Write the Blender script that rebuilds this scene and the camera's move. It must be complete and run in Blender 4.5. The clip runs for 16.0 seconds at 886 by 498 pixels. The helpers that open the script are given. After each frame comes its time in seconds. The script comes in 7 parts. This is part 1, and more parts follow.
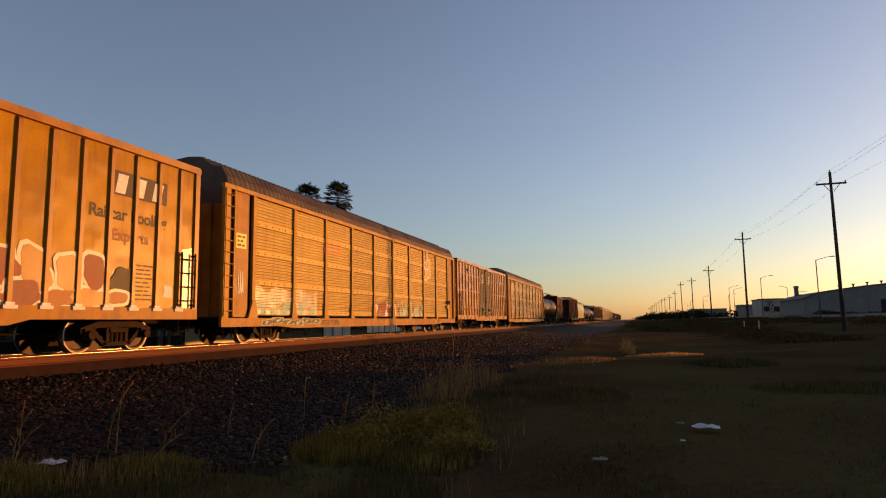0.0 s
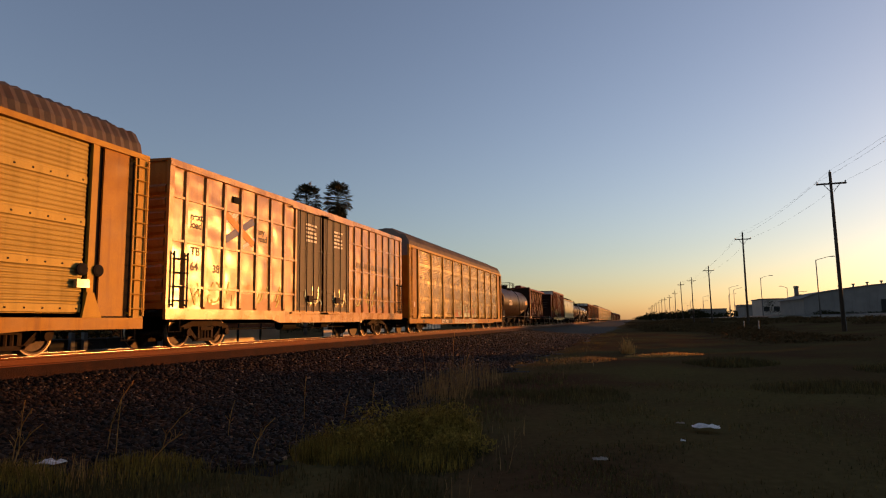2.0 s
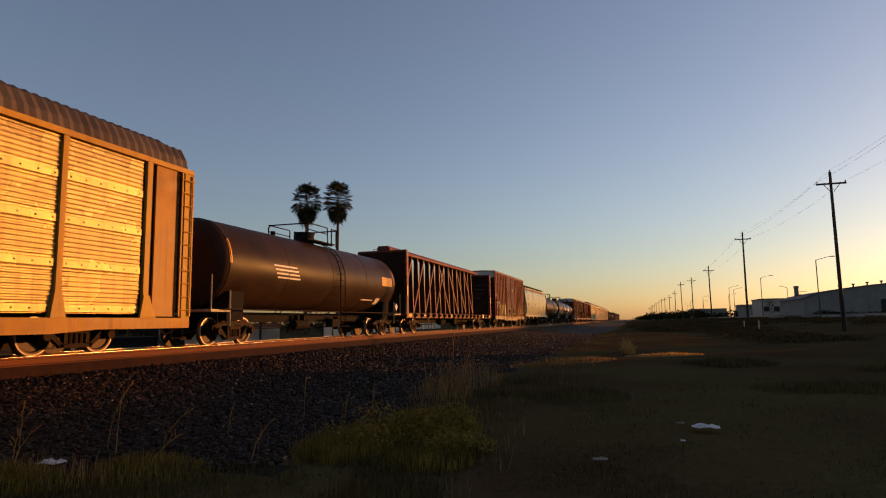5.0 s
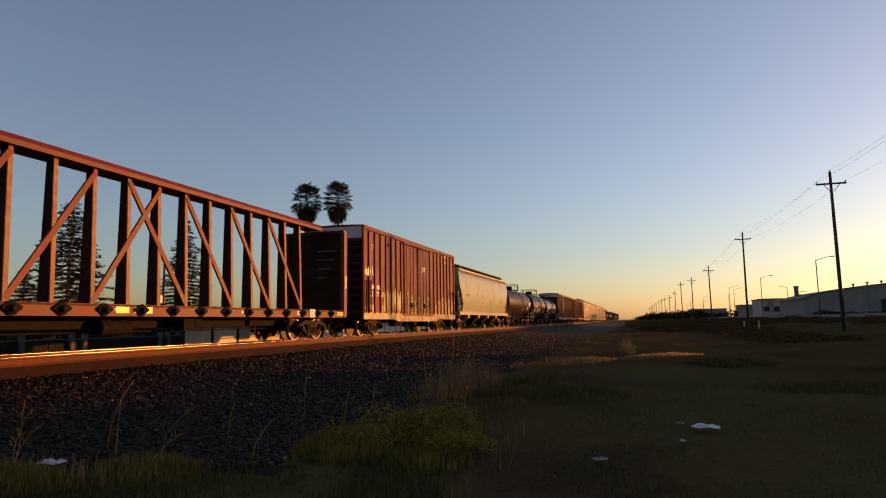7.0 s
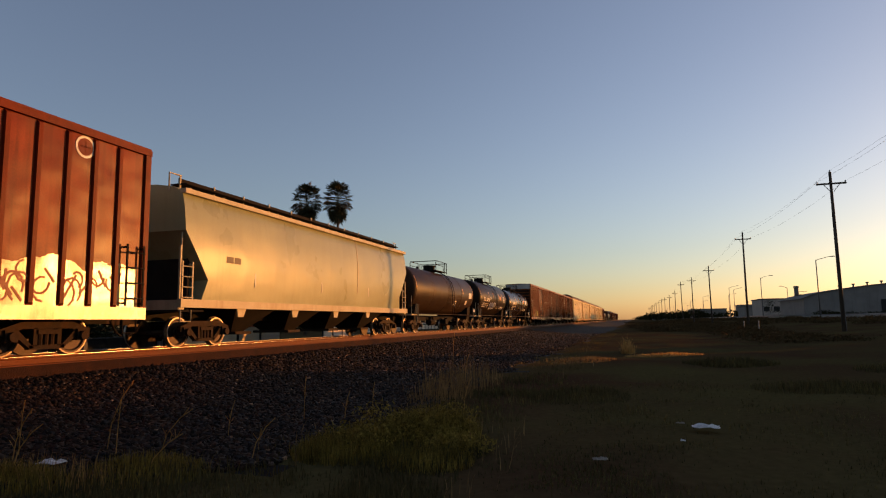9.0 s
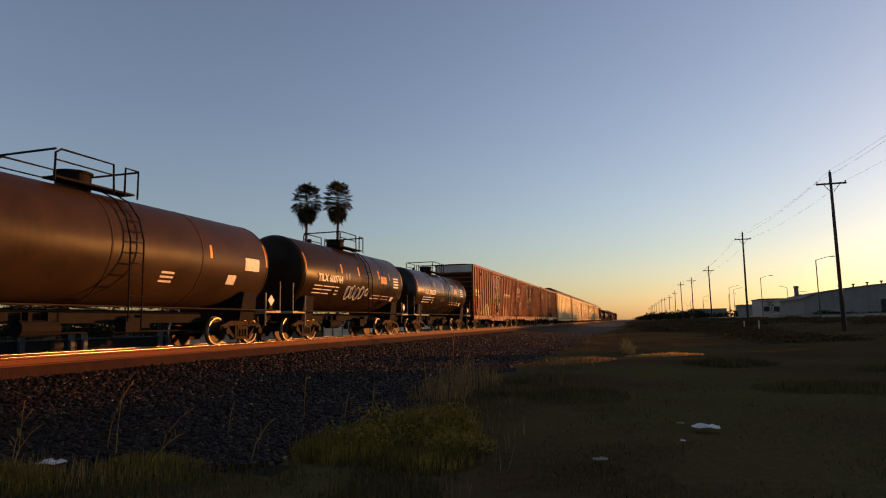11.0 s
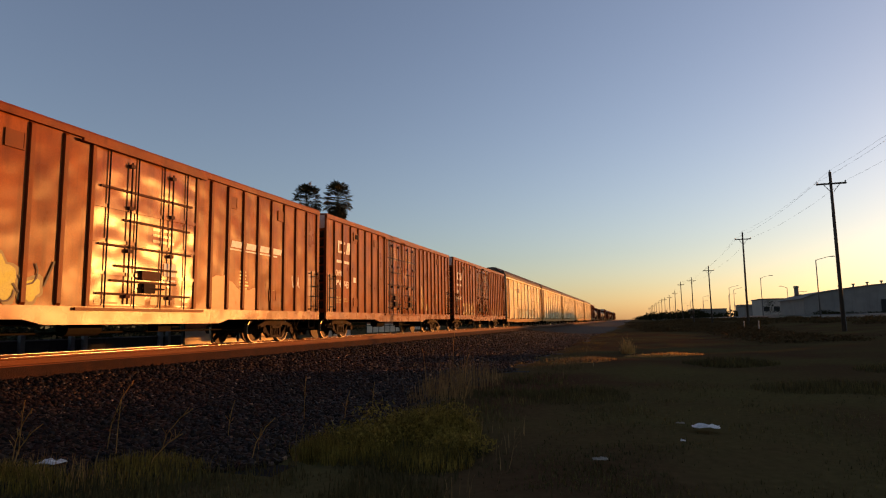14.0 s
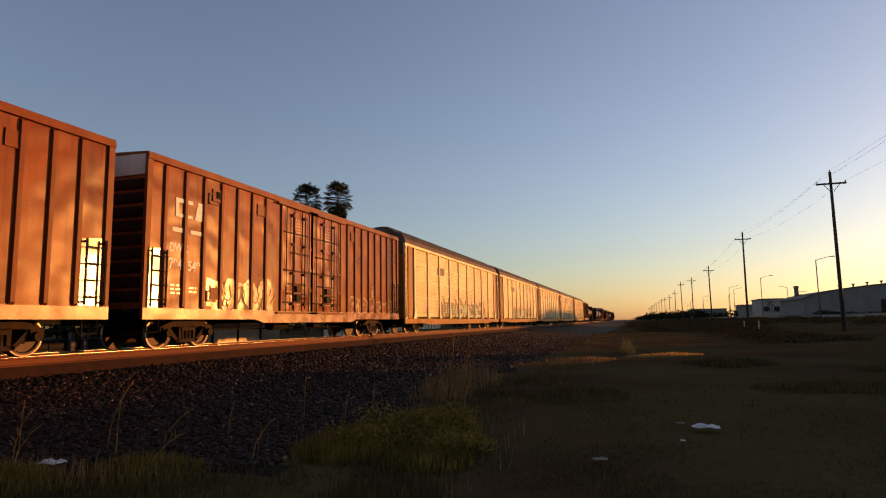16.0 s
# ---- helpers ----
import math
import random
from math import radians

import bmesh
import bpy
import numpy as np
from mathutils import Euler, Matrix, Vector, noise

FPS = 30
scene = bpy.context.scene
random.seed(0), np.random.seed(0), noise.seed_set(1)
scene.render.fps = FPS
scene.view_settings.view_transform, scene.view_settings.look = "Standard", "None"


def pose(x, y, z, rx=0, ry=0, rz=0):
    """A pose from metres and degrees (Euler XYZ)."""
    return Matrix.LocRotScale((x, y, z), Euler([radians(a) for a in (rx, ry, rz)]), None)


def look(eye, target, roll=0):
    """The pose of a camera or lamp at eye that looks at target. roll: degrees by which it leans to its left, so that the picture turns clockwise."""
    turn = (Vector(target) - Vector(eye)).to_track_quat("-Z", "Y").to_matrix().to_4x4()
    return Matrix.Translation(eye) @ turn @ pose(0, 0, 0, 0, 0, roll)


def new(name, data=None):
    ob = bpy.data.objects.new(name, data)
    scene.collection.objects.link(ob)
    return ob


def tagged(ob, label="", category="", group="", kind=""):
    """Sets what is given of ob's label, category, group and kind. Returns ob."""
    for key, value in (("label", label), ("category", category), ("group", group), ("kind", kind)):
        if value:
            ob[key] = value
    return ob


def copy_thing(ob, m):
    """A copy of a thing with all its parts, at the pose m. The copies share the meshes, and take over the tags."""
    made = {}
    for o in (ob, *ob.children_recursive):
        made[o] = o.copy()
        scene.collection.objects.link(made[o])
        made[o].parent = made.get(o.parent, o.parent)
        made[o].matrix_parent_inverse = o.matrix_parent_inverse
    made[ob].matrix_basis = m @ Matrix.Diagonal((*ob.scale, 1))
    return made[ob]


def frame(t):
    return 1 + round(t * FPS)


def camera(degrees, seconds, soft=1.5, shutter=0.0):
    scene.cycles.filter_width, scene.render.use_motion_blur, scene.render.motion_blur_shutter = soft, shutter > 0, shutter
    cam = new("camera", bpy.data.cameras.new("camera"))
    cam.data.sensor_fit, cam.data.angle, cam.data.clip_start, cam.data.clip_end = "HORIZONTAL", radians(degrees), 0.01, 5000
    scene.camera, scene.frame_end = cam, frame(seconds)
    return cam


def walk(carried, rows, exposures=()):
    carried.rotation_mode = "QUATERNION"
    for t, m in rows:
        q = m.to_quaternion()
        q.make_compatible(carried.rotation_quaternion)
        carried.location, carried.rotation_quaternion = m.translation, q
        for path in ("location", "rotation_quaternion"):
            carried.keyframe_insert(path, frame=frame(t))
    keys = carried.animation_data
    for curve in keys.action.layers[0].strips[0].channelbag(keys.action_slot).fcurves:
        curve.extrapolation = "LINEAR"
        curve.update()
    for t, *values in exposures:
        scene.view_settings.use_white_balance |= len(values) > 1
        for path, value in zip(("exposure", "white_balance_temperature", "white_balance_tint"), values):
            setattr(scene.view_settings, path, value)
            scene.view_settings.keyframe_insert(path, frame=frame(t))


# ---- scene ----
EXPOSURE, KELVIN, TINT = 1.37, 8000, 25
SKY_AIR, SKY_DUST, SKY_OZONE, SKY_STRENGTH, SKY_SATURATION = 1.0, 0.8, 3.2, 0.13, 0.85
SUN_POWER, SUN_COLOUR = 2.0, (1.0, 0.43, 0.11)
# World: the train's track runs along Y at x = 0, rail heads at z = 0; the camera stands on the +X side.
EYE = (13.814, 0.0, 0.625)
YAW, PITCH, LEAN = 17.017, 6.808, -0.9
SPEED, SLOWING = 14.7865, 0.0034
SECONDS = 16.0

cam = camera(71.7, SECONDS, soft=1.15)
stand = pose(*EYE, 0, 0, YAW) @ pose(0, 0, 0, 90 + PITCH, 0, 0) @ pose(0, 0, 0, 0, 0, LEAN)
walk(cam, [(0.0, stand), (SECONDS, stand)], exposures=[(t, EXPOSURE + e, KELVIN, TINT) for t, e in ((0.0, -0.03), (2.0, -0.03), (3.5, -0.15), (4.0, -0.24), (5.2, -0.1), (6.5, 0.04), (8.5, 0.03), (9.0, -0.05), (10.2, 0.0), (11.5, 0.04), (SECONDS, 0.03))])

# ---- light: a low evening sun beyond the street side, and its sky ----
SUN_AZ, SUN_EL = 45.0, 3.5
world = bpy.data.worlds.new("evening_sky")
scene.world = world
world.use_nodes = True
wn = world.node_tree
wn.nodes.clear()
sky = wn.nodes.new("ShaderNodeTexSky")
sky.sky_type, sky.sun_disc = "NISHITA", False
sky.sun_elevation, sky.sun_rotation = radians(SUN_EL), radians(SUN_AZ)
sky.altitude, sky.air_density, sky.dust_density, sky.ozone_density = 0.0, SKY_AIR, SKY_DUST, SKY_OZONE
bg = wn.nodes.new("ShaderNodeBackground")
bg.inputs["Strength"].default_value = SKY_STRENGTH
wo = wn.nodes.new("ShaderNodeOutputWorld")
haze = wn.nodes.new("ShaderNodeHueSaturation")
haze.inputs["Saturation"].default_value = SKY_SATURATION
wn.links.new(sky.outputs[0], haze.inputs["Color"])
wn.links.new(haze.outputs[0], bg.inputs["Color"])
wn.links.new(bg.outputs[0], wo.inputs["Surface"])

sun_data = bpy.data.lights.new("sun", "SUN")
sun_data.energy, sun_data.angle, sun_data.color = SUN_POWER, radians(0.6), SUN_COLOUR
sun = new("sun", sun_data)
az, el = radians(SUN_AZ), radians(SUN_EL)
SUN_WAY = Vector((math.sin(az) * math.cos(el), math.cos(az) * math.cos(el), math.sin(el)))
sun.matrix_world = look(SUN_WAY * 50, (0, 0, 0))


# ---- materials ----
def material(name, light, dark, rough=0.6, metal=0.0, scale=3.0, grain=60.0, bump=0.15, streak=0.0, rust=0.0,
             per=None, spread=0.0, rough_var=0.12, stretch=(1, 1, 1), rust_colour=(0.13, 0.045, 0.018), gloss=0.16, wave=0.0, thin=0.0):
    """A surface with large stains and fine grain. per: 'object' or 'island' varies the pieces by spread."""
    m = bpy.data.materials.new(name)
    m.use_nodes = True
    nt = m.node_tree
    nt.nodes.clear()
    add, link = nt.nodes.new, nt.links.new
    out, bsdf = add("ShaderNodeOutputMaterial"), add("ShaderNodeBsdfPrincipled")
    link(bsdf.outputs[0], out.inputs["Surface"])
    tc, mp = add("ShaderNodeTexCoord"), add("ShaderNodeMapping")
    mp.inputs["Scale"].default_value = stretch
    link(tc.outputs["Object"], mp.inputs["Vector"])
    big, fine = add("ShaderNodeTexNoise"), add("ShaderNodeTexNoise")
    for n, s, d in ((big, scale, 5.0), (fine, grain, 3.0)):
        n.inputs["Scale"].default_value, n.inputs["Detail"].default_value = s, d
        link(mp.outputs[0], n.inputs["Vector"])
    ramp = add("ShaderNodeMapRange")
    ramp.inputs["From Min"].default_value, ramp.inputs["From Max"].default_value = 0.32, 0.68
    link(big.outputs["Fac"], ramp.inputs["Value"])
    mix = add("ShaderNodeMixRGB")
    mix.inputs[1].default_value, mix.inputs[2].default_value = (*dark, 1), (*light, 1)
    link(ramp.outputs[0], mix.inputs[0])
    colour = mix.outputs[0]
    g = add("ShaderNodeMixRGB")
    g.blend_type, g.inputs[0].default_value = "OVERLAY", 0.35
    link(colour, g.inputs[1])
    link(fine.outputs["Fac"], g.inputs[2])
    colour = g.outputs[0]
    if streak or rust:
        sm = add("ShaderNodeMapping")
        sm.inputs["Scale"].default_value = (2.2, 2.2, 0.16)
        link(tc.outputs["Object"], sm.inputs["Vector"])
        sn = add("ShaderNodeTexNoise")
        sn.inputs["Scale"].default_value, sn.inputs["Detail"].default_value = 2.4, 6.0
        link(sm.outputs[0], sn.inputs["Vector"])
        sr = add("ShaderNodeMapRange")
        sr.inputs["From Min"].default_value, sr.inputs["From Max"].default_value = 0.5, 0.72
        sr.inputs["To Max"].default_value = max(streak, rust)
        link(sn.outputs["Fac"], sr.inputs["Value"])
        st = add("ShaderNodeMixRGB")
        st.inputs[2].default_value = (*(rust_colour if rust else [c * 0.35 for c in dark]), 1)
        link(sr.outputs[0], st.inputs[0])
        link(colour, st.inputs[1])
        colour = st.outputs[0]
    if per:
        src = add("ShaderNodeObjectInfo" if per == "object" else "ShaderNodeNewGeometry")
        hv, vr = add("ShaderNodeHueSaturation"), add("ShaderNodeMapRange")
        vr.inputs["To Min"].default_value, vr.inputs["To Max"].default_value = 1 - spread, 1 + spread
        link(src.outputs["Random" if per == "object" else "Random Per Island"], vr.inputs["Value"])
        link(vr.outputs[0], hv.inputs["Value"])
        link(colour, hv.inputs["Color"])
        colour = hv.outputs[0]
    link(colour, bsdf.inputs["Base Color"])
    rr = add("ShaderNodeMapRange")
    rr.inputs["To Min"].default_value, rr.inputs["To Max"].default_value = max(0.05, rough - rough_var), min(1.0, rough + rough_var)
    link(big.outputs["Fac"], rr.inputs["Value"])
    link(rr.outputs[0], bsdf.inputs["Roughness"])
    bsdf.inputs["Metallic"].default_value = metal
    if thin:
        # blades and leaves let light through
        tr, mx = add("ShaderNodeBsdfTranslucent"), add("ShaderNodeMixShader")
        link(colour, tr.inputs["Color"])
        mx.inputs[0].default_value = thin
        link(bsdf.outputs[0], mx.inputs[1])
        link(tr.outputs[0], mx.inputs[2])
        link(mx.outputs[0], out.inputs["Surface"])
    bsdf.inputs["Specular IOR Level"].default_value = gloss
    if bump:
        hsum, b = add("ShaderNodeMath"), add("ShaderNodeBump")
        hsum.operation = "ADD"
        link(big.outputs["Fac"], hsum.inputs[0])
        link(fine.outputs["Fac"], hsum.inputs[1])
        link(hsum.outputs[0], b.inputs["Height"])
        b.inputs["Strength"].default_value, b.inputs["Distance"].default_value = bump, 0.02
        link(b.outputs[0], bsdf.inputs["Normal"])
        if wave:
            # dented, slightly bulging sheet metal
            wm, wt, wb = add("ShaderNodeMapping"), add("ShaderNodeTexNoise"), add("ShaderNodeBump")
            wm.inputs["Scale"].default_value = (1.0, 1.0, 1.25)
            link(tc.outputs["Object"], wm.inputs["Vector"])
            link(wm.outputs[0], wt.inputs["Vector"])
            wt.inputs["Scale"].default_value, wt.inputs["Detail"].default_value = 1.5, 0.3
            link(wt.outputs["Fac"], wb.inputs["Height"])
            wb.inputs["Strength"].default_value, wb.inputs["Distance"].default_value = 1.0, wave
            link(wb.outputs[0], b.inputs["Normal"])
    return m


YELLOW = material("weathered_yellow_paint", (0.43, 0.215, 0.004), (0.28, 0.13, 0.004), 0.3, 0, 0.9, 40, 0.04, rust=0.4, gloss=0.07, wave=0.03, rough_var=0.08)
YELLOW_RIB = material("yellow_rib_paint", (0.38, 0.17, 0.014), (0.25, 0.1, 0.01), 0.34, 0, 1.5, 40, 0.1, rust=0.3)
TAN = material("faded_tan_paint", (0.46, 0.21, 0.045), (0.32, 0.14, 0.03), 0.24, 0, 0.8, 40, 0.06, rust=0.4, wave=0.04, gloss=0.5, rough_var=0.05)
TAN_RIB = material("tan_rib_paint", (0.42, 0.19, 0.045), (0.3, 0.135, 0.035), 0.28, 0, 1.2, 40, 0.1, rust=0.4, gloss=0.35, wave=0.02)
RACK_SILL = material("orange_brown_sill_paint", (0.38, 0.165, 0.018), (0.25, 0.1, 0.012), 0.4, 0, 1.4, 50, 0.15, rust=0.5, wave=0.03, gloss=0.1)
PANEL_DULL = material("dull_galvanised_panel", (0.36, 0.26, 0.085), (0.26, 0.185, 0.06), 0.5, 0.25, 0.7, 90, 0.25, streak=0.25, per="object", spread=0.1, gloss=0.1)
PANEL_BRIGHT = material("bright_galvanised_panel", (0.36, 0.25, 0.085), (0.22, 0.15, 0.05), 0.27, 0.4, 0.6, 90, 0.25, streak=0.35, per="object", spread=0.12, gloss=0.4, wave=0.02, rough_var=0.07)
PANEL_PALE = material("pale_painted_panel", (0.74, 0.62, 0.36), (0.58, 0.47, 0.26), 0.42, 0.1, 0.7, 90, 0.2, streak=0.2, per="object", spread=0.1, wave=0.03)
RACK_POST = material("ochre_post_paint", (0.47, 0.245, 0.035), (0.34, 0.17, 0.025), 0.45, 0, 1.5, 50, 0.1, rust=0.25, gloss=0.1)
RACK_ROOF = material("weathered_steel_roof", (0.12, 0.09, 0.068), (0.06, 0.045, 0.033), 0.6, 0.3, 1.0, 60, 0.2, rust=0.3)
GALV = material("grey_galvanised_sheet", (0.2, 0.17, 0.14), (0.12, 0.1, 0.085), 0.6, 0.2, 1.0, 60, 0.1, streak=0.3)
RED = material("oxide_red_paint", (0.21, 0.03, 0.008), (0.12, 0.018, 0.005), 0.34, 0, 0.9, 40, 0.04, streak=0.45, gloss=0.09, wave=0.03)
RED_RIB = material("oxide_red_rib_paint", (0.17, 0.025, 0.008), (0.1, 0.016, 0.006), 0.45, 0, 1.4, 40, 0.1, streak=0.3, wave=0.02, gloss=0.06)
BROWN = material("brown_red_paint", (0.27, 0.066, 0.013), (0.155, 0.037, 0.009), 0.3, 0, 1.1, 40, 0.04, streak=0.55, gloss=0.085, wave=0.034, rough_var=0.08)
BROWN_DOOR = material("dented_glossy_brown_paint", (0.33, 0.1, 0.03), (0.22, 0.062, 0.018), 0.24, 0, 0.8, 40, 0.04, streak=0.5, gloss=0.17, wave=0.05)
BROWN_RIB = material("brown_rib_paint", (0.22, 0.05, 0.012), (0.13, 0.03, 0.008), 0.42, 0, 1.4, 40, 0.1, streak=0.3, wave=0.02, gloss=0.08)
SILL_BROWN = material("scuffed_brown_sill_paint", (0.27, 0.08, 0.025), (0.16, 0.045, 0.014), 0.28, 0, 2.0, 60, 0.12, rust=0.35, wave=0.025, gloss=0.27)
# Shade of the ends turned from the sun, put into the colour.
END_SHADE = material("shaded_brown_end_paint", (0.04, 0.017, 0.01), (0.024, 0.011, 0.008), 0.8, 0, 1.2, 40, 0.15, gloss=0.03)
WHEEL_RIM = material("worn_bright_rim", (0.4, 0.31, 0.24), (0.28, 0.21, 0.16), 0.45, 0.7, 6, 90, 0.03)
SILL_CREAM = material("scuffed_cream_paint", (0.5, 0.35, 0.15), (0.3, 0.18, 0.07), 0.24, 0, 2.2, 60, 0.15, rust=0.55, gloss=0.6, wave=0.025)
DOOR_DARK = material("dark_green_black_door_paint", (0.075, 0.06, 0.045), (0.04, 0.032, 0.025), 0.5, 0, 2.0, 60, 0.12, rust=0.3)
BEAM_RED = material("dark_red_beam_paint", (0.19, 0.027, 0.017), (0.1, 0.016, 0.011), 0.5, 0, 1.6, 60, 0.12, rust=0.3)
# Uprights: shade put into the web's colour, sunlight into the worn flange's.
BEAM_WEB = material("shaded_dark_red_web", (0.05, 0.016, 0.011), (0.03, 0.01, 0.008), 0.75, 0, 1.6, 60, 0.12, rust=0.2, gloss=0.03)
BEAM_EDGE = material("lit_worn_beam_edge_paint", (0.34, 0.17, 0.075), (0.2, 0.075, 0.035), 0.5, 0, 4.0, 60, 0.15, rust=0.5)
TANK_BLACK = material("black_tank_paint", (0.028, 0.0165, 0.0095), (0.017, 0.0105, 0.0065), 0.36, 0, 0.7, 50, 0.04, rust=0.12, rough_var=0.08, wave=0.012, gloss=0.07, rust_colour=(0.05, 0.02, 0.01))
TANK_GLOSS = material("glossy_black_tank_paint", (0.026, 0.0165, 0.0095), (0.016, 0.0105, 0.0065), 0.27, 0, 0.7, 50, 0.03, rust=0.12, rough_var=0.06, wave=0.01, gloss=0.3, rust_colour=(0.05, 0.02, 0.01))
TANK_GREY = material("worn_black_tank_paint", (0.044, 0.026, 0.016), (0.024, 0.015, 0.01), 0.42, 0, 0.7, 50, 0.04, rust=0.25, rough_var=0.1, gloss=0.07, wave=0.01, rust_colour=(0.075, 0.028, 0.013))
HOPPER_BEIGE = material("beige_hopper_paint", (0.31, 0.325, 0.185), (0.26, 0.27, 0.15), 0.3, 0, 0.5, 50, 0.03, gloss=0.24, wave=0.012, streak=0.12)
HOPPER_RIM = material("light_beige_rim_paint", (0.42, 0.36, 0.24), (0.32, 0.27, 0.17), 0.45, 0, 1.5, 50, 0.1, rust=0.25)
BLACK_STEEL = material("sooty_black_steel", (0.021, 0.017, 0.014), (0.012, 0.01, 0.009), 0.8, 0, 3, 70, 0.15, gloss=0.05)
TRUCK_RUST = material("rusty_cast_steel", (0.036, 0.02, 0.012), (0.015, 0.009, 0.006), 0.7, 0.1, 5, 80, 0.25, rust=0.3, gloss=0.08, rust_colour=(0.06, 0.024, 0.011))
WHEEL_STEEL = material("worn_wheel_steel", (0.07, 0.045, 0.033), (0.035, 0.023, 0.017), 0.55, 0.4, 5, 80, 0.1)
BRIGHT_STEEL = material("polished_steel", (0.75, 0.7, 0.62), (0.6, 0.55, 0.48), 0.25, 1.0, 6, 90, 0.03)
RAIL_RUST = material("rusty_rail_steel", (0.15, 0.045, 0.017), (0.085, 0.026, 0.01), 0.7, 0.1, 2, 60, 0.2, stretch=(1, 0.2, 1))
WHITE_PAINT = material("white_stencil_paint", (0.78, 0.74, 0.66), (0.6, 0.55, 0.47), 0.5, 0, 8, 80, 0.05)
BAND_WHITE = material("dusty_white_band_paint", (0.5, 0.46, 0.42), (0.38, 0.34, 0.31), 0.6, 0, 0.8, 40, 0.03, streak=0.25)
BLACK_PAINT = material("black_stencil_paint", (0.05, 0.035, 0.025), (0.03, 0.022, 0.016), 0.5, 0, 8, 80, 0.05)
ORANGE_TAPE = material("orange_reflector_tape", (0.85, 0.4, 0.04), (0.7, 0.3, 0.03), 0.3, 0, 8, 80, 0.02)
YELLOW_TAPE = material("yellow_reflector_tape", (0.85, 0.6, 0.1), (0.75, 0.5, 0.08), 0.3, 0, 8, 80, 0.02)


# ---- mesh helpers ----
class Shape:
    """Collects vertices and faces of one piece."""

    def __init__(self):
        self.v, self.f = [], []

    def add(self, verts, faces):
        n = len(self.v)
        self.v += [tuple(p) for p in verts]
        self.f += [tuple(n + i for i in q) for q in faces]
        return self

    def box(self, x0, x1, y0, y1, z0, z1):
        return self.hexa([(x0, y0, z0), (x1, y0, z0), (x1, y1, z0), (x0, y1, z0), (x0, y0, z1), (x1, y0, z1), (x1, y1, z1), (x0, y1, z1)])

    def hexa(self, p):
        return self.add(p, [(3, 2, 1, 0), (4, 5, 6, 7), (0, 1, 5, 4), (1, 2, 6, 5), (2, 3, 7, 6), (3, 0, 4, 7)])

    def bar(self, p, q, w, d, up=(1, 0, 0)):
        """A flat bar from p to q: w across, d along up."""
        p, q, up = Vector(p), Vector(q), Vector(up)
        along = (q - p).normalized()
        side = along.cross(up).normalized() * (w / 2)
        lift = side.cross(along).normalized() * (d / 2)
        return self.hexa([p - side - lift, p + side - lift, q + side - lift, q - side - lift, p - side + lift, p + side + lift, q + side + lift, q - side + lift])

    def tube(self, p, q, r, n=8, r2=None):
        p, q = Vector(p), Vector(q)
        a = (q - p).normalized()
        s = a.orthogonal().normalized()
        t = a.cross(s)
        r2 = r if r2 is None else r2
        ring = [(math.cos(2 * math.pi * i / n), math.sin(2 * math.pi * i / n)) for i in range(n)]
        vs = [p + (s * c + t * d) * r for c, d in ring] + [q + (s * c + t * d) * r2 for c, d in ring]
        fs = [(i, (i + 1) % n, n + (i + 1) % n, n + i) for i in range(n)]
        return self.add(vs, fs + [tuple(range(n))[::-1], tuple(range(n, 2 * n))])

    def path(self, pts, r, n=6):
        """One round bar through all the points, with mitred bends."""
        pts = [Vector(p) for p in pts]
        ways = [(q - p).normalized() for p, q in zip(pts, pts[1:])]
        s = ways[0].orthogonal().normalized()
        vs, fs = [], []
        for k, p in enumerate(pts):
            a = ways[min(k, len(ways) - 1)] if k == 0 or k == len(ways) else (ways[k - 1] + ways[k])
            a = a.normalized() if a.length > 1e-6 else ways[k]
            s = s - a * s.dot(a)
            s = s.normalized() if s.length > 1e-4 else a.orthogonal().normalized()
            t = a.cross(s)
            vs += [p + (s * math.cos(2 * math.pi * i / n) + t * math.sin(2 * math.pi * i / n)) * r for i in range(n)]
        for k in range(len(pts) - 1):
            fs += [(k * n + i, k * n + (i + 1) % n, (k + 1) * n + (i + 1) % n, (k + 1) * n + i) for i in range(n)]
        m = (len(pts) - 1) * n
        return self.add(vs, fs + [tuple(range(n))[::-1], tuple(range(m, m + n))])

    def prism(self, profile, y0, y1):
        """A closed (x, z) outline drawn along y."""
        n = len(profile)
        vs = [(x, y0, z) for x, z in profile] + [(x, y1, z) for x, z in profile]
        fs = [(i, (i + 1) % n, n + (i + 1) % n, n + i) for i in range(n)]
        return self.add(vs, fs + [tuple(range(n))[::-1], tuple(range(n, 2 * n))])

    def plate(self, outline, x0, x1):
        """A closed (y, z) outline given a thickness along x."""
        n = len(outline)
        vs = [(x0, y, z) for y, z in outline] + [(x1, y, z) for y, z in outline]
        fs = [(i, (i + 1) % n, n + (i + 1) % n, n + i) for i in range(n)]
        return self.add(vs, fs + [tuple(range(n))[::-1], tuple(range(n, 2 * n))])

    def lathe_x(self, prof, n=28, cy=0.0, cz=0.0):
        """Rings (x, r) turned about an axis along x; closed at both ends."""
        vs, fs = [], []
        for x, r in prof:
            vs += [(x, cy + r * math.cos(2 * math.pi * i / n), cz + r * math.sin(2 * math.pi * i / n)) for i in range(n)]
        for k in range(len(prof) - 1):
            fs += [(k * n + i, k * n + (i + 1) % n, (k + 1) * n + (i + 1) % n, (k + 1) * n + i) for i in range(n)]
        return self.add(vs, fs + [tuple(range(n))[::-1], tuple((len(prof) - 1) * n + i for i in range(n))])

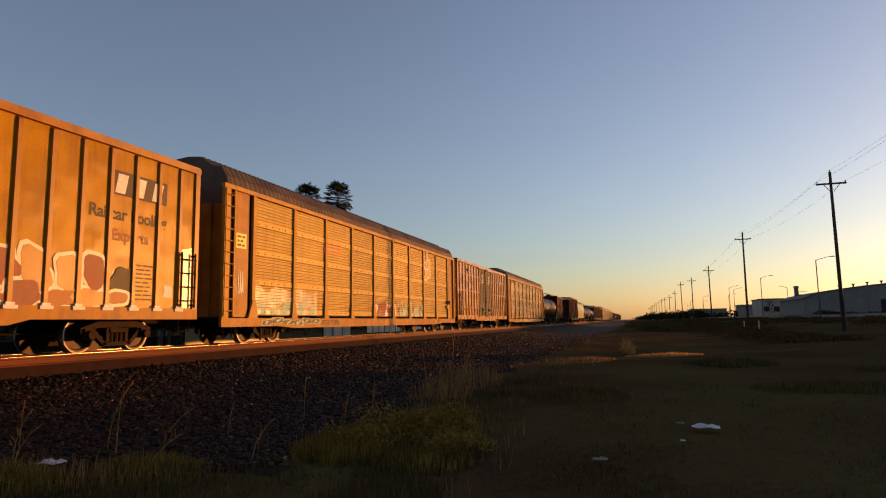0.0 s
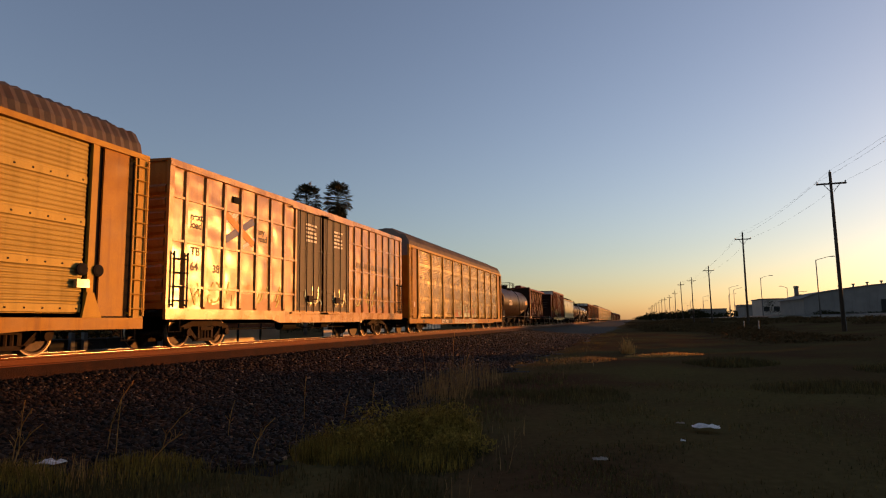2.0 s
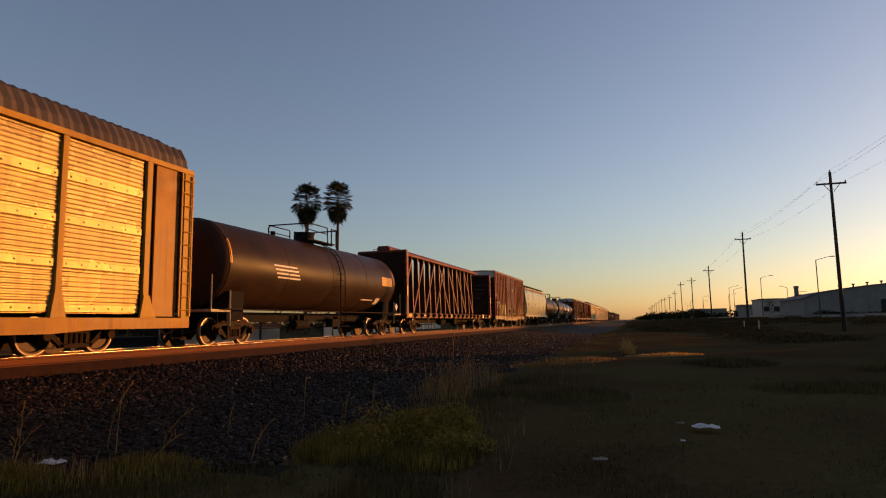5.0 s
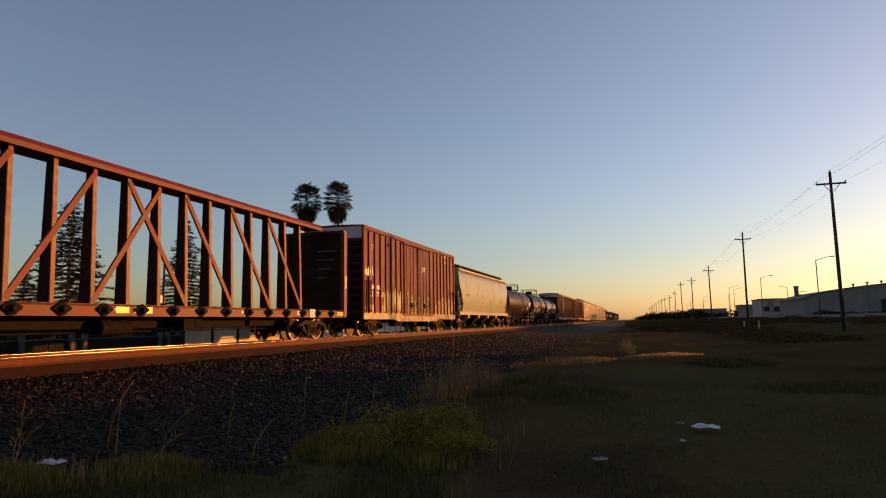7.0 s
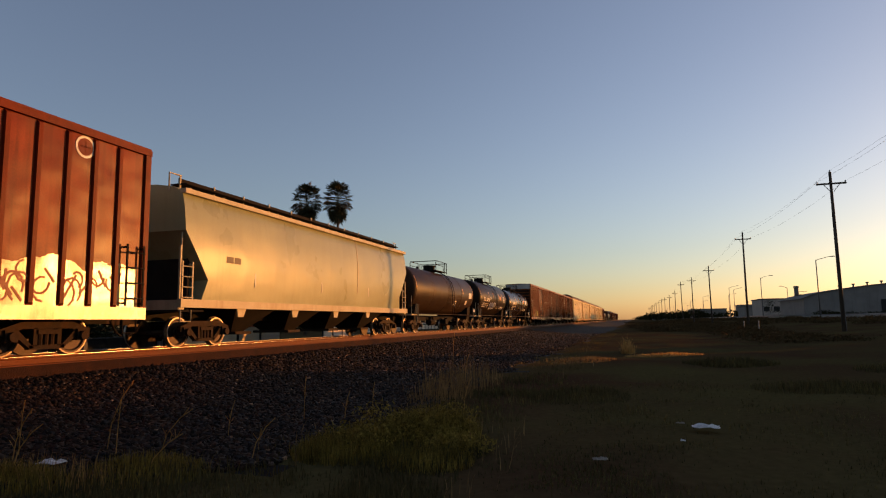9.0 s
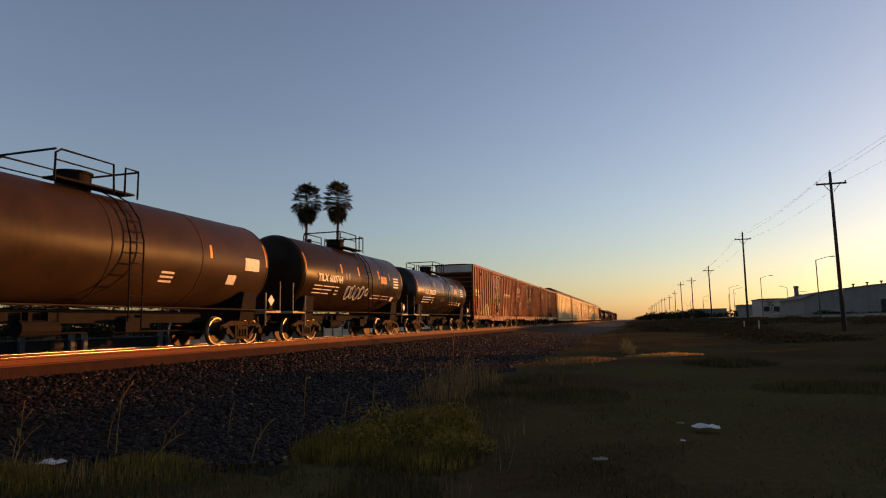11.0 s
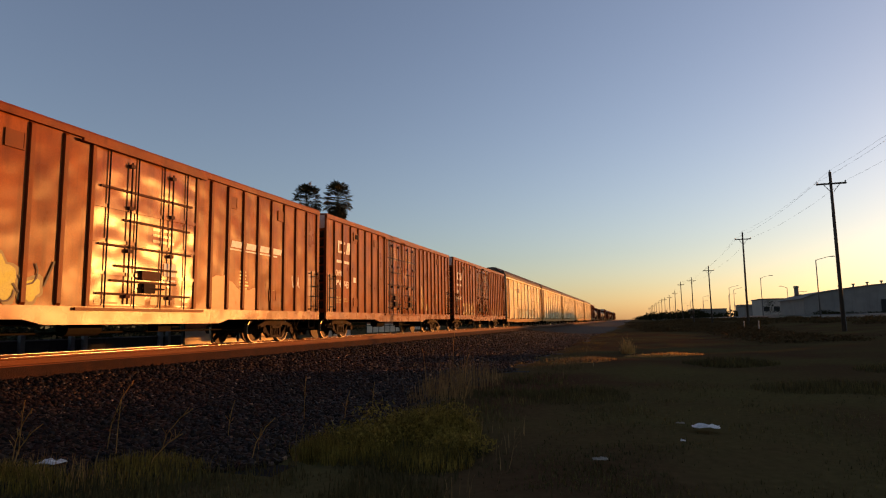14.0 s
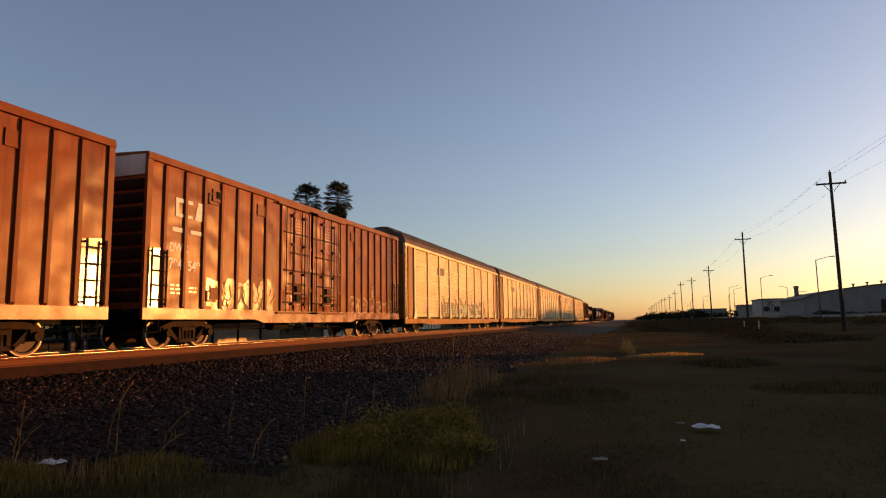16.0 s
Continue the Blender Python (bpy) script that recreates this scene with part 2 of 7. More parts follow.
    def lathe_y(self, prof, n=40, cx=0.0, cz=0.0):
        vs, fs = [], []
        for y, r in prof:
            vs += [(cx + r * math.cos(2 * math.pi * i / n), y, cz + r * math.sin(2 * math.pi * i / n)) for i in range(n)]
        for k in range(len(prof) - 1):
            fs += [(k * n + i, (k + 1) * n + i, (k + 1) * n + (i + 1) % n, k * n + (i + 1) % n) for i in range(n)]
        return self.add(vs, fs + [tuple(range(n)), tuple((len(prof) - 1) * n + i for i in range(n))[::-1]])

    def mesh(self, name, mat, smooth=False):
        me = bpy.data.meshes.new(name)
        me.from_pydata(self.v, [], self.f)
        if mat:
            me.materials.append(mat)
        bm = bmesh.new()
        bm.from_mesh(me)
        bmesh.ops.recalc_face_normals(bm, faces=bm.faces)
        bm.to_mesh(me)
        bm.free()
        if smooth:
            me.polygons.foreach_set("use_smooth", [len(p.vertices) == 4 for p in me.polygons])
        me.update()
        return me


def part(name, shape, mat, parent, label="", at=(0, 0, 0), smooth=False):
    """Links a shape, or a mesh that is already made, as one object under parent."""
    me = shape if isinstance(shape, bpy.types.Mesh) else shape.mesh(name, mat, smooth)
    ob = new(name, me)
    ob.parent = parent
    ob.location = at
    if label:
        ob["label"] = label
    return ob


def thing(name, label, category, group="", kind="", at=(0, 0, 0)):
    ob = new(name)
    ob.location = at
    return tagged(ob, label, category, group, kind)


def letters(text, size, mat, parent, y, z, x, name="lettering", stretch=1.0):
    """Stencilled writing on a side that faces +X; y, z: its lower corner."""
    cu = bpy.data.curves.new(name, "FONT")
    cu.body, cu.size, cu.offset = text, size, size * 0.03
    tmp = bpy.data.objects.new(name, cu)
    me = bpy.data.meshes.new_from_object(tmp)
    bpy.data.objects.remove(tmp)
    me.transform(Matrix(((0, 0, 1, 0), (stretch, 0, 0, 0), (0, 1, 0, 0), (0, 0, 0, 1))))
    me.materials.clear()
    me.materials.append(mat)
    ob = new(name, me)
    ob.parent, ob.location = parent, (x, y, z)
    return ob


# ---- the train's cars ----
# Local space of a car: y = 0 at its middle, +y to its rear, z = 0 at the rail heads, +x to the camera's side.
WHEEL_R = 0.45
RIB_X = 1.605  # outer face of a boxcar's ribs
WHEELSETS = []


def make_wheel_mesh():
    s = Shape()
    for side in (-1, 1):
        prof = [(0.66, 0.02), (0.66, 0.485), (0.69, 0.485), (0.695, 0.455), (0.788, 0.447), (0.793, 0.412), (0.79, 0.37), (0.745, 0.34), (0.735, 0.16), (0.8, 0.13), (0.8, 0.02)]
        s.lathe_x([(side * x, r) for x, r in prof], 24)
    s.tube((-1.0, 0, 0), (1.0, 0, 0), 0.08, 10)
    me = s.mesh("wheelset", WHEEL_STEEL)
    me.materials.append(WHEEL_RIM)
    for p in me.polygons:
        r_ = math.hypot(p.center.y, p.center.z)
        if 0.42 < r_ < 0.46 and abs(p.center.x) > 0.7:
            p.material_index = 1
    return me


def make_truck_mesh():
    s = Shape()
    for x in (-1.02, 1.02):
        a, b = x - 0.07, x + 0.07
        s.plate([(-1.12, 0.46), (-1.12, 0.62), (-0.62, 0.78), (0.62, 0.78), (1.12, 0.62), (1.12, 0.46), (0.98, 0.46), (0.62, 0.62), (-0.62, 0.62), (-0.98, 0.46)], a, b)
        s.plate([(-0.9, 0.56), (-0.42, 0.18), (-0.32, 0.2), (-0.74, 0.62)], a, b)
        s.plate([(0.9, 0.56), (0.74, 0.62), (0.32, 0.2), (0.42, 0.18)], a, b)
        s.box(a, b, -0.44, 0.44, 0.16, 0.26)
        for y in (-0.24, 0.24):
            s.box(a, b, y * 1.25 - 0.05, y * 1.25 + 0.05, 0.24, 0.64)
        for y in (-0.15, 0.0, 0.15):
            s.tube((x, y, 0.26), (x, y, 0.5), 0.062, 8)
        s.box(a - 0.03, b + 0.03, -0.26, 0.26, 0.5, 0.6)
        for y in (-0.89, 0.89):
            s.box(a - 0.02, b + 0.05, y - 0.15, y + 0.15, 0.34, 0.6)
            s.tube((x, y, WHEEL_R), (x + math.copysign(0.2, x), y, WHEEL_R), 0.11, 10)
    s.box(-1.0, 1.0, -0.2, 0.2, 0.46, 0.7)
    return s.mesh("truck_frame", TRUCK_RUST)


WHEEL_MESH, TRUCK_MESH = make_wheel_mesh(), make_truck_mesh()


def running_gear(car, half, inset, sill=(0.72, 1.0), hang=True):
    """Two trucks with two wheelsets each, centre sill, couplers and brake gear."""
    for sgn in (-1, 1):
        yc = sgn * (half - inset)
        part("truck_frame", TRUCK_MESH, None, car, at=(0, yc, 0))
        for dy in (-0.89, 0.89):
            w = part("wheelset", WHEEL_MESH, None, car, at=(0, yc + dy, WHEEL_R))
            WHEELSETS.append(w)
        s = Shape().box(-0.12, 0.12, sgn * half, sgn * (half + 0.55), 0.72, 0.96).box(-0.16, 0.16, sgn * (half + 0.35), sgn * (half + 0.62), 0.68, 1.0)
        part("coupler", s, TRUCK_RUST, car)
        hose = [(0.35, sgn * (half + 0.1), 0.8), (0.36, sgn * (half + 0.3), 0.5), (0.3, sgn * (half + 0.55), 0.38)]
        part("brake_hose", Shape().path(hose, 0.025), BLACK_STEEL, car)
    part("centre_sill", Shape().box(-0.33, 0.33, -half, half, sill[0], sill[1]), BLACK_STEEL, car)
    if hang:
        s = Shape().tube((0.5, -1.6, 0.62), (0.5, -0.6, 0.62), 0.2, 12).box(0.4, 0.6, -1.4, -1.3, 0.6, 1.0).box(0.4, 0.6, -0.9, -0.8, 0.6, 1.0)
        part("air_reservoir", s, BLACK_STEEL, car)
        part("brake_rod", Shape().tube((0.2, -half + inset, 0.5), (0.2, half - inset, 0.5), 0.025, 6), BLACK_STEEL, car)
        part("brake_valve", Shape().box(0.5, 0.85, 1.2, 1.7, 0.5, 0.85).box(0.55, 0.8, 1.8, 2.1, 0.6, 0.95), BLACK_STEEL, car)


def ladder(car, y0, y1, z0, z1, x, mat, rungs, name="ladder"):
    s = Shape()
    for y in (y0, y1):
        s.box(x, x + 0.03, y - 0.025, y + 0.025, z0, z1)
        s.box(x - 0.1, x + 0.01, y - 0.02, y + 0.02, z0 + 0.05, z0 + 0.1).box(x - 0.1, x + 0.01, y - 0.02, y + 0.02, z1 - 0.1, z1 - 0.05)
    for i in range(rungs):
        z = z0 + (z1 - z0) * (i + 0.5) / rungs
        s.tube((x + 0.03, y0 - 0.03, z), (x + 0.03, y1 + 0.03, z), 0.018, 6)
    return part(name, s, mat, car)


def stirrup(car, y, z, mat):
    s = Shape().path([(1.52, y - 0.22, z), (1.52, y - 0.22, z - 0.34), (1.52, y + 0.22, z - 0.34), (1.52, y + 0.22, z)], 0.022)
    part("step_stirrup", s, mat, car)


def blob(s, y, z, w, h, x, seed, n=14, power=0.7):
    """A lumpy rounded patch of paint as a thin plate."""
    r = random.Random(seed)
    k1, k2, p1, p2 = r.uniform(0.1, 0.25), r.uniform(0.05, 0.14), r.uniform(0, 6), r.uniform(0, 6)
    out = []
    for i in range(n):
        a = 2 * math.pi * i / n
        q = 1 + k1 * math.sin(2 * a + p1) + k2 * math.sin(5 * a + p2)
        c, d = math.cos(a), math.sin(a)
        out.append((y + w / 2 * q * math.copysign(abs(c) ** power, c), z + h / 2 * q * math.copysign(abs(d) ** power, d)))
    s.plate(out, x, x + 0.004)
    return s


def boxcar(label, y_front, length, height, doors, ribs, paint, rib_paint, door_paint, sill_paint, rows=(), white_end=False, end_paint=None, roof=None, group="boxcars of the train"):
    """doors: list of (y0, y1) from the front end; ribs: places from the front end; rows: heights of cross bars on the side."""
    half = length / 2
    car = thing("boxcar", label, "freight car", group, at=(0, y_front + half, 0))
    zs = 0.82
    body = Shape()
    body.prism([(-1.54, zs + 0.29), (1.54, zs + 0.29), (1.54, height - 0.12), (1.46, height - 0.04), (-1.46, height - 0.04), (-1.54, height - 0.12)], -half + 0.06, half - 0.06)
    part("body", body, paint, car)
    part("roof", Shape().prism([(-1.6, height - 0.05), (1.6, height - 0.05), (1.6, height), (0.8, height + 0.04), (0, height + 0.06), (-0.8, height + 0.04), (-1.6, height)], -half, half), roof or GALV, car)
    cleat = Shape().prism([(-1.58, height + 0.005), (-0.8, height + 0.045), (0, height + 0.065), (0.8, height + 0.045), (1.58, height + 0.005), (1.58, height + 0.012), (0.8, height + 0.055), (0, height + 0.075), (-0.8, height + 0.055), (-1.58, height + 0.012)], -0.04, 0.04).mesh("roof_seam", roof or GALV)
    for k in range(1, 13):
        part("roof_seam", cleat, None, car, at=(0, -half + length * k / 13, 0))
    for x0, x1 in ((1.5, 1.625), (-1.625, -1.5)):
        part("top_chord", Shape().box(x0, x1, -half, half, height - 0.2, height - 0.055), rib_paint, car)
    d0, d1 = min(d[0] for d in doors) - half, max(d[1] for d in doors) - half
    deep = [(-half, zs), (d0 - 1.6, zs), (d0 - 1.1, zs - 0.12), (d1 + 1.1, zs - 0.12), (d1 + 1.6, zs), (half, zs), (half, zs + 0.3), (-half, zs + 0.3)]
    part("side_sill", Shape().plate(deep, 1.52, 1.615), sill_paint, car)
    part("side_sill", Shape().plate(deep, -1.615, -1.52), sill_paint, car)
    part("floor_frame", Shape().box(-1.5, 1.5, -half + 0.1, half - 0.1, zs + 0.1, zs + 0.29), BLACK_STEEL, car)
    rib = Shape().hexa([(1.535, -0.07, zs + 0.3), (RIB_X, -0.052, zs + 0.36), (RIB_X, 0.052, zs + 0.36), (1.535, 0.07, zs + 0.3), (1.535, -0.07, height - 0.2), (RIB_X, -0.052, height - 0.26), (RIB_X, 0.052, height - 0.26), (1.535, 0.07, height - 0.2)]).mesh("rib", rib_paint)
    for y in ribs:
        part("rib", rib, None, car, at=(0, y - half, 0))
    corner = Shape().box(-0.05, 0.05, -0.09, 0.09, zs + 0.3, height - 0.2).mesh("corner_post", rib_paint)
    for y in (-half + 0.09, half - 0.09):
        for x in (-1.552, 1.552):
            part("corner_post", corner, None, car, at=(x, y, 0))
    for z in rows:
        for a, b in ((-half + 0.2, d0 - 0.05), (d1 + 0.05, half - 0.2)):
            part("cross_bar", Shape().box(1.535, 1.59, a, b, z - 0.035, z + 0.035), rib_paint, car)
    # ends: horizontal corrugations; the default paint has their shade in its colour
    ep = end_paint or END_SHADE
    for sgn in (-1, 1):
        ys = sgn * (half - 0.065)
        pitch = (height - zs - 1.1) / 9
        outline = [(ys - sgn * 0.04, zs + 0.35), (ys, zs + 0.35)]
        for k in range(9):
            z0 = zs + 0.45 + k * pitch
            outline += [(ys, z0), (ys + sgn * 0.06, z0 + 0.08), (ys + sgn * 0.06, z0 + pitch - 0.14), (ys, z0 + pitch - 0.06)]
        outline += [(ys, height - 0.3), (ys - sgn * 0.04, height - 0.3)]
        s = Shape().plate(outline, -1.44, 1.44)
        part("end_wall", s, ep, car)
        if white_end:
            part("end_band", Shape().prism([(-1.56, height - 0.62), (1.56, height - 0.62), (1.56, height - 0.06), (0, height - 0.02), (-1.56, height - 0.06)], min(ys, ys + sgn * 0.05), max(ys, ys + sgn * 0.05)), BAND_WHITE, car, "dusty white band")
        part("end_platform", Shape().box(-1.3, 1.3, min(ys, ys + sgn * 0.35), max(ys, ys + sgn * 0.35), 1.02, 1.08), BLACK_STEEL, car)
        ladder(car, min(sgn * (half - 0.75), sgn * (half - 0.2)), max(sgn * (half - 0.75), sgn * (half - 0.2)), 1.15, 2.72, 1.65, BLACK_STEEL, 4)
        stirrup(car, sgn * (half - 0.45), zs, BLACK_STEEL)
    # plug doors with locking rods
    for y0, y1 in doors:
        a, b = y0 - half, y1 - half
        door = part("door", Shape().box(1.5, 1.565, a + 0.03, b - 0.03, zs + 0.34, height - 0.28), door_paint, car)
        n = 4
        for i in range(n):
            y = a + (b - a) * (i + 0.5) / n
            part("locking_rod", Shape().tube((1.61, y, zs + 0.25), (1.61, y, height - 0.3), 0.02, 6), BLACK_STEEL, door)
        for z in (1.95, 2.75, 3.6):
            part("door_bar", Shape().box(1.565, 1.595, a + 0.05, b - 0.05, z - 0.045, z + 0.045), door_paint, door)
        for y_ in (a, b):
            part("door_frame", Shape().box(1.54, RIB_X, y_ - 0.05, y_ + 0.05, zs + 0.3, height - 0.2), rib_paint, car)
        gear = Shape().box(1.6, 1.68, (a + b) / 2 - 0.2, (a + b) / 2 + 0.2, 1.5, 1.75).tube((1.64, (a + b) / 2 - 0.25, 1.62), (1.7, (a + b) / 2 + 0.5, 1.62), 0.025)
        part("door_lock", gear, TRUCK_RUST, door)
        for z in (zs + 0.24, height - 0.26):
            part("door_track", Shape().box(1.6, 1.69, a - 0.4 if a < 0 else a, b + 0.3, z - 0.035, z + 0.035), rib_paint, car)
    small = Shape().box(1.54, 1.6, -half + 2.9, -half + 3.25, height - 0.75, height - 0.55)
    part("roof_hatch_bracket", small, BLACK_STEEL, car)
    running_gear(car, half, 2.35)
    return car


def autorack(label, y_front, length, panel_paint, sill_paint, post_paint, end_white=False):
    half = length / 2
    car = thing("autorack", label, "freight car", "autorack cars of the train", at=(0, y_front + half, 0))
    top, zb = 5.15, 0.5
    sill = [(-half, 0.86), (-half, 0.58), (-half + 3.2, zb + 0.08), (-half + 4.4, zb), (half - 4.4, zb), (half - 3.2, zb + 0.08), (half, 0.58), (half, 0.86)]
    part("side_sill", Shape().plate(sill, 1.5, 1.6), sill_paint, car)
    part("side_sill", Shape().plate(sill, -1.6, -1.5), sill_paint, car)
    part("deck", Shape().box(-1.5, 1.5, -half + 0.3, half - 0.3, 0.72, 0.84), BLACK_STEEL, car)
    part("far_side", Shape().box(-1.56, -1.5, -half + 0.05, half - 0.05, 0.86, top), panel_paint, car)
    part("top_chord", Shape().box(1.48, 1.62, -half, half, top - 0.12, top + 0.02).box(-1.62, -1.48, -half, half, top - 0.12, top + 0.02), post_paint, car)
    # corrugated roof
    prof = [(1.56, top + 0.02), (1.5, top + 0.28), (1.3, top + 0.62), (0.95, top + 0.68), (0.45, top + 1.02), (0, top + 1.06)]
    prof = prof + [(-x, z) for x, z in prof[-2::-1]]
    steps = int((length - 0.5) / 0.14)
    vs, fs, n = [], [], len(prof)
    for k in range(steps + 1):
        y = -half + 0.25 + (length - 0.5) * k / steps
        e = 0.035 if k % 2 else 0.0
        for x, z in prof:
            d = Vector((x, z - top + 0.6)).normalized() * e
            vs.append((x + d.x, y, z + d.y))
    for k in range(steps):
        fs += [(k * n + i, k * n + i + 1, (k + 1) * n + i + 1, (k + 1) * n + i) for i in range(n - 1)]
    part("roof", Shape().add(vs, fs), RACK_ROOF, car)
    # ends: rounded hood over folding doors
    for sgn in (-1, 1):
        y0, y1 = sorted((sgn * (half - 0.3), sgn * (half - 0.22)))
        hood = [(1.55, 4.55), (1.55, top)] + prof + [(-1.55, top), (-1.55, 4.55)]
        part("end_hood", Shape().prism(hood, y0, y1), GALV if end_white else RACK_ROOF, car)
        back, fold = sgn * (half - 0.29), []
        for k in range(6):
            x0 = -1.5 + k * 0.5
            yy = sgn * (half - 0.16 - 0.06 * (k % 2))
            fold += [(x0 + 0.02, yy), (x0 + 0.48, yy), (x0 + 0.49, sgn * (half - 0.25))]
        ring = [(-1.49, back)] + fold + [(1.49, back)]
        m = len(ring)
        s = Shape().add([(x, y, 0.9) for x, y in ring] + [(x, y, 4.56) for x, y in ring], [(q, (q + 1) % m, m + (q + 1) % m, m + q) for q in range(m)] + [tuple(range(m)), tuple(range(m, 2 * m))])
        part("end_door", s, RACK_SILL, car)
        # end bay: smooth door pocket, dark slot, ladder
        a, b = sorted((sgn * (half - 0.62), sgn * (half - 1.4)))
        part("door_pocket", Shape().box(1.5, 1.55, a, b, 0.9, top - 0.12), sill_paint, car)
        a, b = sorted((sgn * (half - 0.02), sgn * (half - 0.34)))
        part("end_post", Shape().box(1.5, 1.6, a, b, 0.86, top - 0.1), post_paint, car)
        a, b = sorted((sgn * (half - 1.42), sgn * (half - 1.72)))
        part("slot_post", Shape().box(1.5, 1.6, *sorted((sgn * (half - 1.6), sgn * (half - 1.78))), 0.86, top - 0.1), post_paint, car)
        part("inner_wall", Shape().box(1.44, 1.49, *sorted((sgn * (half - 0.3), sgn * (half - 1.8))), 0.86, top - 0.1), BLACK_STEEL, car)
        a, b = sorted((sgn * (half - 0.06), sgn * (half - 0.5)))
        ladder(car, a, b, 0.9, top - 0.15, 1.63, RACK_POST, 11)
        stirrup(car, sgn * (half - 0.4), 0.64, BLACK_STEEL)
        foot = [(sgn * (half - 1.35), 0.86), (sgn * (half - 1.9), 0.86), (sgn * (half - 1.78), 1.45), (sgn * (half - 1.6), 1.45)]
        part("post_foot", Shape().plate(foot, 1.58, 1.64), post_paint, car)
        part("end_platform", Shape().box(-1.3, 1.3, *sorted((sgn * (half - 0.3), sgn * (half + 0.25))), 0.82, 0.88), BLACK_STEEL, car)
    # nine bays of perforated panels between posts
    p0, p1, bays = -half + 1.78, half - 1.78, 9
    step = (p1 - p0) / bays
    rows, z_lo, z_hi = 4, 0.96, top - 0.14
    rh = (z_hi - z_lo) / rows
    vs, fs, zz = [], [], []
    for r in range(rows):
        z = z_lo + r * rh
        zz += [(z + 0.01, 1.515), (z + 0.03, 1.545), (z + 0.2, 1.545), (z + 0.22, 1.515)]
        k = z + 0.26
        while k < z + rh - 0.05:
            zz += [(k, 1.517), (k + 0.03, 1.535), (k + 0.06, 1.535), (k + 0.085, 1.517)]
            k += 0.112
    w = step - 0.17
    for z, x in zz:
        vs += [(x, -w / 2, z), (x, w / 2, z)]
    fs = [(2 * i, 2 * i + 1, 2 * i + 3, 2 * i + 2) for i in range(len(zz) - 1)]
    sheet = Shape().add(vs, fs).box(1.49, 1.512, -w / 2, w / 2, z_lo, z_hi).mesh("side_panel", panel_paint)
    post = Shape().box(1.5, 1.6, -0.075, 0.075, 0.86, top - 0.12).hexa([(1.5, -0.2, 0.86), (1.64, -0.2, 0.86), (1.64, 0.2, 0.86), (1.5, 0.2, 0.86), (1.5, -0.08, 1.5), (1.61, -0.08, 1.5), (1.61, 0.08, 1.5), (1.5, 0.08, 1.5)]).mesh("post", post_paint)
    bolt = Shape()
    for r in range(rows):
        for k in range(6):
            bolt.box(1.54, 1.556, -w / 2 + 0.12 + k * (w - 0.24) / 5 - 0.02, -w / 2 + 0.12 + k * (w - 0.24) / 5 + 0.02, z_lo + r * rh + 0.09, z_lo + r * rh + 0.13)
    bolt = bolt.mesh("panel_bolt", BLACK_STEEL)
    for i in range(bays):
        p = part("side_panel", sheet, None, car, at=(0, p0 + (i + 0.5) * step, 0))
        tagged(part("panel_bolt", bolt, None, p), kind="stuff")
        if i:
            part("post", post, None, car, at=(0, p0 + i * step, 0))
    running_gear(car, half, 3.25, (0.6, 0.82), hang=False)
    return car


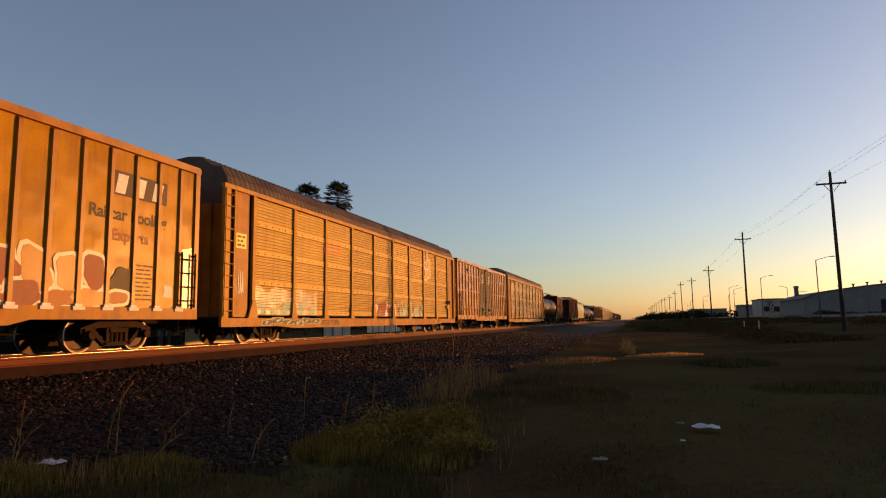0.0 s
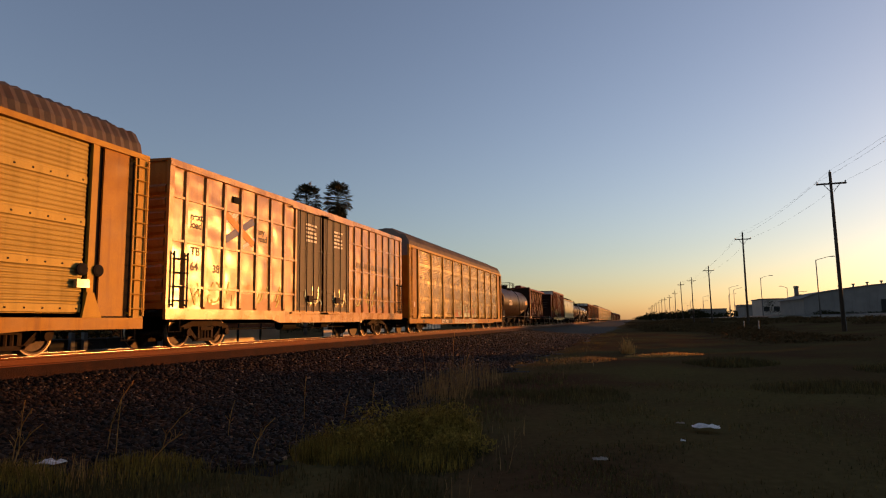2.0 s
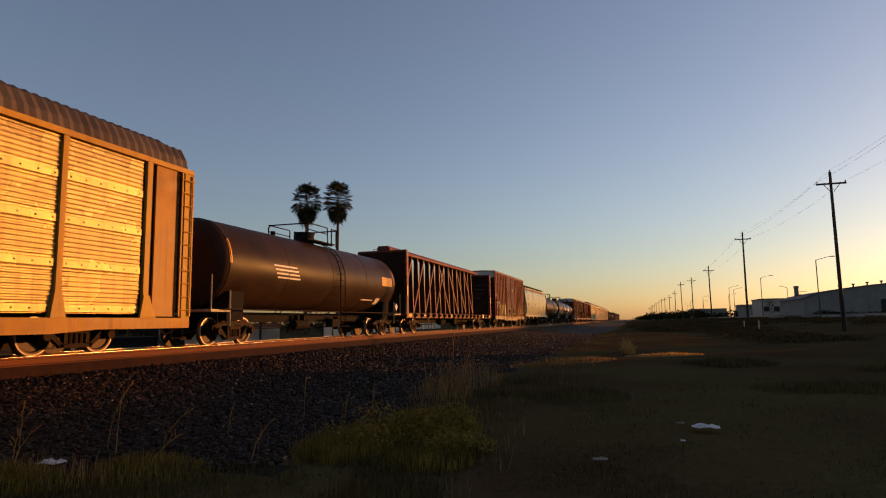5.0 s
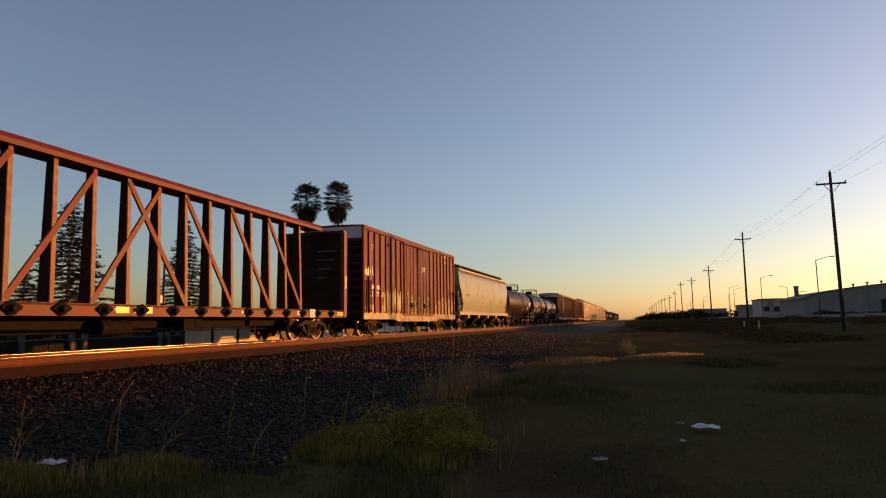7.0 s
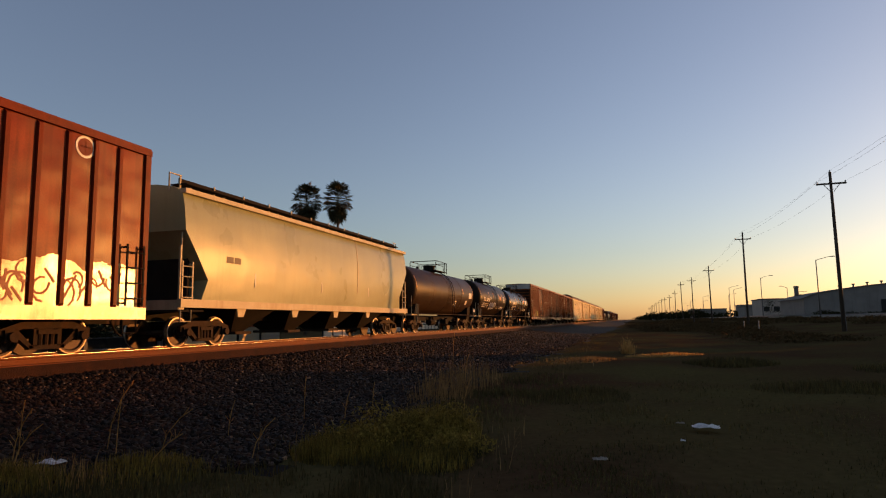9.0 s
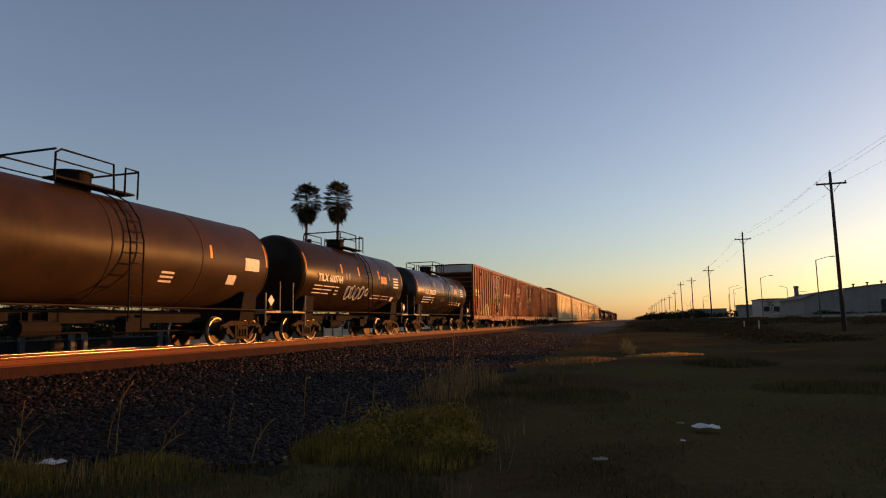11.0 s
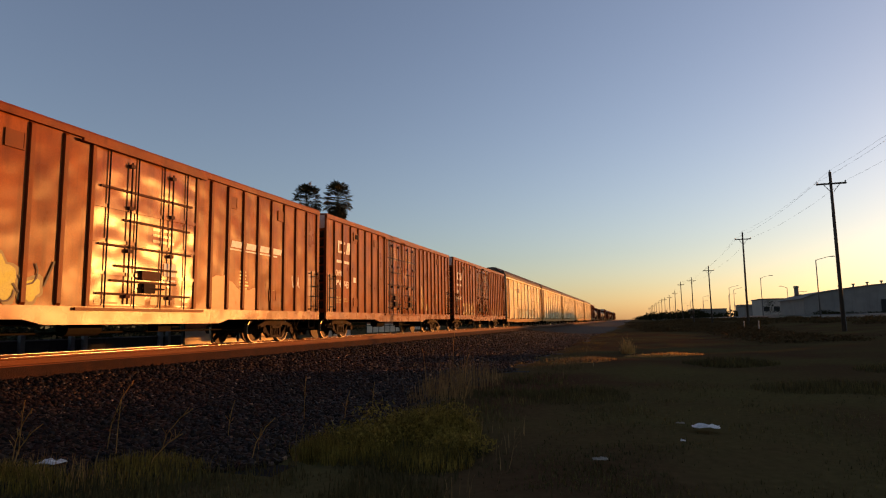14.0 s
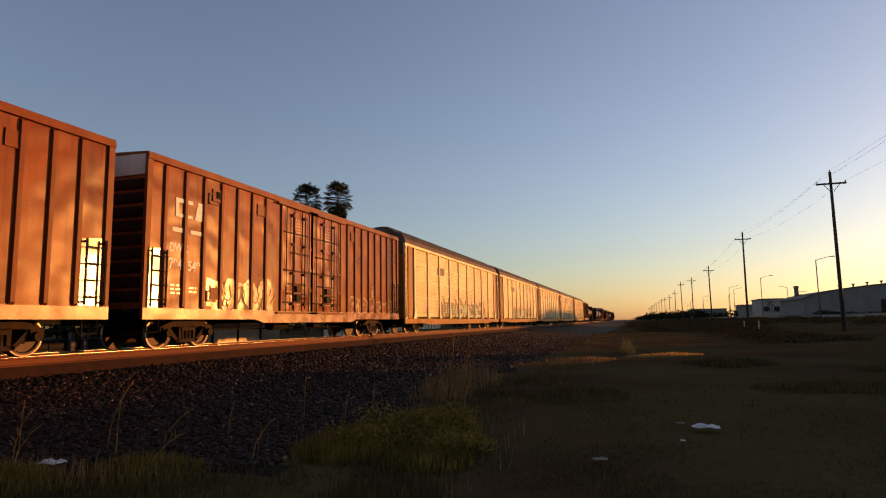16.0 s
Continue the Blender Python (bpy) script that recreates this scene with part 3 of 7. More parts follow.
def tank_car(label, y_front, length, radius, paint, name="tank_car", platform=0.0):
    """length: between the end sills."""
    half = length / 2
    car = thing(name, label, "tank car", "tank cars of the train", at=(0, y_front + half, 0))
    cz = 1.2 + radius
    h = half - 0.42
    dome = 0.5
    prof = [(-h - 0.0, 0.02)] + [(-h + dome * (1 - math.sin(a)), radius * math.cos(a) ** 0.8) for a in [radians(d) for d in (82, 70, 55, 40, 25, 12)]] + [(-h + dome, radius), (h - dome, radius)]
    prof += [(-y, r) for y, r in prof[-3::-1]]
    part("tank", Shape().lathe_y(prof, 48, 0, cz), paint, car, smooth=True)
    for k in range(5):
        y = -h + dome + (2 * h - 2 * dome) * k / 4
        part("weld_band", Shape().lathe_y([(y - 0.03, radius - 0.01), (y - 0.025, radius + 0.008), (y + 0.025, radius + 0.008), (y + 0.03, radius - 0.01)], 48, 0, cz), paint, car, smooth=True)
    # manway, valve box, platform and rails
    py = platform
    part("manway", Shape().tube((0, py + 0.1, cz + radius - 0.05), (0, py + 0.1, cz + radius + 0.4), 0.42, 20).tube((0, py + 0.1, cz + radius + 0.4), (0, py + 0.1, cz + radius + 0.46), 0.46, 20), BLACK_STEEL, car)
    top = cz + radius
    part("platform_grating", Shape().box(-0.95, -0.5, py - 1.2, py + 1.2, top - 0.02, top + 0.03).box(0.5, 0.95, py - 1.2, py + 1.2, top - 0.02, top + 0.03), BLACK_STEEL, car)
    for x in (-0.95, 0.95):
        s = Shape()
        s.path([(x, py - 1.25, top - 0.1), (x, py - 1.25, top + 0.57), (x, py - 1.1, top + 0.68), (x, py + 0.45, top + 0.68), (x, py + 0.5, top - 0.1)], 0.028)
        part("platform_rail", Shape().path([(x, py - 1.25, top + 0.4), (x, py + 0.45, top + 0.4)], 0.022), BLACK_STEEL, car)
        part("platform_rail", Shape().path([(x, py + 0.85, top - 0.1), (x, py + 0.85, top + 0.68), (x, py + 1.3, top + 0.68), (x, py + 1.3, top - 0.1)], 0.028), BLACK_STEEL, car)
        part("platform_rail", s, BLACK_STEEL, car)
    for yy in (py - 1.25, py + 1.3):
        part("platform_rail", Shape().path([(-0.95, yy, top + 0.66), (0.95, yy, top + 0.66)], 0.028), BLACK_STEEL, car)
    part("safety_valve", Shape().tube((0, py - 2.4, top - 0.04), (0, py - 2.4, top + 0.2), 0.1, 10), BLACK_STEEL, car)
    for x in (-1, 1):
        s = Shape()
        for dy in (0.45, 0.9):
            pts = [(x * (radius + 0.12) * math.cos(radians(a)), py + dy, cz + (radius + 0.12) * math.sin(radians(a))) for a in (72, 50, 28, 5)]
            s.path(pts + [(x * (radius + 0.14), py + dy, 0.75)], 0.022)
        for k in range(13):
            z = 0.85 + k * 0.28
            xx = radius + 0.14 if z < cz + 0.1 else math.sqrt(max(0.01, (radius + 0.12) ** 2 - (z - cz) ** 2))
            s.tube((x * xx, py + 0.45, z), (x * xx, py + 0.9, z), 0.016, 6)
        part("ladder", s, BLACK_STEEL, car)
        # side rail along the tank
        part("hand_rail", Shape().tube((x * (radius + 0.1), -half + 0.5, 1.14), (x * (radius + 0.1), half - 0.5, 1.14), 0.025, 6), TRUCK_RUST, car)
    for sgn in (-1, 1):
        y = sgn * (half - 1.6)
        part("saddle", Shape().hexa([(-1.2, y - 0.45, 0.8), (1.2, y - 0.45, 0.8), (1.2, y + 0.45, 0.8), (-1.2, y + 0.45, 0.8), (-1.3, y - 0.35, 1.75), (1.3, y - 0.35, 1.75), (1.3, y + 0.35, 1.75), (-1.3, y + 0.35, 1.75)]), BLACK_STEEL, car)
        part("end_platform", Shape().box(-1.5, 1.5, *sorted((sgn * half, sgn * (half - 0.95))), 1.06, 1.14), HOPPER_RIM, car)
        for x in (-1.48, 1.48):
            part("grab_iron", Shape().path([(x, sgn * (half - 0.03), 1.1), (x, sgn * (half - 0.03), 2.2)], 0.022), HOPPER_RIM, car)
            part("grab_iron", Shape().path([(x, sgn * (half - 0.95), 0.6), (x, sgn * (half - 0.95), 1.75)], 0.03), HOPPER_RIM, car)
        stirrup(car, sgn * (half - 0.5), 1.06, BLACK_STEEL)
        arc = []
        yy = sgn * (h - dome - 0.02)
        for a in (-2, 6, 14, 22, 30):
            arc.append(((radius + 0.006) * math.cos(radians(a)), (radius + 0.006) * math.sin(radians(a)) + cz))
        s = Shape()
        for (x0, z0), (x1, z1) in zip(arc, arc[1:]):
            s.hexa([(x0 - 0.01, yy - 0.06, z0), (x0, yy - 0.06, z0), (x0, yy + 0.06, z0), (x0 - 0.01, yy + 0.06, z0), (x1 - 0.01, yy - 0.06, z1), (x1, yy - 0.06, z1), (x1, yy + 0.06, z1), (x1 - 0.01, yy + 0.06, z1)])
        part("reflector_strip", s, ORANGE_TAPE, car)
        d = Shape().plate([(sgn * (half - 0.6), 1.3), (sgn * (half - 0.8), 1.5), (sgn * (half - 0.6), 1.7), (sgn * (half - 0.4), 1.5)], 1.47, 1.485)
        if sgn > 0:
            part("placard", d, WHITE_PAINT, car, "white diamond placard")
            part("placard_bracket", Shape().box(1.4, 1.47, half - 0.7, half - 0.5, 1.12, 1.6), BLACK_STEEL, car)
    running_gear(car, half, 1.75, (0.74, 1.06))
    return car


def tank_plate(car, radius, y, z, w, h, mat, name="stencil_bar"):
    """A small painted patch that follows the tank's curve on the camera's side."""
    cz = 1.2 + radius
    s, n = Shape(), max(1, int(h / 0.12))
    def at_z(q):
        return math.sqrt(max(0.0, (radius + 0.006) ** 2 - (q - cz) ** 2))
    for k in range(n):
        z0, z1 = z + h * k / n, z + h * (k + 1) / n
        x0, x1 = at_z(z0), at_z(z1)
        s.hexa([(x0 - 0.02, y, z0), (x0, y, z0), (x0, y + w, z0), (x0 - 0.02, y + w, z0), (x1 - 0.02, y, z1), (x1, y, z1), (x1, y + w, z1), (x1 - 0.02, y + w, z1)])
    return part(name, s, mat, car)


def tank_letters(car, radius, text, size, y, z, mat):
    cz = 1.2 + radius
    x = math.sqrt((radius + 0.02) ** 2 - (z + size * 0.35 - cz) ** 2)
    ob = letters(text, size, mat, car, y, z, x)
    ob.rotation_euler = (0, -math.asin(max(-1, min(1, (z + size * 0.35 - cz) / radius))), 0)
    return ob


def centre_beam(label, y_front, length):
    half = length / 2
    car = thing("centre_beam_flatcar", label, "freight car", at=(0, y_front + half, 0))
    part("deck", Shape().prism([(-1.4, 1.0), (1.4, 1.0), (1.5, 1.14), (1.5, 1.2), (-1.5, 1.2), (-1.5, 1.14)], -half, half), BEAM_RED, car)
    part("side_sill", Shape().box(1.42, 1.5, -half, half, 0.9, 1.19), BEAM_RED, car)
    part("side_sill", Shape().box(-1.5, -1.42, -half, half, 0.9, 1.19), BEAM_RED, car)
    for sgn in (-1, 1):
        y0, y1 = sorted((sgn * half, sgn * (half - 0.14)))
        # bulkhead faces get the shade painted into the end colour
        part("bulkhead", Shape().box(-1.45, 1.45, y0, y1, 1.18, 4.72), END_SHADE, car)
        y0, y1 = sorted((sgn * half, sgn * (half - 0.28)))
        for x in (-1.45, 1.45):
            part("bulkhead_post", Shape().box(x - 0.09, x + 0.09, y0, y1, 0.95, 4.76), BEAM_RED, car)
        part("bulkhead_cap", Shape().box(-1.5, 1.5, y0, y1, 4.72, 4.83), BEAM_RED, car)
        part("running_step", Shape().path([(-0.5, sgn * half, 4.82), (-0.5, sgn * half, 4.92), (0.5, sgn * half, 4.92), (0.5, sgn * half, 4.82)], 0.02), BEAM_RED, car)
        part("reflector", Shape().box(1.54, 1.552, *sorted((sgn * (half - 0.03), sgn * (half - 0.2))), 2.2, 2.75), YELLOW_TAPE, car, "yellow reflector tape")
        part("reflector", Shape().box(1.5, 1.512, *sorted((sgn * (half - 0.25), sgn * (half - 0.85))), 0.98, 1.14), YELLOW_TAPE, car, "yellow reflector tape")
        stirrup(car, sgn * (half - 0.5), 0.92, BLACK_STEEL)
        part("grab_iron", Shape().path([(1.5, sgn * (half + 0.05), 1.1), (1.5, sgn * (half + 0.05), 2.2)], 0.022), HOPPER_RIM, car)
    part("top_chord", Shape().prism([(-0.38, 4.86), (0.38, 4.86), (0.4, 4.98), (0.3, 5.12), (-0.3, 5.12), (-0.4, 4.98)], -half + 0.2, half - 0.2), BEAM_RED, car)
    n, first, step = 16, 2.15, 1.18
    wide, slim = 0.56, 0.17
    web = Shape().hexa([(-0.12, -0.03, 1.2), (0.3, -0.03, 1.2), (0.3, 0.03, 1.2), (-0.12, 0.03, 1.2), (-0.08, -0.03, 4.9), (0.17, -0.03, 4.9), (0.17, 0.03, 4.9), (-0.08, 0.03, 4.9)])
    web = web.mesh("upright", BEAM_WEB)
    edge = Shape().hexa([(0.3, -0.06, 1.2), (0.335, -0.06, 1.2), (0.335, 0.06, 1.2), (0.3, 0.06, 1.2), (0.17, -0.06, 4.9), (0.205, -0.06, 4.9), (0.205, 0.06, 4.9), (0.17, 0.06, 4.9)]).mesh("upright_flange", BEAM_EDGE)
    for k in range(n):
        y = first + k * step - half
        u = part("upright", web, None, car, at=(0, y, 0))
        part("upright_flange", edge, None, u)
    for k in range(n - 1):
        y0, y1 = first + k * step - half, first + (k + 1) * step - half
        if k in (0, 2, 4, 6):
            part("diagonal", Shape().bar((0.3, y0, 1.3), (0.2, y1 + step, 4.75), 0.15, 0.07), BEAM_RED, car)
        if k in (7, 9, 11, 13):
            part("diagonal", Shape().bar((0.2, y0, 4.75), (0.3, y1 + step, 1.3), 0.15, 0.07), BEAM_RED, car)
    winch = Shape().lathe_x([(1.5, 0.03), (1.5, 0.15), (1.54, 0.16), (1.6, 0.08), (1.66, 0.07), (1.66, 0.02)], 12, 0, 1.06)
    winch.plate([(-0.22, 1.04), (0.0, 0.92), (0.22, 1.04), (0.22, 1.1), (0.0, 1.2), (-0.22, 1.1)], 1.5, 1.56)
    winch = winch.mesh("strap_winch", BLACK_STEEL)
    k, y = 0, -half + 1.4
    while y < half - 0.6:
        part("strap_winch", winch, None, car, at=(0, y, 0))
        y += 1.18
    for y, w, m in ((-1.83, 0.42, YELLOW_TAPE), (-1.13, 0.62, YELLOW_TAPE), (half - 4.0, 0.5, YELLOW_TAPE)):
        part("reflector", Shape().box(1.5, 1.512, y - w / 2, y + w / 2, 0.98, 1.14), m, car, "yellow reflector tape")
    part("notice_plate", Shape().box(1.5, 1.53, half - 3.3, half - 2.85, 0.9, 1.22), WHITE_PAINT, car)
    for y in (-half + 4.0, half - 4.6):
        part("defect_card_holder", Shape().box(1.44, 1.47, y - 0.12, y + 0.12, 0.62, 0.9), TRUCK_RUST, car)
    running_gear(car, half, 2.3, (0.6, 1.0))
    return car


def covered_hopper(label, y_front, length):
    half = length / 2
    car = thing("covered_hopper", label, "freight car", at=(0, y_front + half, 0))
    # curved sides, ends cut back by slope sheets
    prof = [(1.5, 1.4), (1.57, 2.0), (1.6, 2.7), (1.59, 3.4), (1.52, 4.1), (1.42, 4.55), (1.1, 4.72), (0.5, 4.82), (0.0, 4.84)]
    prof = prof + [(-x, z) for x, z in prof[-2::-1]]
    def cut(z):
        return 0.12 if z >= 3.4 else 0.12 + (3.4 - z) / 1.45 * 1.1 if z > 1.95 else 1.22 - (1.95 - z) / 0.6 * 0.25
    n = len(prof)
    vs = [(x, -half + cut(z), z) for x, z in prof] + [(x, half - cut(z), z) for x, z in prof]
    fs = [(i, i + 1, n + i + 1, n + i) for i in range(n - 1)]
    part("body", Shape().add(vs, fs), HOPPER_BEIGE, car, smooth=True)
    for sgn in (-1, 1):
        s = Shape()
        vs = [(x * 0.995, sgn * (half - cut(z)) , z) for x, z in prof]
        fs = [(i, i + 1, n - 2 - i, n - 1 - i) for i in range(n // 2)]
        part("slope_sheet", Shape().add(vs, fs), HOPPER_BEIGE, car)
        part("end_sill", Shape().box(-1.5, 1.5, *sorted((sgn * half, sgn * (half - 0.25))), 1.1, 1.38), HOPPER_RIM, car)
        part("end_platform", Shape().box(-1.5, 1.5, *sorted((sgn * half, sgn * (half - 1.1))), 1.04, 1.1), BLACK_STEEL, car)
        part("end_frame", Shape().box(-1.2, 1.2, *sorted((sgn * (half - 0.7), sgn * (half - 0.8))), 1.1, 4.2), BLACK_STEEL, car)
        part("corner_post", Shape().bar((1.48, sgn * (half - 0.06), 1.1), (1.48, sgn * (half - 0.06), 2.95), 0.06, 0.06, (0, 1, 0)).path([(1.48, sgn * (half - 0.1), 2.9), (1.4, sgn * (half - 0.2), 3.5)], 0.02), HOPPER_RIM, car)
        ladder(car, *sorted((sgn * (half - 0.12), sgn * (half - 0.55))), 1.3, 2.5, 1.5, HOPPER_RIM, 4)
        stirrup(car, sgn * (half - 0.3), 1.1, HOPPER_RIM)
    part("side_sill", Shape().box(1.46, 1.6, -half, half, 1.16, 1.4), HOPPER_RIM, car)
    part("side_sill", Shape().box(-1.6, -1.46, -half, half, 1.16, 1.4), HOPPER_RIM, car)
    part("eave_rail", Shape().box(1.36, 1.56, -half + 0.1, half - 0.1, 4.5, 4.64), HOPPER_RIM, car)
    # roof walk with upright boards
    for x in (0.95, -0.95):
        part("roof_walk", Shape().box(x - 0.02, x + 0.02, -half + 0.5, half - 0.5, 4.86, 5.06).box(x - 0.3, x + 0.3, -half + 0.5, half - 0.5, 4.86, 4.9), BLACK_STEEL, car)
    brk = Shape().box(0.98, 1.02, -0.025, 0.025, 4.68, 5.1).box(0.7, 1.4, -0.025, 0.025, 4.66, 4.72).mesh("walk_bracket", HOPPER_RIM)
    for k in range(12):
        part("walk_bracket", brk, None, car, at=(0, -half + 0.5 + k * (length - 1) / 11, 0))
    part("roof_rail", Shape().path([(0.95, -half + 0.1, 4.6), (0.95, -half + 0.1, 5.15), (0.95, -half + 0.6, 5.15)], 0.025).path([(0.95, half - 0.1, 4.6), (0.95, half - 0.1, 5.15), (0.95, half - 0.6, 5.15)], 0.025), HOPPER_RIM, car)
    for k in range(4):
        y = -half + 4.1 + k * (length - 8.2) / 3
        s = Shape().hexa([(-0.55, y - 0.35, 0.42), (0.55, y - 0.35, 0.42), (0.55, y + 0.35, 0.42), (-0.55, y + 0.35, 0.42), (-1.45, y - 1.3, 1.3), (1.45, y - 1.3, 1.3), (1.45, y + 1.3, 1.3), (-1.45, y + 1.3, 1.3)])
        part("discharge_hopper", s, BLACK_STEEL, car)
        part("hopper_gate", Shape().box(-0.8, 0.8, y - 0.45, y + 0.45, 0.32, 0.42), TRUCK_RUST, car)
        part("sill_gusset", Shape().plate([(y - 1.35, 1.18), (y - 0.85, 1.18), (y - 1.0, 0.9), (y - 1.3, 0.9)], 1.46, 1.5), HOPPER_RIM, car)
    running_gear(car, half, 1.75, (0.8, 1.1), hang=False)
    return car


# ---- the train, front to rear ----
def even(a, b, n):
    return [a + (b - a) * i / n for i in range(n + 1)]


CARS = []

# yellow boxcar
ribs_a = even(0.8, 6.1, 7) + even(12.71, 17.62, 6)
car_a = boxcar("weathered yellow steel boxcar with vertical ribs and graffiti", -3.27, 18.4, 5.33, [(6.6, 9.1), (9.1, 11.6)], ribs_a, YELLOW, YELLOW_RIB, YELLOW, RACK_SILL, roof=YELLOW_RIB)
CARS.append(car_a)

car_b = autorack("tan autorack with dull perforated side panels and graffiti", 16.28, 26.35, PANEL_DULL, RACK_SILL, RACK_POST)
CARS.append(car_b)

ribs_c = even(0.72, 6.0, 6) + even(12.09, 17.19, 6)
car_c = boxcar("faded tan boxcar with ribbed panels and dark double doors", 43.42, 18.08, 5.35, [(6.8, 8.97), (8.97, 11.45)], ribs_c, TAN, TAN_RIB, DOOR_DARK, TAN_RIB, rows=(1.75, 3.05, 4.3), end_paint=TAN_RIB, roof=TAN_RIB)
CARS.append(car_c)

car_d = autorack("golden autorack with bright perforated side panels and orange sill", 62.72, 25.95, PANEL_BRIGHT, RACK_SILL, RACK_POST, end_white=True)
CARS.append(car_d)

car_e = tank_car("dark worn tank car with an open top platform", 89.75, 16.1, 1.5, TANK_GREY)
CARS.append(car_e)
car_f = centre_beam("dark red empty centre-beam flatcar with end bulkheads", 106.78, 21.75)
CARS.append(car_f)

ribs_g = even(0.7, 5.1, 6) + even(11.02, 14.74, 5)
car_g = boxcar("oxide red boxcar with pale graffiti along its foot", 130.2, 15.75, 5.38, [(5.6, 7.9), (7.9, 10.2)], ribs_g, RED, RED_RIB, RED, SILL_CREAM, white_end=True, roof=RED_RIB)
CARS.append(car_g)
car_h = covered_hopper("beige covered hopper with smooth curved sides", 147.27, 18.35)
CARS.append(car_h)
car_i = tank_car("worn black tank car with a rusty sheen", 166.6, 15.45, 1.5, TANK_GREY)
CARS.append(car_i)
car_j = tank_car("black tank car with white stencils and a scrawl", 182.9, 12.5, 1.52, TANK_BLACK)
CARS.append(car_j)
car_k = tank_car("glossy black tank car with white stencils", 196.5, 13.0, 1.43, TANK_GLOSS)
CARS.append(car_k)

ribs_l = even(0.67, 6.54, 7) + even(11.7, 17.5, 7)
car_l = boxcar("oxide red boxcar with a single wide plug door", 210.38, 18.45, 5.3, [(7.3, 11.0)], ribs_l, BROWN, BROWN_RIB, BROWN_DOOR, SILL_BROWN, white_end=True, roof=RED_RIB)
CARS.append(car_l)
ribs_m = even(0.82, 6.48, 7) + even(12.0, 17.28, 7)
ribs_n = even(0.72, 5.64, 6) + even(12.15, 17.65, 7)
car_m = boxcar("brown red boxcar with double plug doors and white stencils", 229.45, 18.2, 5.3, [(6.7, 9.0), (9.0, 11.3)], ribs_m, BROWN, BROWN_RIB, BROWN_DOOR, SILL_BROWN, white_end=True, roof=BROWN_RIB)
CARS.append(car_m)
car_n = boxcar("brown red boxcar with double doors and gold graffiti", 248.75, 18.4, 5.33, [(6.65, 8.9), (8.9, 11.45)], ribs_n, BROWN, BROWN_RIB, BROWN_DOOR, SILL_BROWN, white_end=True, roof=BROWN_RIB)
CARS.append(car_n)

car_o = autorack("pale autorack with bright perforated side panels", 268.2, 25.2, PANEL_PALE, RACK_SILL, PANEL_PALE)
CARS.append(car_o)


# ---- writing, signs and sprayed paint on the cars ----
TEAL = material("pale_teal_spray", (0.42, 0.56, 0.4), (0.3, 0.42, 0.3), 0.5, 0, 3, 40, 0.03)
PINK = material("pale_pink_spray", (0.85, 0.66, 0.5), (0.7, 0.52, 0.4), 0.4, 0, 3, 40, 0.03, gloss=0.2)
CREAM = material("cream_spray", (0.56, 0.4, 0.16), (0.3, 0.18, 0.06), 0.2, 0, 3.5, 40, 0.08, gloss=0.42, rust=0.65, wave=0.025, rough_var=0.07)
LIME = material("yellow_green_spray", (0.42, 0.4, 0.05), (0.26, 0.27, 0.04), 0.4, 0, 3, 40, 0.03, gloss=0.25)
RUSTY = material("red_brown_spray", (0.3, 0.1, 0.055), (0.2, 0.07, 0.04), 0.5, 0, 3, 40, 0.03)
SMOKE = material("grey_brown_spray", (0.12, 0.085, 0.06), (0.07, 0.05, 0.035), 0.5, 0, 3, 40, 0.03)
SIGN_ORANGE = material("orange_sign_paint", (0.7, 0.25, 0.05), (0.55, 0.18, 0.04), 0.45, 0, 4, 40, 0.03)
SIGN_TAN = material("rosy_tan_spray", (0.44, 0.19, 0.085), (0.33, 0.13, 0.055), 0.32, 0, 2, 40, 0.03, gloss=0.14)
LADDER_PATCH = material("glossy_brown_touch_up_paint", (0.32, 0.12, 0.035), (0.22, 0.075, 0.022), 0.2, 0, 1.5, 40, 0.05, gloss=0.6, wave=0.02, rough_var=0.05)
PEACH = material("dull_peach_spray", (0.34, 0.12, 0.03), (0.24, 0.08, 0.02), 0.4, 0, 2, 40, 0.05, gloss=0.12, wave=0.02)
FADED_WHITE = material("faded_white_spray", (0.62, 0.5, 0.3), (0.4, 0.31, 0.17), 0.25, 0, 3, 60, 0.1, gloss=0.5, rust=0.3)
FADED_GREY = material("faded_grey_spray", (0.24, 0.19, 0.085), (0.15, 0.115, 0.05), 0.42, 0, 3, 60, 0.1, gloss=0.18)
FADED_RED = material("faded_red_spray", (0.42, 0.13, 0.06), (0.28, 0.09, 0.04), 0.4, 0, 3, 60, 0.1, gloss=0.2)
DEEP_BLUE = material("deep_blue_paint", (0.05, 0.07, 0.2), (0.035, 0.05, 0.14), 0.45, 0, 4, 40, 0.03)


def bar_at(car, y, z, w, h, x, mat, name="stencil_bar"):
    return part(name, Shape().box(x - 0.003, x + 0.003, y, y + w, z, z + h), mat, car)


def text_lines(car, y, z, w, rows, x, mat, seed, pitch=0.11, size=0.055):
    """Small unreadable stencils: one bar a line, of uneven length."""
    r = random.Random(seed)
    s = Shape()
    for k in range(rows):
        a = r.uniform(0.25, 0.5) * w
        s.box(x - 0.003, x + 0.003, y, y + a, z - k * pitch, z - k * pitch + size)
        s.box(x - 0.003, x + 0.003, y + a + 0.06, y + w * r.uniform(0.7, 1), z - k * pitch, z - k * pitch + size)
    tagged(part("stencil_block", s, mat, car), kind="stuff")


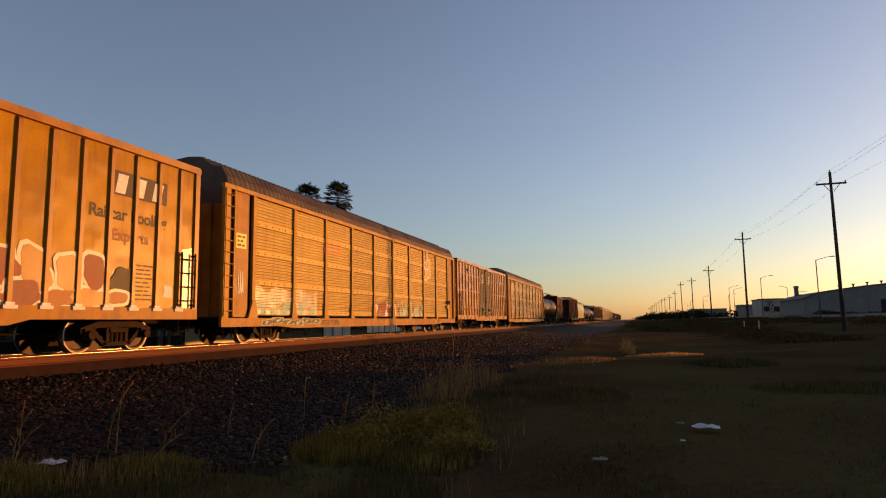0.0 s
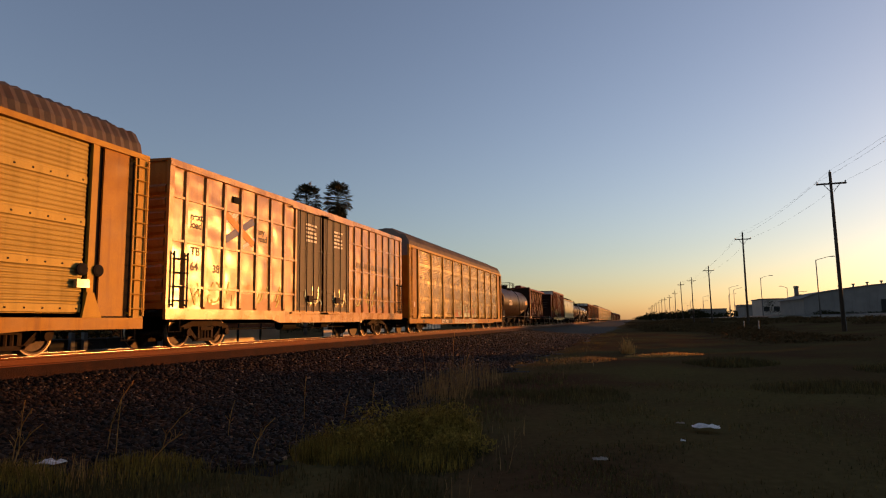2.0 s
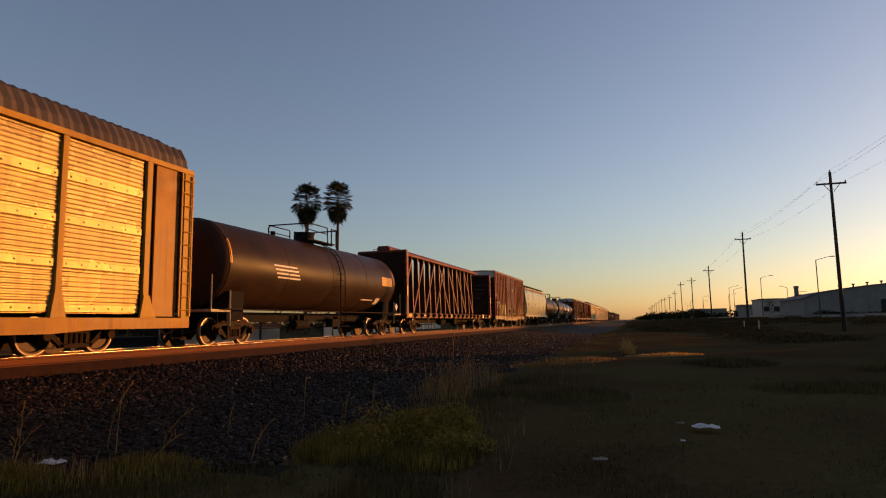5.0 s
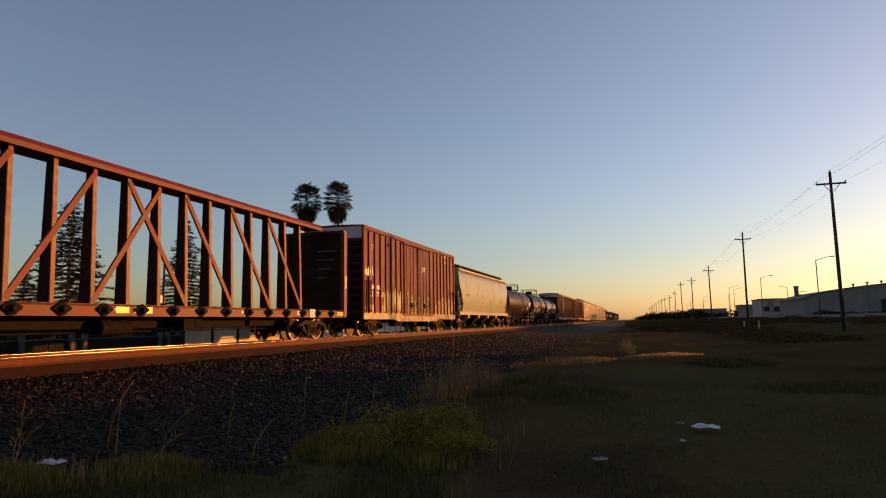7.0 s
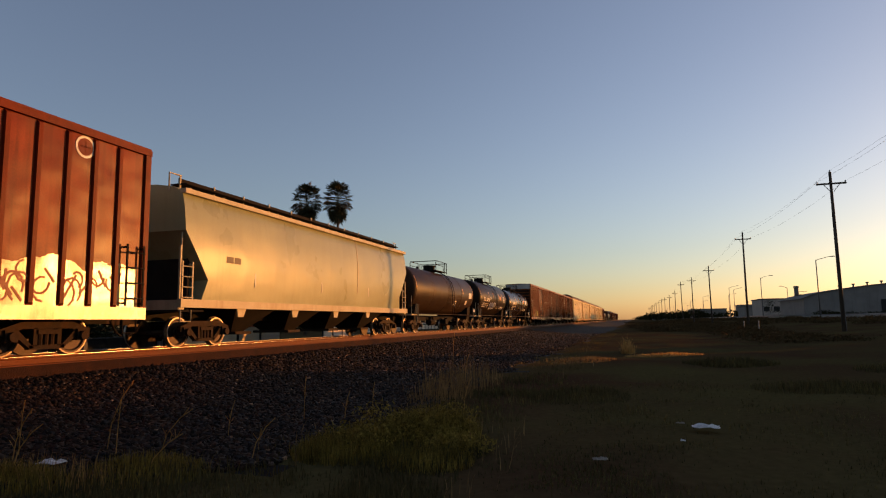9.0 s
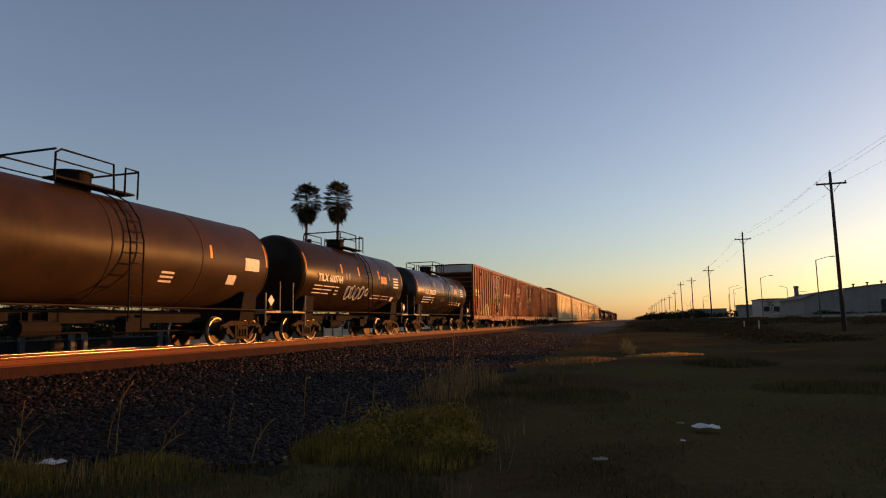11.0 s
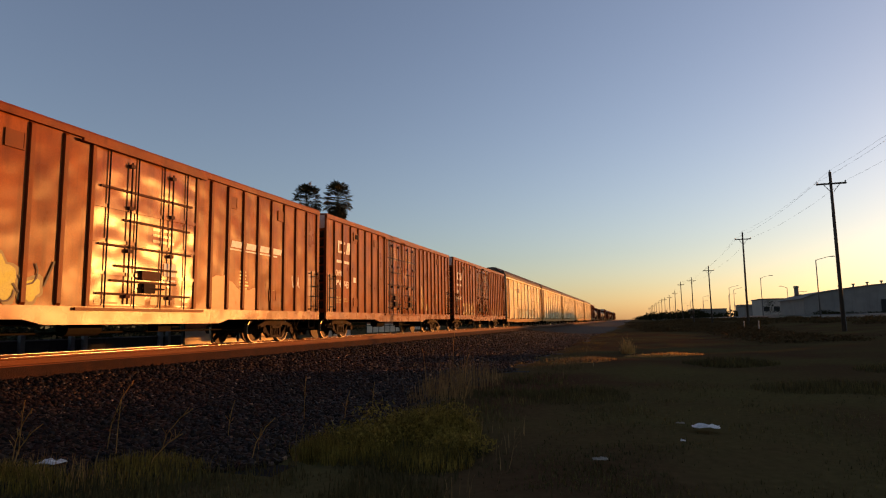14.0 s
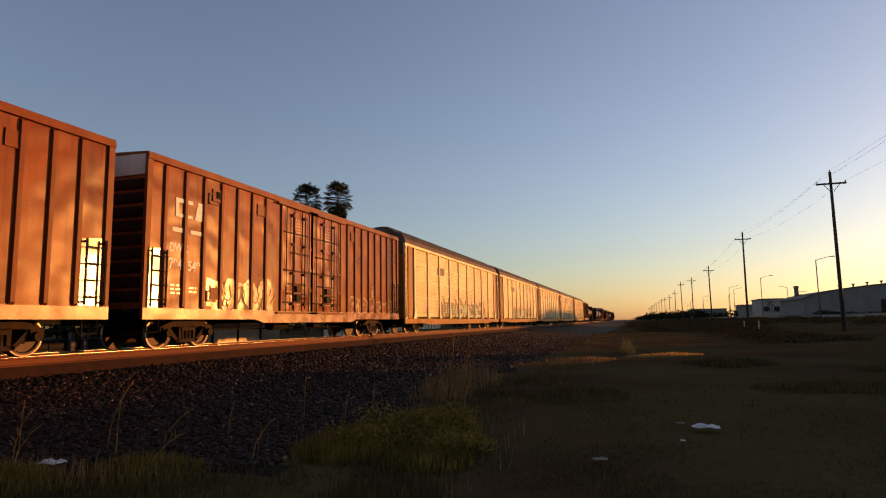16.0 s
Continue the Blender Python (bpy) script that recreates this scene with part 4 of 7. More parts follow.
def spray(car, y0, y1, z0, z1, n, fill, rim, x, seed, line=0.2):
    """A row of swollen sprayed shapes with a rim."""
    r = random.Random(seed)
    w = (y1 - y0) / n
    for k in range(n):
        y, h = y0 + (k + 0.5) * w, (z1 - z0) * r.uniform(0.85, 1.1)
        z = (z0 + z1) / 2 + r.uniform(-0.06, 0.06)
        b = part("sprayed_outline", blob(Shape(), y, z, w * 1.12, h * 1.08, x, seed * 31 + k), rim, car)
        part("sprayed_fill", blob(Shape(), y, z, w * (1.12 - line), h * (1.08 - line), x + 0.004, seed * 31 + k), fill, b)
        part("sprayed_hole", blob(Shape(), y + r.uniform(-0.1, 0.1) * w, z + r.uniform(-0.1, 0.15) * h, w * 0.26, h * 0.24, x + 0.008, seed * 57 + k), rim, b)
        part("sprayed_stroke", Shape().bar((x + 0.01, y - w * 0.2, z - h * 0.3), (x + 0.01, y + w * r.uniform(0, 0.3), z + h * 0.25), 0.05, 0.006), rim, b)


def flattened(s, x):
    """Presses a round line flat against the sheet at x."""
    s.v = [(x + (p[0] - x) * 0.12, p[1], p[2]) for p in s.v]
    return s


def squiggle(car, y, z, w, h, x, mat, seed, radius=0.0):
    """A thin scrawl of loops."""
    r = random.Random(seed)
    pts = []
    for k in range(26):
        t = k / 25
        zz = z + h * (0.5 + 0.45 * math.sin(t * 17 + r.uniform(-0.3, 0.3)))
        xx = x
        if radius:
            xx = math.sqrt(max(0.01, (radius + 0.012) ** 2 - (zz - 1.2 - radius) ** 2))
        pts.append((xx, y + w * (t + 0.07 * math.cos(t * 17)), zz))
    s = Shape().path(pts, 0.024, 4)
    part("scrawl", s if radius else flattened(s, x), mat, car)


def tank_scrawl(car, radius, y, z, w, h, mat, seed):
    """One sprayed letter-like loop that follows the tank's curve."""
    r = random.Random(seed)
    turns, pts = r.uniform(1.3, 1.8), []
    for k in range(18):
        t = k / 17
        a = 6.283 * turns * t + r.uniform(-0.25, 0.25) + seed
        zz = z + h * (0.5 + 0.48 * math.sin(a))
        xx = math.sqrt(max(0.01, (radius + 0.012) ** 2 - (zz - 1.2 - radius) ** 2))
        pts.append((xx, y + w * (0.5 + 0.5 * math.cos(a) * (1 - 0.4 * t) + 0.3 * (t - 0.5)), zz))
    part("scrawl", Shape().path(pts, 0.024, 4), mat, car)


def strokes(car, y0, y1, z0, z1, n, x, mat, seed, w=0.045):
    """Angular sprayed strokes over a painted patch: arcs and slashes."""
    r = random.Random(seed)
    for k in range(n):
        y, z = r.uniform(y0, y1), r.uniform(z0, z0 + 0.6 * (z1 - z0))
        if r.random() < 0.5:
            part("sprayed_stroke", Shape().bar((x, y, z), (x, y + r.uniform(-0.3, 0.35), min(z1, z + r.uniform(0.25, 0.6))), w, 0.006), mat, car)
        else:
            rad, a0 = r.uniform(0.12, 0.28), r.uniform(0, 6.28)
            pts = [(x, y + rad * math.cos(a0 + 0.6 * q), z + 0.2 + rad * 1.2 * math.sin(a0 + 0.6 * q)) for q in range(7)]
            part("sprayed_stroke", flattened(Shape().path(pts, w * 0.55, 4), x), mat, car)


def bubbles(car, spots, x, fills, rim, seed):
    """Overlapping swollen shapes with pale rims. spots: (y, z, width, height)."""
    for k, (y, z, w, h) in enumerate(spots):
        b = part("sprayed_outline", blob(Shape(), y, z, w, h, x + 0.002 * k, seed + k, 22, 0.9), rim, car)
        part("sprayed_fill", blob(Shape(), y, z, w - 0.17, h - 0.17, x + 0.002 * k + 0.0045, seed + k, 22, 0.9), fills[k % len(fills)], b)


def panel_spray(car, y0, y1, z0, z1, mat, seed, gaps=0.25, name="sprayed_layer"):
    """Paint on the corrugated rack panels: it follows the sheet, with a ragged top and letter-like gaps."""
    zs, xs, rh = [], [], (5.01 - 0.96) / 4
    for r in range(4):
        z = 0.96 + r * rh
        rows = [(z + 0.01, 1.515), (z + 0.03, 1.545), (z + 0.2, 1.545), (z + 0.22, 1.515)]
        k = z + 0.26
        while k < z + rh - 0.05:
            rows += [(k, 1.517), (k + 0.03, 1.535), (k + 0.06, 1.535), (k + 0.085, 1.517)]
            k += 0.112
        for q, x in rows:
            zs.append(q)
            xs.append(x + 0.006 + 0.004 * ((seed + 1) % 3))
    step, s = 0.09, Shape()
    n = int((y1 - y0) / step)
    for i in range(n):
        y = y0 + i * step
        top = z1 - 0.25 * (z1 - z0) * abs(math.sin(y * 2.1 + seed)) - 0.1 * (z1 - z0) * (0.5 + noise.noise((y * 2.0, seed, 0.0)))
        for k in range(len(zs) - 1):
            if zs[k] < z0 or zs[k + 1] > top:
                continue
            if noise.noise((y * 2.6, zs[k] * 2.2, seed * 1.7)) > 0.5 - gaps:
                continue
            s.add([(xs[k], y, zs[k]), (xs[k], y + step, zs[k]), (xs[k + 1], y + step, zs[k + 1]), (xs[k + 1], y, zs[k + 1])], [(0, 1, 2, 3)])
    return tagged(part(name, s, mat, car), kind="stuff")


def chipped(car, ribs, half, first, last, lo, hi, x, mat, seed, name="sprayed_patch"):
    """Ragged patches of old sprayed paint in the bays between ribs."""
    r = random.Random(seed)
    for i in range(first, last):
        y0, y1 = ribs[i] - half + 0.1, ribs[i + 1] - half - 0.1
        if y1 - y0 > 2.0 or y1 - y0 < 0.2:
            continue
        n, p1, p2 = 14, r.uniform(0, 6), r.uniform(0, 6)
        hh, tilt = hi + r.uniform(-0.4, 0.15), r.uniform(-0.3, 0.3)
        top = [(y1 + (y0 - y1) * k / n, max(lo + 0.05, hh + tilt * (k / n - 0.5) + 0.03 * math.sin(k * 0.5 + p1) + 0.008 * math.sin(k * 1.9 + p2))) for k in range(n + 1)]
        part(name, Shape().plate([(y0, lo), (y1, lo)] + top, x, x + 0.004), mat, car)


SHEET = 1.546
# yellow boxcar (half 9.2)
H_ = 9.2
bar_at(car_a, 15.1 - H_, 3.95, 2.0, 0.62, SHEET, BLACK_PAINT, "logo_block")
for k in range(3):
    part("logo_stroke", Shape().plate([(15.3 + 0.62 * k - H_, 4.0), (15.62 + 0.62 * k - H_, 4.0), (15.72 + 0.62 * k - H_, 4.5), (15.4 + 0.62 * k - H_, 4.5)], SHEET + 0.002, SHEET + 0.008), WHITE_PAINT, car_a)
letters("Railcar Pooling", 0.43, BLACK_PAINT, car_a, 14.55 - H_, 3.32, SHEET, stretch=1.0)
letters("Experts", 0.4, RUSTY, car_a, 15.25 - H_, 2.8, SHEET)
text_lines(car_a, 16.1 - H_, 2.2, 0.6, 9, SHEET, SMOKE, 1, 0.11, 0.04)
bar_at(car_a, 17.1 - H_, 1.42, 0.32, 0.32, SHEET, WHITE_PAINT, "data_plate")
bubbles(car_a, [(y - H_, z, w, h) for y, z, w, h in ((11.7, 1.5, 1.2, 1.1), (12.5, 1.95, 1.0, 0.95), (13.3, 1.85, 0.9, 1.2), (12.2, 1.25, 0.9, 0.5), (13.0, 1.35, 1.1, 0.75), (14.1, 1.85, 0.85, 1.0), (13.9, 1.3, 1.0, 0.6), (14.8, 1.95, 0.9, 0.9), (14.75, 1.32, 1.15, 0.62), (15.5, 1.35, 0.8, 0.5))], SHEET, (PEACH, RUSTY, YELLOW_RIB), PINK, 300)
part("sprayed_disc", blob(Shape(), 15.7 - H_, 1.75, 0.75, 0.85, SHEET + 0.012, 8), BLACK_PAINT, car_a)
foot = Shape().box(1.6, 1.65, -0.16, 0.16, 1.04, 1.12).box(1.6, 1.635, -0.1, 0.1, 1.12, 1.18).mesh("rib_foot", WHITE_PAINT)
for y in ribs_a:
    part("rib_foot", foot, None, car_a, at=(0, y - H_, 0))
part("fresh_paint_patch", Shape().plate([(17.75 - H_, 1.14), (18.2 - H_, 1.14), (18.2 - H_, 2.9), (17.75 - H_, 2.8)], SHEET, SHEET + 0.004), FADED_WHITE, car_a)

# tan autorack (half 13.175)
H_, RP = 13.175, 1.552
panel_spray(car_b, 1.85 - H_, 6.2 - H_, 0.97, 2.2, FADED_WHITE, 5, 0.08)
panel_spray(car_b, 1.9 - H_, 6.1 - H_, 0.97, 1.7, TEAL, 6, 0.55)
for k, (w, z) in enumerate(((1.5, 4.05), (1.7, 3.9), (1.7, 3.75), (1.4, 3.6))):
    bar_at(car_b, 6.7 - H_, z, w, 0.09, RP, SIGN_ORANGE, "sign_stripe")
panel_spray(car_b, 15.2 - H_, 19.8 - H_, 0.97, 1.95, TEAL, 7, 0.5)
panel_spray(car_b, 12.0 - H_, 15.0 - H_, 0.97, 1.9, PINK, 8, 0.5)
panel_spray(car_b, 12.0 - H_, 19.5 - H_, 0.97, 1.9, RUSTY, 9, 0.62)
for k, (dy, dz, s_) in enumerate(((0, 0.0, 0.7), (0.5, 0.1, 0.6), (-0.1, 0.55, 0.55), (0.45, 0.7, 0.6), (0.15, 1.15, 0.5), (-0.4, 0.9, 0.4))):
    b = part("sprayed_outline", blob(Shape(), 20.1 + dy - H_, 3.6 + dz, s_, s_ * 1.15, RP + 0.002 * k, 40 + k), WHITE_PAINT, car_b)
    part("sprayed_fill", blob(Shape(), 20.1 + dy - H_, 3.6 + dz, s_ * 0.72, s_ * 0.85, RP + 0.014 + 0.002 * k, 40 + k), PANEL_DULL, b)
letters("ETTX 712026", 0.28, BLACK_PAINT, car_b, 6.5 - H_, 0.6, 1.604)
bar_at(car_b, 0.72 - H_, 3.15, 0.55, 0.5, 1.555, YELLOW_TAPE, "notice_board")
text_lines(car_b, 0.78 - H_, 3.5, 0.42, 3, 1.56, SMOKE, 2, 0.14, 0.07)
squiggle(car_b, 0.85 - H_, 1.6, 0.3, 0.9, 1.565, WHITE_PAINT, 4)
bar_at(car_b, 22.2 - H_, 0.6, 0.3, 0.22, 1.604, BLACK_PAINT)
bar_at(car_b, 21.6 - H_, 0.6, 0.4, 0.2, 1.604, CREAM)
spray(car_b, 2.2 - H_, 6.3 - H_, 0.62, 0.84, 6, SMOKE, TEAL, 1.604, 9)
w_ = part("hand_brake_box", Shape().box(1.56, 1.66, 24.25 - H_, 24.6 - H_, 1.55, 1.75), CREAM, car_b)
for k, y in enumerate((24.4, 24.85)):
    part("hand_wheel", Shape().lathe_x([(1.6, 0.02), (1.6, 0.15), (1.64, 0.15), (1.66, 0.1), (1.66, 0.02)], 14, y - H_, 1.98), BLACK_STEEL, w_)

# faded tan boxcar (half 9.04)
H_ = 9.04
part("logo_stroke", Shape().bar((SHEET, 2.6 - H_, 3.35), (SHEET, 4.1 - H_, 4.15), 0.24, 0.008), DEEP_BLUE, car_c)
part("logo_stroke", Shape().bar((SHEET + 0.006, 2.6 - H_, 4.15), (SHEET + 0.006, 4.1 - H_, 3.35), 0.24, 0.008), SIGN_ORANGE, car_c)
part("logo_stroke", Shape().bar((SHEET, 2.5 - H_, 3.9), (SHEET, 3.2 - H_, 4.28), 0.12, 0.008), WHITE_PAINT, car_c)
part("logo_stroke", Shape().bar((SHEET, 3.5 - H_, 3.2), (SHEET, 4.2 - H_, 3.55), 0.12, 0.008), WHITE_PAINT, car_c)
letters("any", 0.3, BLACK_PAINT, car_c, 4.35 - H_, 3.75, SHEET)
letters("road", 0.3, BLACK_PAINT, car_c, 4.35 - H_, 3.5, SHEET)
letters("next", 0.3, BLACK_PAINT, car_c, 0.95 - H_, 3.75, SHEET)
letters("load", 0.3, BLACK_PAINT, car_c, 0.95 - H_, 3.5, SHEET)
letters("TB", 0.34, SMOKE, car_c, 1.0 - H_, 2.7, SHEET)
letters("64", 0.34, SMOKE, car_c, 1.0 - H_, 2.25, SHEET)
letters("38", 0.34, SMOKE, car_c, 2.0 - H_, 2.25, SHEET)
chipped(car_c, ribs_c, H_, 1, 6, 1.12, 1.5, SHEET, SIGN_TAN, 3)
chipped(car_c, ribs_c, H_, 7, 12, 1.12, 1.6, SHEET, SIGN_TAN, 4)
letters("RAILCAR POOLING EXPERTS", 0.36, SMOKE, car_c, 12.3 - H_, 3.22, SHEET, stretch=0.86)
strokes(car_c, 12.2 - H_, 16.0 - H_, 1.2, 2.6, 26, SHEET + 0.006, SMOKE, 121)
strokes(car_c, 12.2 - H_, 14.5 - H_, 1.2, 2.3, 12, SHEET + 0.006, LIME, 122, 0.07)
strokes(car_c, 1.0 - H_, 6.0 - H_, 1.2, 2.0, 16, SHEET + 0.006, LIME, 123, 0.06)
for y in (7.1, 9.45):
    text_lines(car_c, y + 0.5 - H_, 4.55, 0.9, 5, 1.575, WHITE_PAINT, 6, 0.16, 0.08)
    squiggle(car_c, y + 0.4 - H_, 1.3, 1.3, 0.9, 1.6, CREAM, int(y))
    squiggle(car_c, y + 0.3 - H_, 1.4, 1.5, 0.6, 1.6, TEAL, int(y) + 5)
chipped(car_c, [6.8, 7.7, 8.5, 9.1, 10.0, 10.9, 11.5], H_, 0, 6, 1.3, 1.75, 1.572, SMOKE, 8)

# golden autorack (half 12.975)
H_ = 12.975
bar_at(car_d, 6.15 - H_, 0.54, 2.6, 0.3, 1.603, BLACK_PAINT, "stencil_panel")
letters("ETTX 100815", 0.27, WHITE_PAINT, car_d, 6.3 - H_, 0.6, 1.608)
panel_spray(car_d, 9.6 - H_, 15.8 - H_, 0.97, 2.35, FADED_GREY, 11, 0.1)
panel_spray(car_d, 9.6 - H_, 15.8 - H_, 0.97, 1.7, FADED_RED, 12, 0.6)
panel_spray(car_d, 10.2 - H_, 15.6 - H_, 0.97, 2.3, TEAL, 13, 0.68)
spray(car_d, 9.4 - H_, 16.0 - H_, 0.56, 0.84, 7, FADED_RED, TEAL, 1.604, 13)
for y in (2.4, 11.9, 20.0):
    bar_at(car_d, y - H_, 0.62, 0.3, 0.14, 1.604, BLACK_PAINT)
bar_at(car_d, 0.95 - H_, 1.55, 0.12, 0.3, 1.555, WHITE_PAINT, "small_label")
for z in (4.85, 4.95, 5.1):
    part("end_stencil", Shape().box(-1.1, 0.6, -H_ + 0.28, -H_ + 0.296, z, z + 0.05), RUSTY, car_d)

# tank cars: bars, strips, numbers
H_ = 8.05
tank_plate(car_e, 1.5, H_ - 2.6, 2.55, 1.3, 0.45, ORANGE_TAPE, "notice_panel")
tank_plate(car_e, 1.5, H_ - 4.6, 1.75, 1.4, 0.06, WHITE_PAINT)
tank_plate(car_e, 1.5, H_ - 2.9, 1.6, 0.5, 0.3, WHITE_PAINT, "data_plate")
for k in range(4):
    tank_plate(car_e, 1.5, -4.6 + 0.1 * k, 2.75 - 0.14 * k, 1.6, 0.06, WHITE_PAINT)
H_ = 7.725
tank_plate(car_i, 1.5, H_ - 2.2, 2.45, 0.8, 0.42, WHITE_PAINT, "notice_panel")
tank_plate(car_i, 1.5, H_ - 3.0, 1.95, 0.42, 0.3, WHITE_PAINT, "data_plate")
tank_plate(car_i, 1.5, H_ - 4.0, 2.7, 0.1, 0.4, ORANGE_TAPE, "reflector_strip")
for k in range(3):
    tank_plate(car_i, 1.5, H_ - 5.9, 2.1 - 0.12 * k, 0.5, 0.06, WHITE_PAINT)
for car, rad, num in ((car_j, 1.52, "TILX 600744"), (car_k, 1.43, "TILX 600137")):
    tank_letters(car, rad, num, 0.42, -4.35, 2.42, WHITE_PAINT)
    for k in range(3):
        tank_plate(car, rad, -4.5, 2.2 - 0.15 * k, 0.7, 0.045, WHITE_PAINT)
        tank_plate(car, rad, -3.7, 2.2 - 0.15 * k, 1.0 - 0.2 * k, 0.045, WHITE_PAINT)
        tank_plate(car, rad, -2.6, 2.2 - 0.15 * k, 0.3, 0.045, WHITE_PAINT)
    for k in range(2):
        tank_plate(car, rad, 1.4, 2.0 - 0.14 * k, 1.1, 0.03, WHITE_PAINT)
        tank_plate(car, rad, 2.7, 2.0 - 0.14 * k, 1.0, 0.03, WHITE_PAINT)
    for k in range(4):
        tank_plate(car, rad, 4.0, 2.95 - 0.15 * k, 0.7, 0.08, WHITE_PAINT)
    for y in (-2.2, -0.4, 2.0, 3.4):
        tank_plate(car, rad, y, 2.85, 0.11, 0.42, ORANGE_TAPE, "reflector_strip")
    tank_plate(car, rad, 2.3, 2.65, 0.75, 0.36, SIGN_ORANGE, "notice_panel")
    tank_plate(car, rad, -1.7, 2.6, 0.04, 0.3, WHITE_PAINT)
    tank_plate(car, rad, -1.4, 2.6, 0.04, 0.3, WHITE_PAINT)
    tank_plate(car, rad, 4.0, 1.8, 0.35, 0.22, WHITE_PAINT, "data_plate")
for k in range(4):
    tank_scrawl(car_j, 1.52, -1.55 + 0.48 * k, 1.72 + 0.06 * (k % 2), 0.5, 0.62, WHITE_PAINT, 20 + k)
tank_scrawl(car_j, 1.52, 0.5, 1.95, 0.4, 0.35, WHITE_PAINT, 26)
squiggle(car_j, 4.3, 1.9, 1.1, 0.5, 1.5, CREAM, 24, 1.52)
squiggle(car_k, -1.2, 2.0, 1.5, 0.4, 1.5, CREAM, 23, 1.43)

# centre-beam flatcar (half 10.875)
H_ = 10.875
for y, w in ((3.0, 0.5), (8.8, 0.4), (14.0, 0.6)):
    bar_at(car_f, y - H_, 1.02, w, 0.08, 1.503, PINK)
for k in range(4):
    part("end_stencil", Shape().box(0.1, 1.1 - 0.15 * k, H_ - 0.16, H_ - 0.144, 3.9 - 0.4 * k, 3.95 - 0.4 * k), SMOKE, car_f)

# oxide red boxcar (half 7.875)
H_ = 7.875
bar_at(car_g, 0.95 - H_, 2.32, 0.4, 0.2, SHEET, WHITE_PAINT)
bar_at(car_g, 1.72 - H_, 2.32, 0.4, 0.2, SHEET, WHITE_PAINT)
letters("72", 0.36, WHITE_PAINT, car_g, 0.9 - H_, 1.95, SHEET)
letters("77", 0.36, WHITE_PAINT, car_g, 1.66 - H_, 1.95, SHEET)
letters("01", 0.36, WHITE_PAINT, car_g, 2.36 - H_, 1.95, SHEET)
squiggle(car_g, 0.15 - H_, 2.9, 0.5, 0.5, SHEET + 0.055, CREAM, 31)
squiggle(car_g, 0.85 - H_, 2.9, 0.8, 0.6, SHEET, CREAM, 32)
squiggle(car_g, 3.7 - H_, 2.6, 1.4, 0.6, SHEET, RUSTY, 33)
bubbles(car_g, [(y - H_, z, w, h) for y, z, w, h in ((2.9, 1.75, 0.8, 1.1), (3.6, 1.8, 0.85, 1.2), (4.4, 1.85, 0.8, 1.2), (5.0, 1.8, 0.7, 1.1))], SHEET + 0.005, (LIME, FADED_GREY, LIME, TEAL), FADED_GREY, 330)
chipped(car_g, [0.2] + ribs_g, H_, 0, 7, 1.12, 1.5, SHEET, CREAM, 21)
chipped(car_g, ribs_g + [15.55], H_, 7, 13, 1.12, 2.1, SHEET, CREAM, 22)
chipped(car_g, [5.7, 6.4, 7.1, 7.8, 8.5, 9.3, 10.1], H_, 0, 6, 1.17, 2.2, 1.57, CREAM, 23)
chipped(car_g, [5.7, 6.4, 7.1, 7.8, 8.5, 9.3, 10.1], H_, 1, 6, 1.25, 1.5, 1.575, SMOKE, 24)
for k in range(5):
    squiggle(car_g, 5.7 + 0.9 * k - H_, 1.25, 0.8, 0.8, 1.6, SMOKE, 70 + k)
strokes(car_g, 2.5 - H_, 5.3 - H_, 1.15, 1.9, 9, SHEET + 0.008, RUSTY, 111)
strokes(car_g, 5.7 - H_, 10.1 - H_, 1.15, 2.2, 30, 1.58, SMOKE, 112)
strokes(car_g, 5.7 - H_, 10.1 - H_, 1.15, 2.0, 14, 1.58, RUSTY, 113, 0.07)
strokes(car_g, 10.8 - H_, 15.2 - H_, 1.15, 2.0, 30, SHEET + 0.008, RUSTY, 114, 0.06)
text_lines(car_g, 8.6 - H_, 3.9, 0.7, 3, 1.575, WHITE_PAINT, 8, 0.15, 0.07)
part("round_logo", Shape().lathe_x([(SHEET, 0.02), (SHEET, 0.27), (SHEET + 0.008, 0.27), (SHEET + 0.008, 0.02)], 24, 13.7 - H_, 4.9), WHITE_PAINT, car_g)
part("round_logo", Shape().lathe_x([(SHEET, 0.17), (SHEET, 0.21), (SHEET + 0.012, 0.21), (SHEET + 0.012, 0.17)], 24, 13.7 - H_, 4.9), RED, car_g)
part("round_logo", Shape().box(SHEET, SHEET + 0.012, 13.55 - H_, 13.85 - H_, 4.88, 4.92).box(SHEET, SHEET + 0.012, 13.68 - H_, 13.72 - H_, 4.75, 5.05), RED, car_g)
text_lines(car_g, 1.0 - H_, 4.5, 0.5, 3, SHEET, CREAM, 9)

# hopper
text_lines(car_h, -9.175 + 2.0, 2.6, 0.9, 1, 1.605, SMOKE, 10, 0.2, 0.2)
for y in (-5.6, -0.9, 3.8):
    bar_at(car_h, y, 1.9, 0.05, 0.45, 1.585, WHITE_PAINT, "reflector_strip")
part("weld_band", Shape().prism([(1.585, 2.0), (1.613, 2.7), (1.603, 3.4), (1.533, 4.1), (1.44, 4.5), (1.42, 4.5), (1.5, 4.1), (1.58, 3.4), (1.59, 2.7), (1.56, 2.0)], 2.55, 2.63), HOPPER_RIM, car_h)

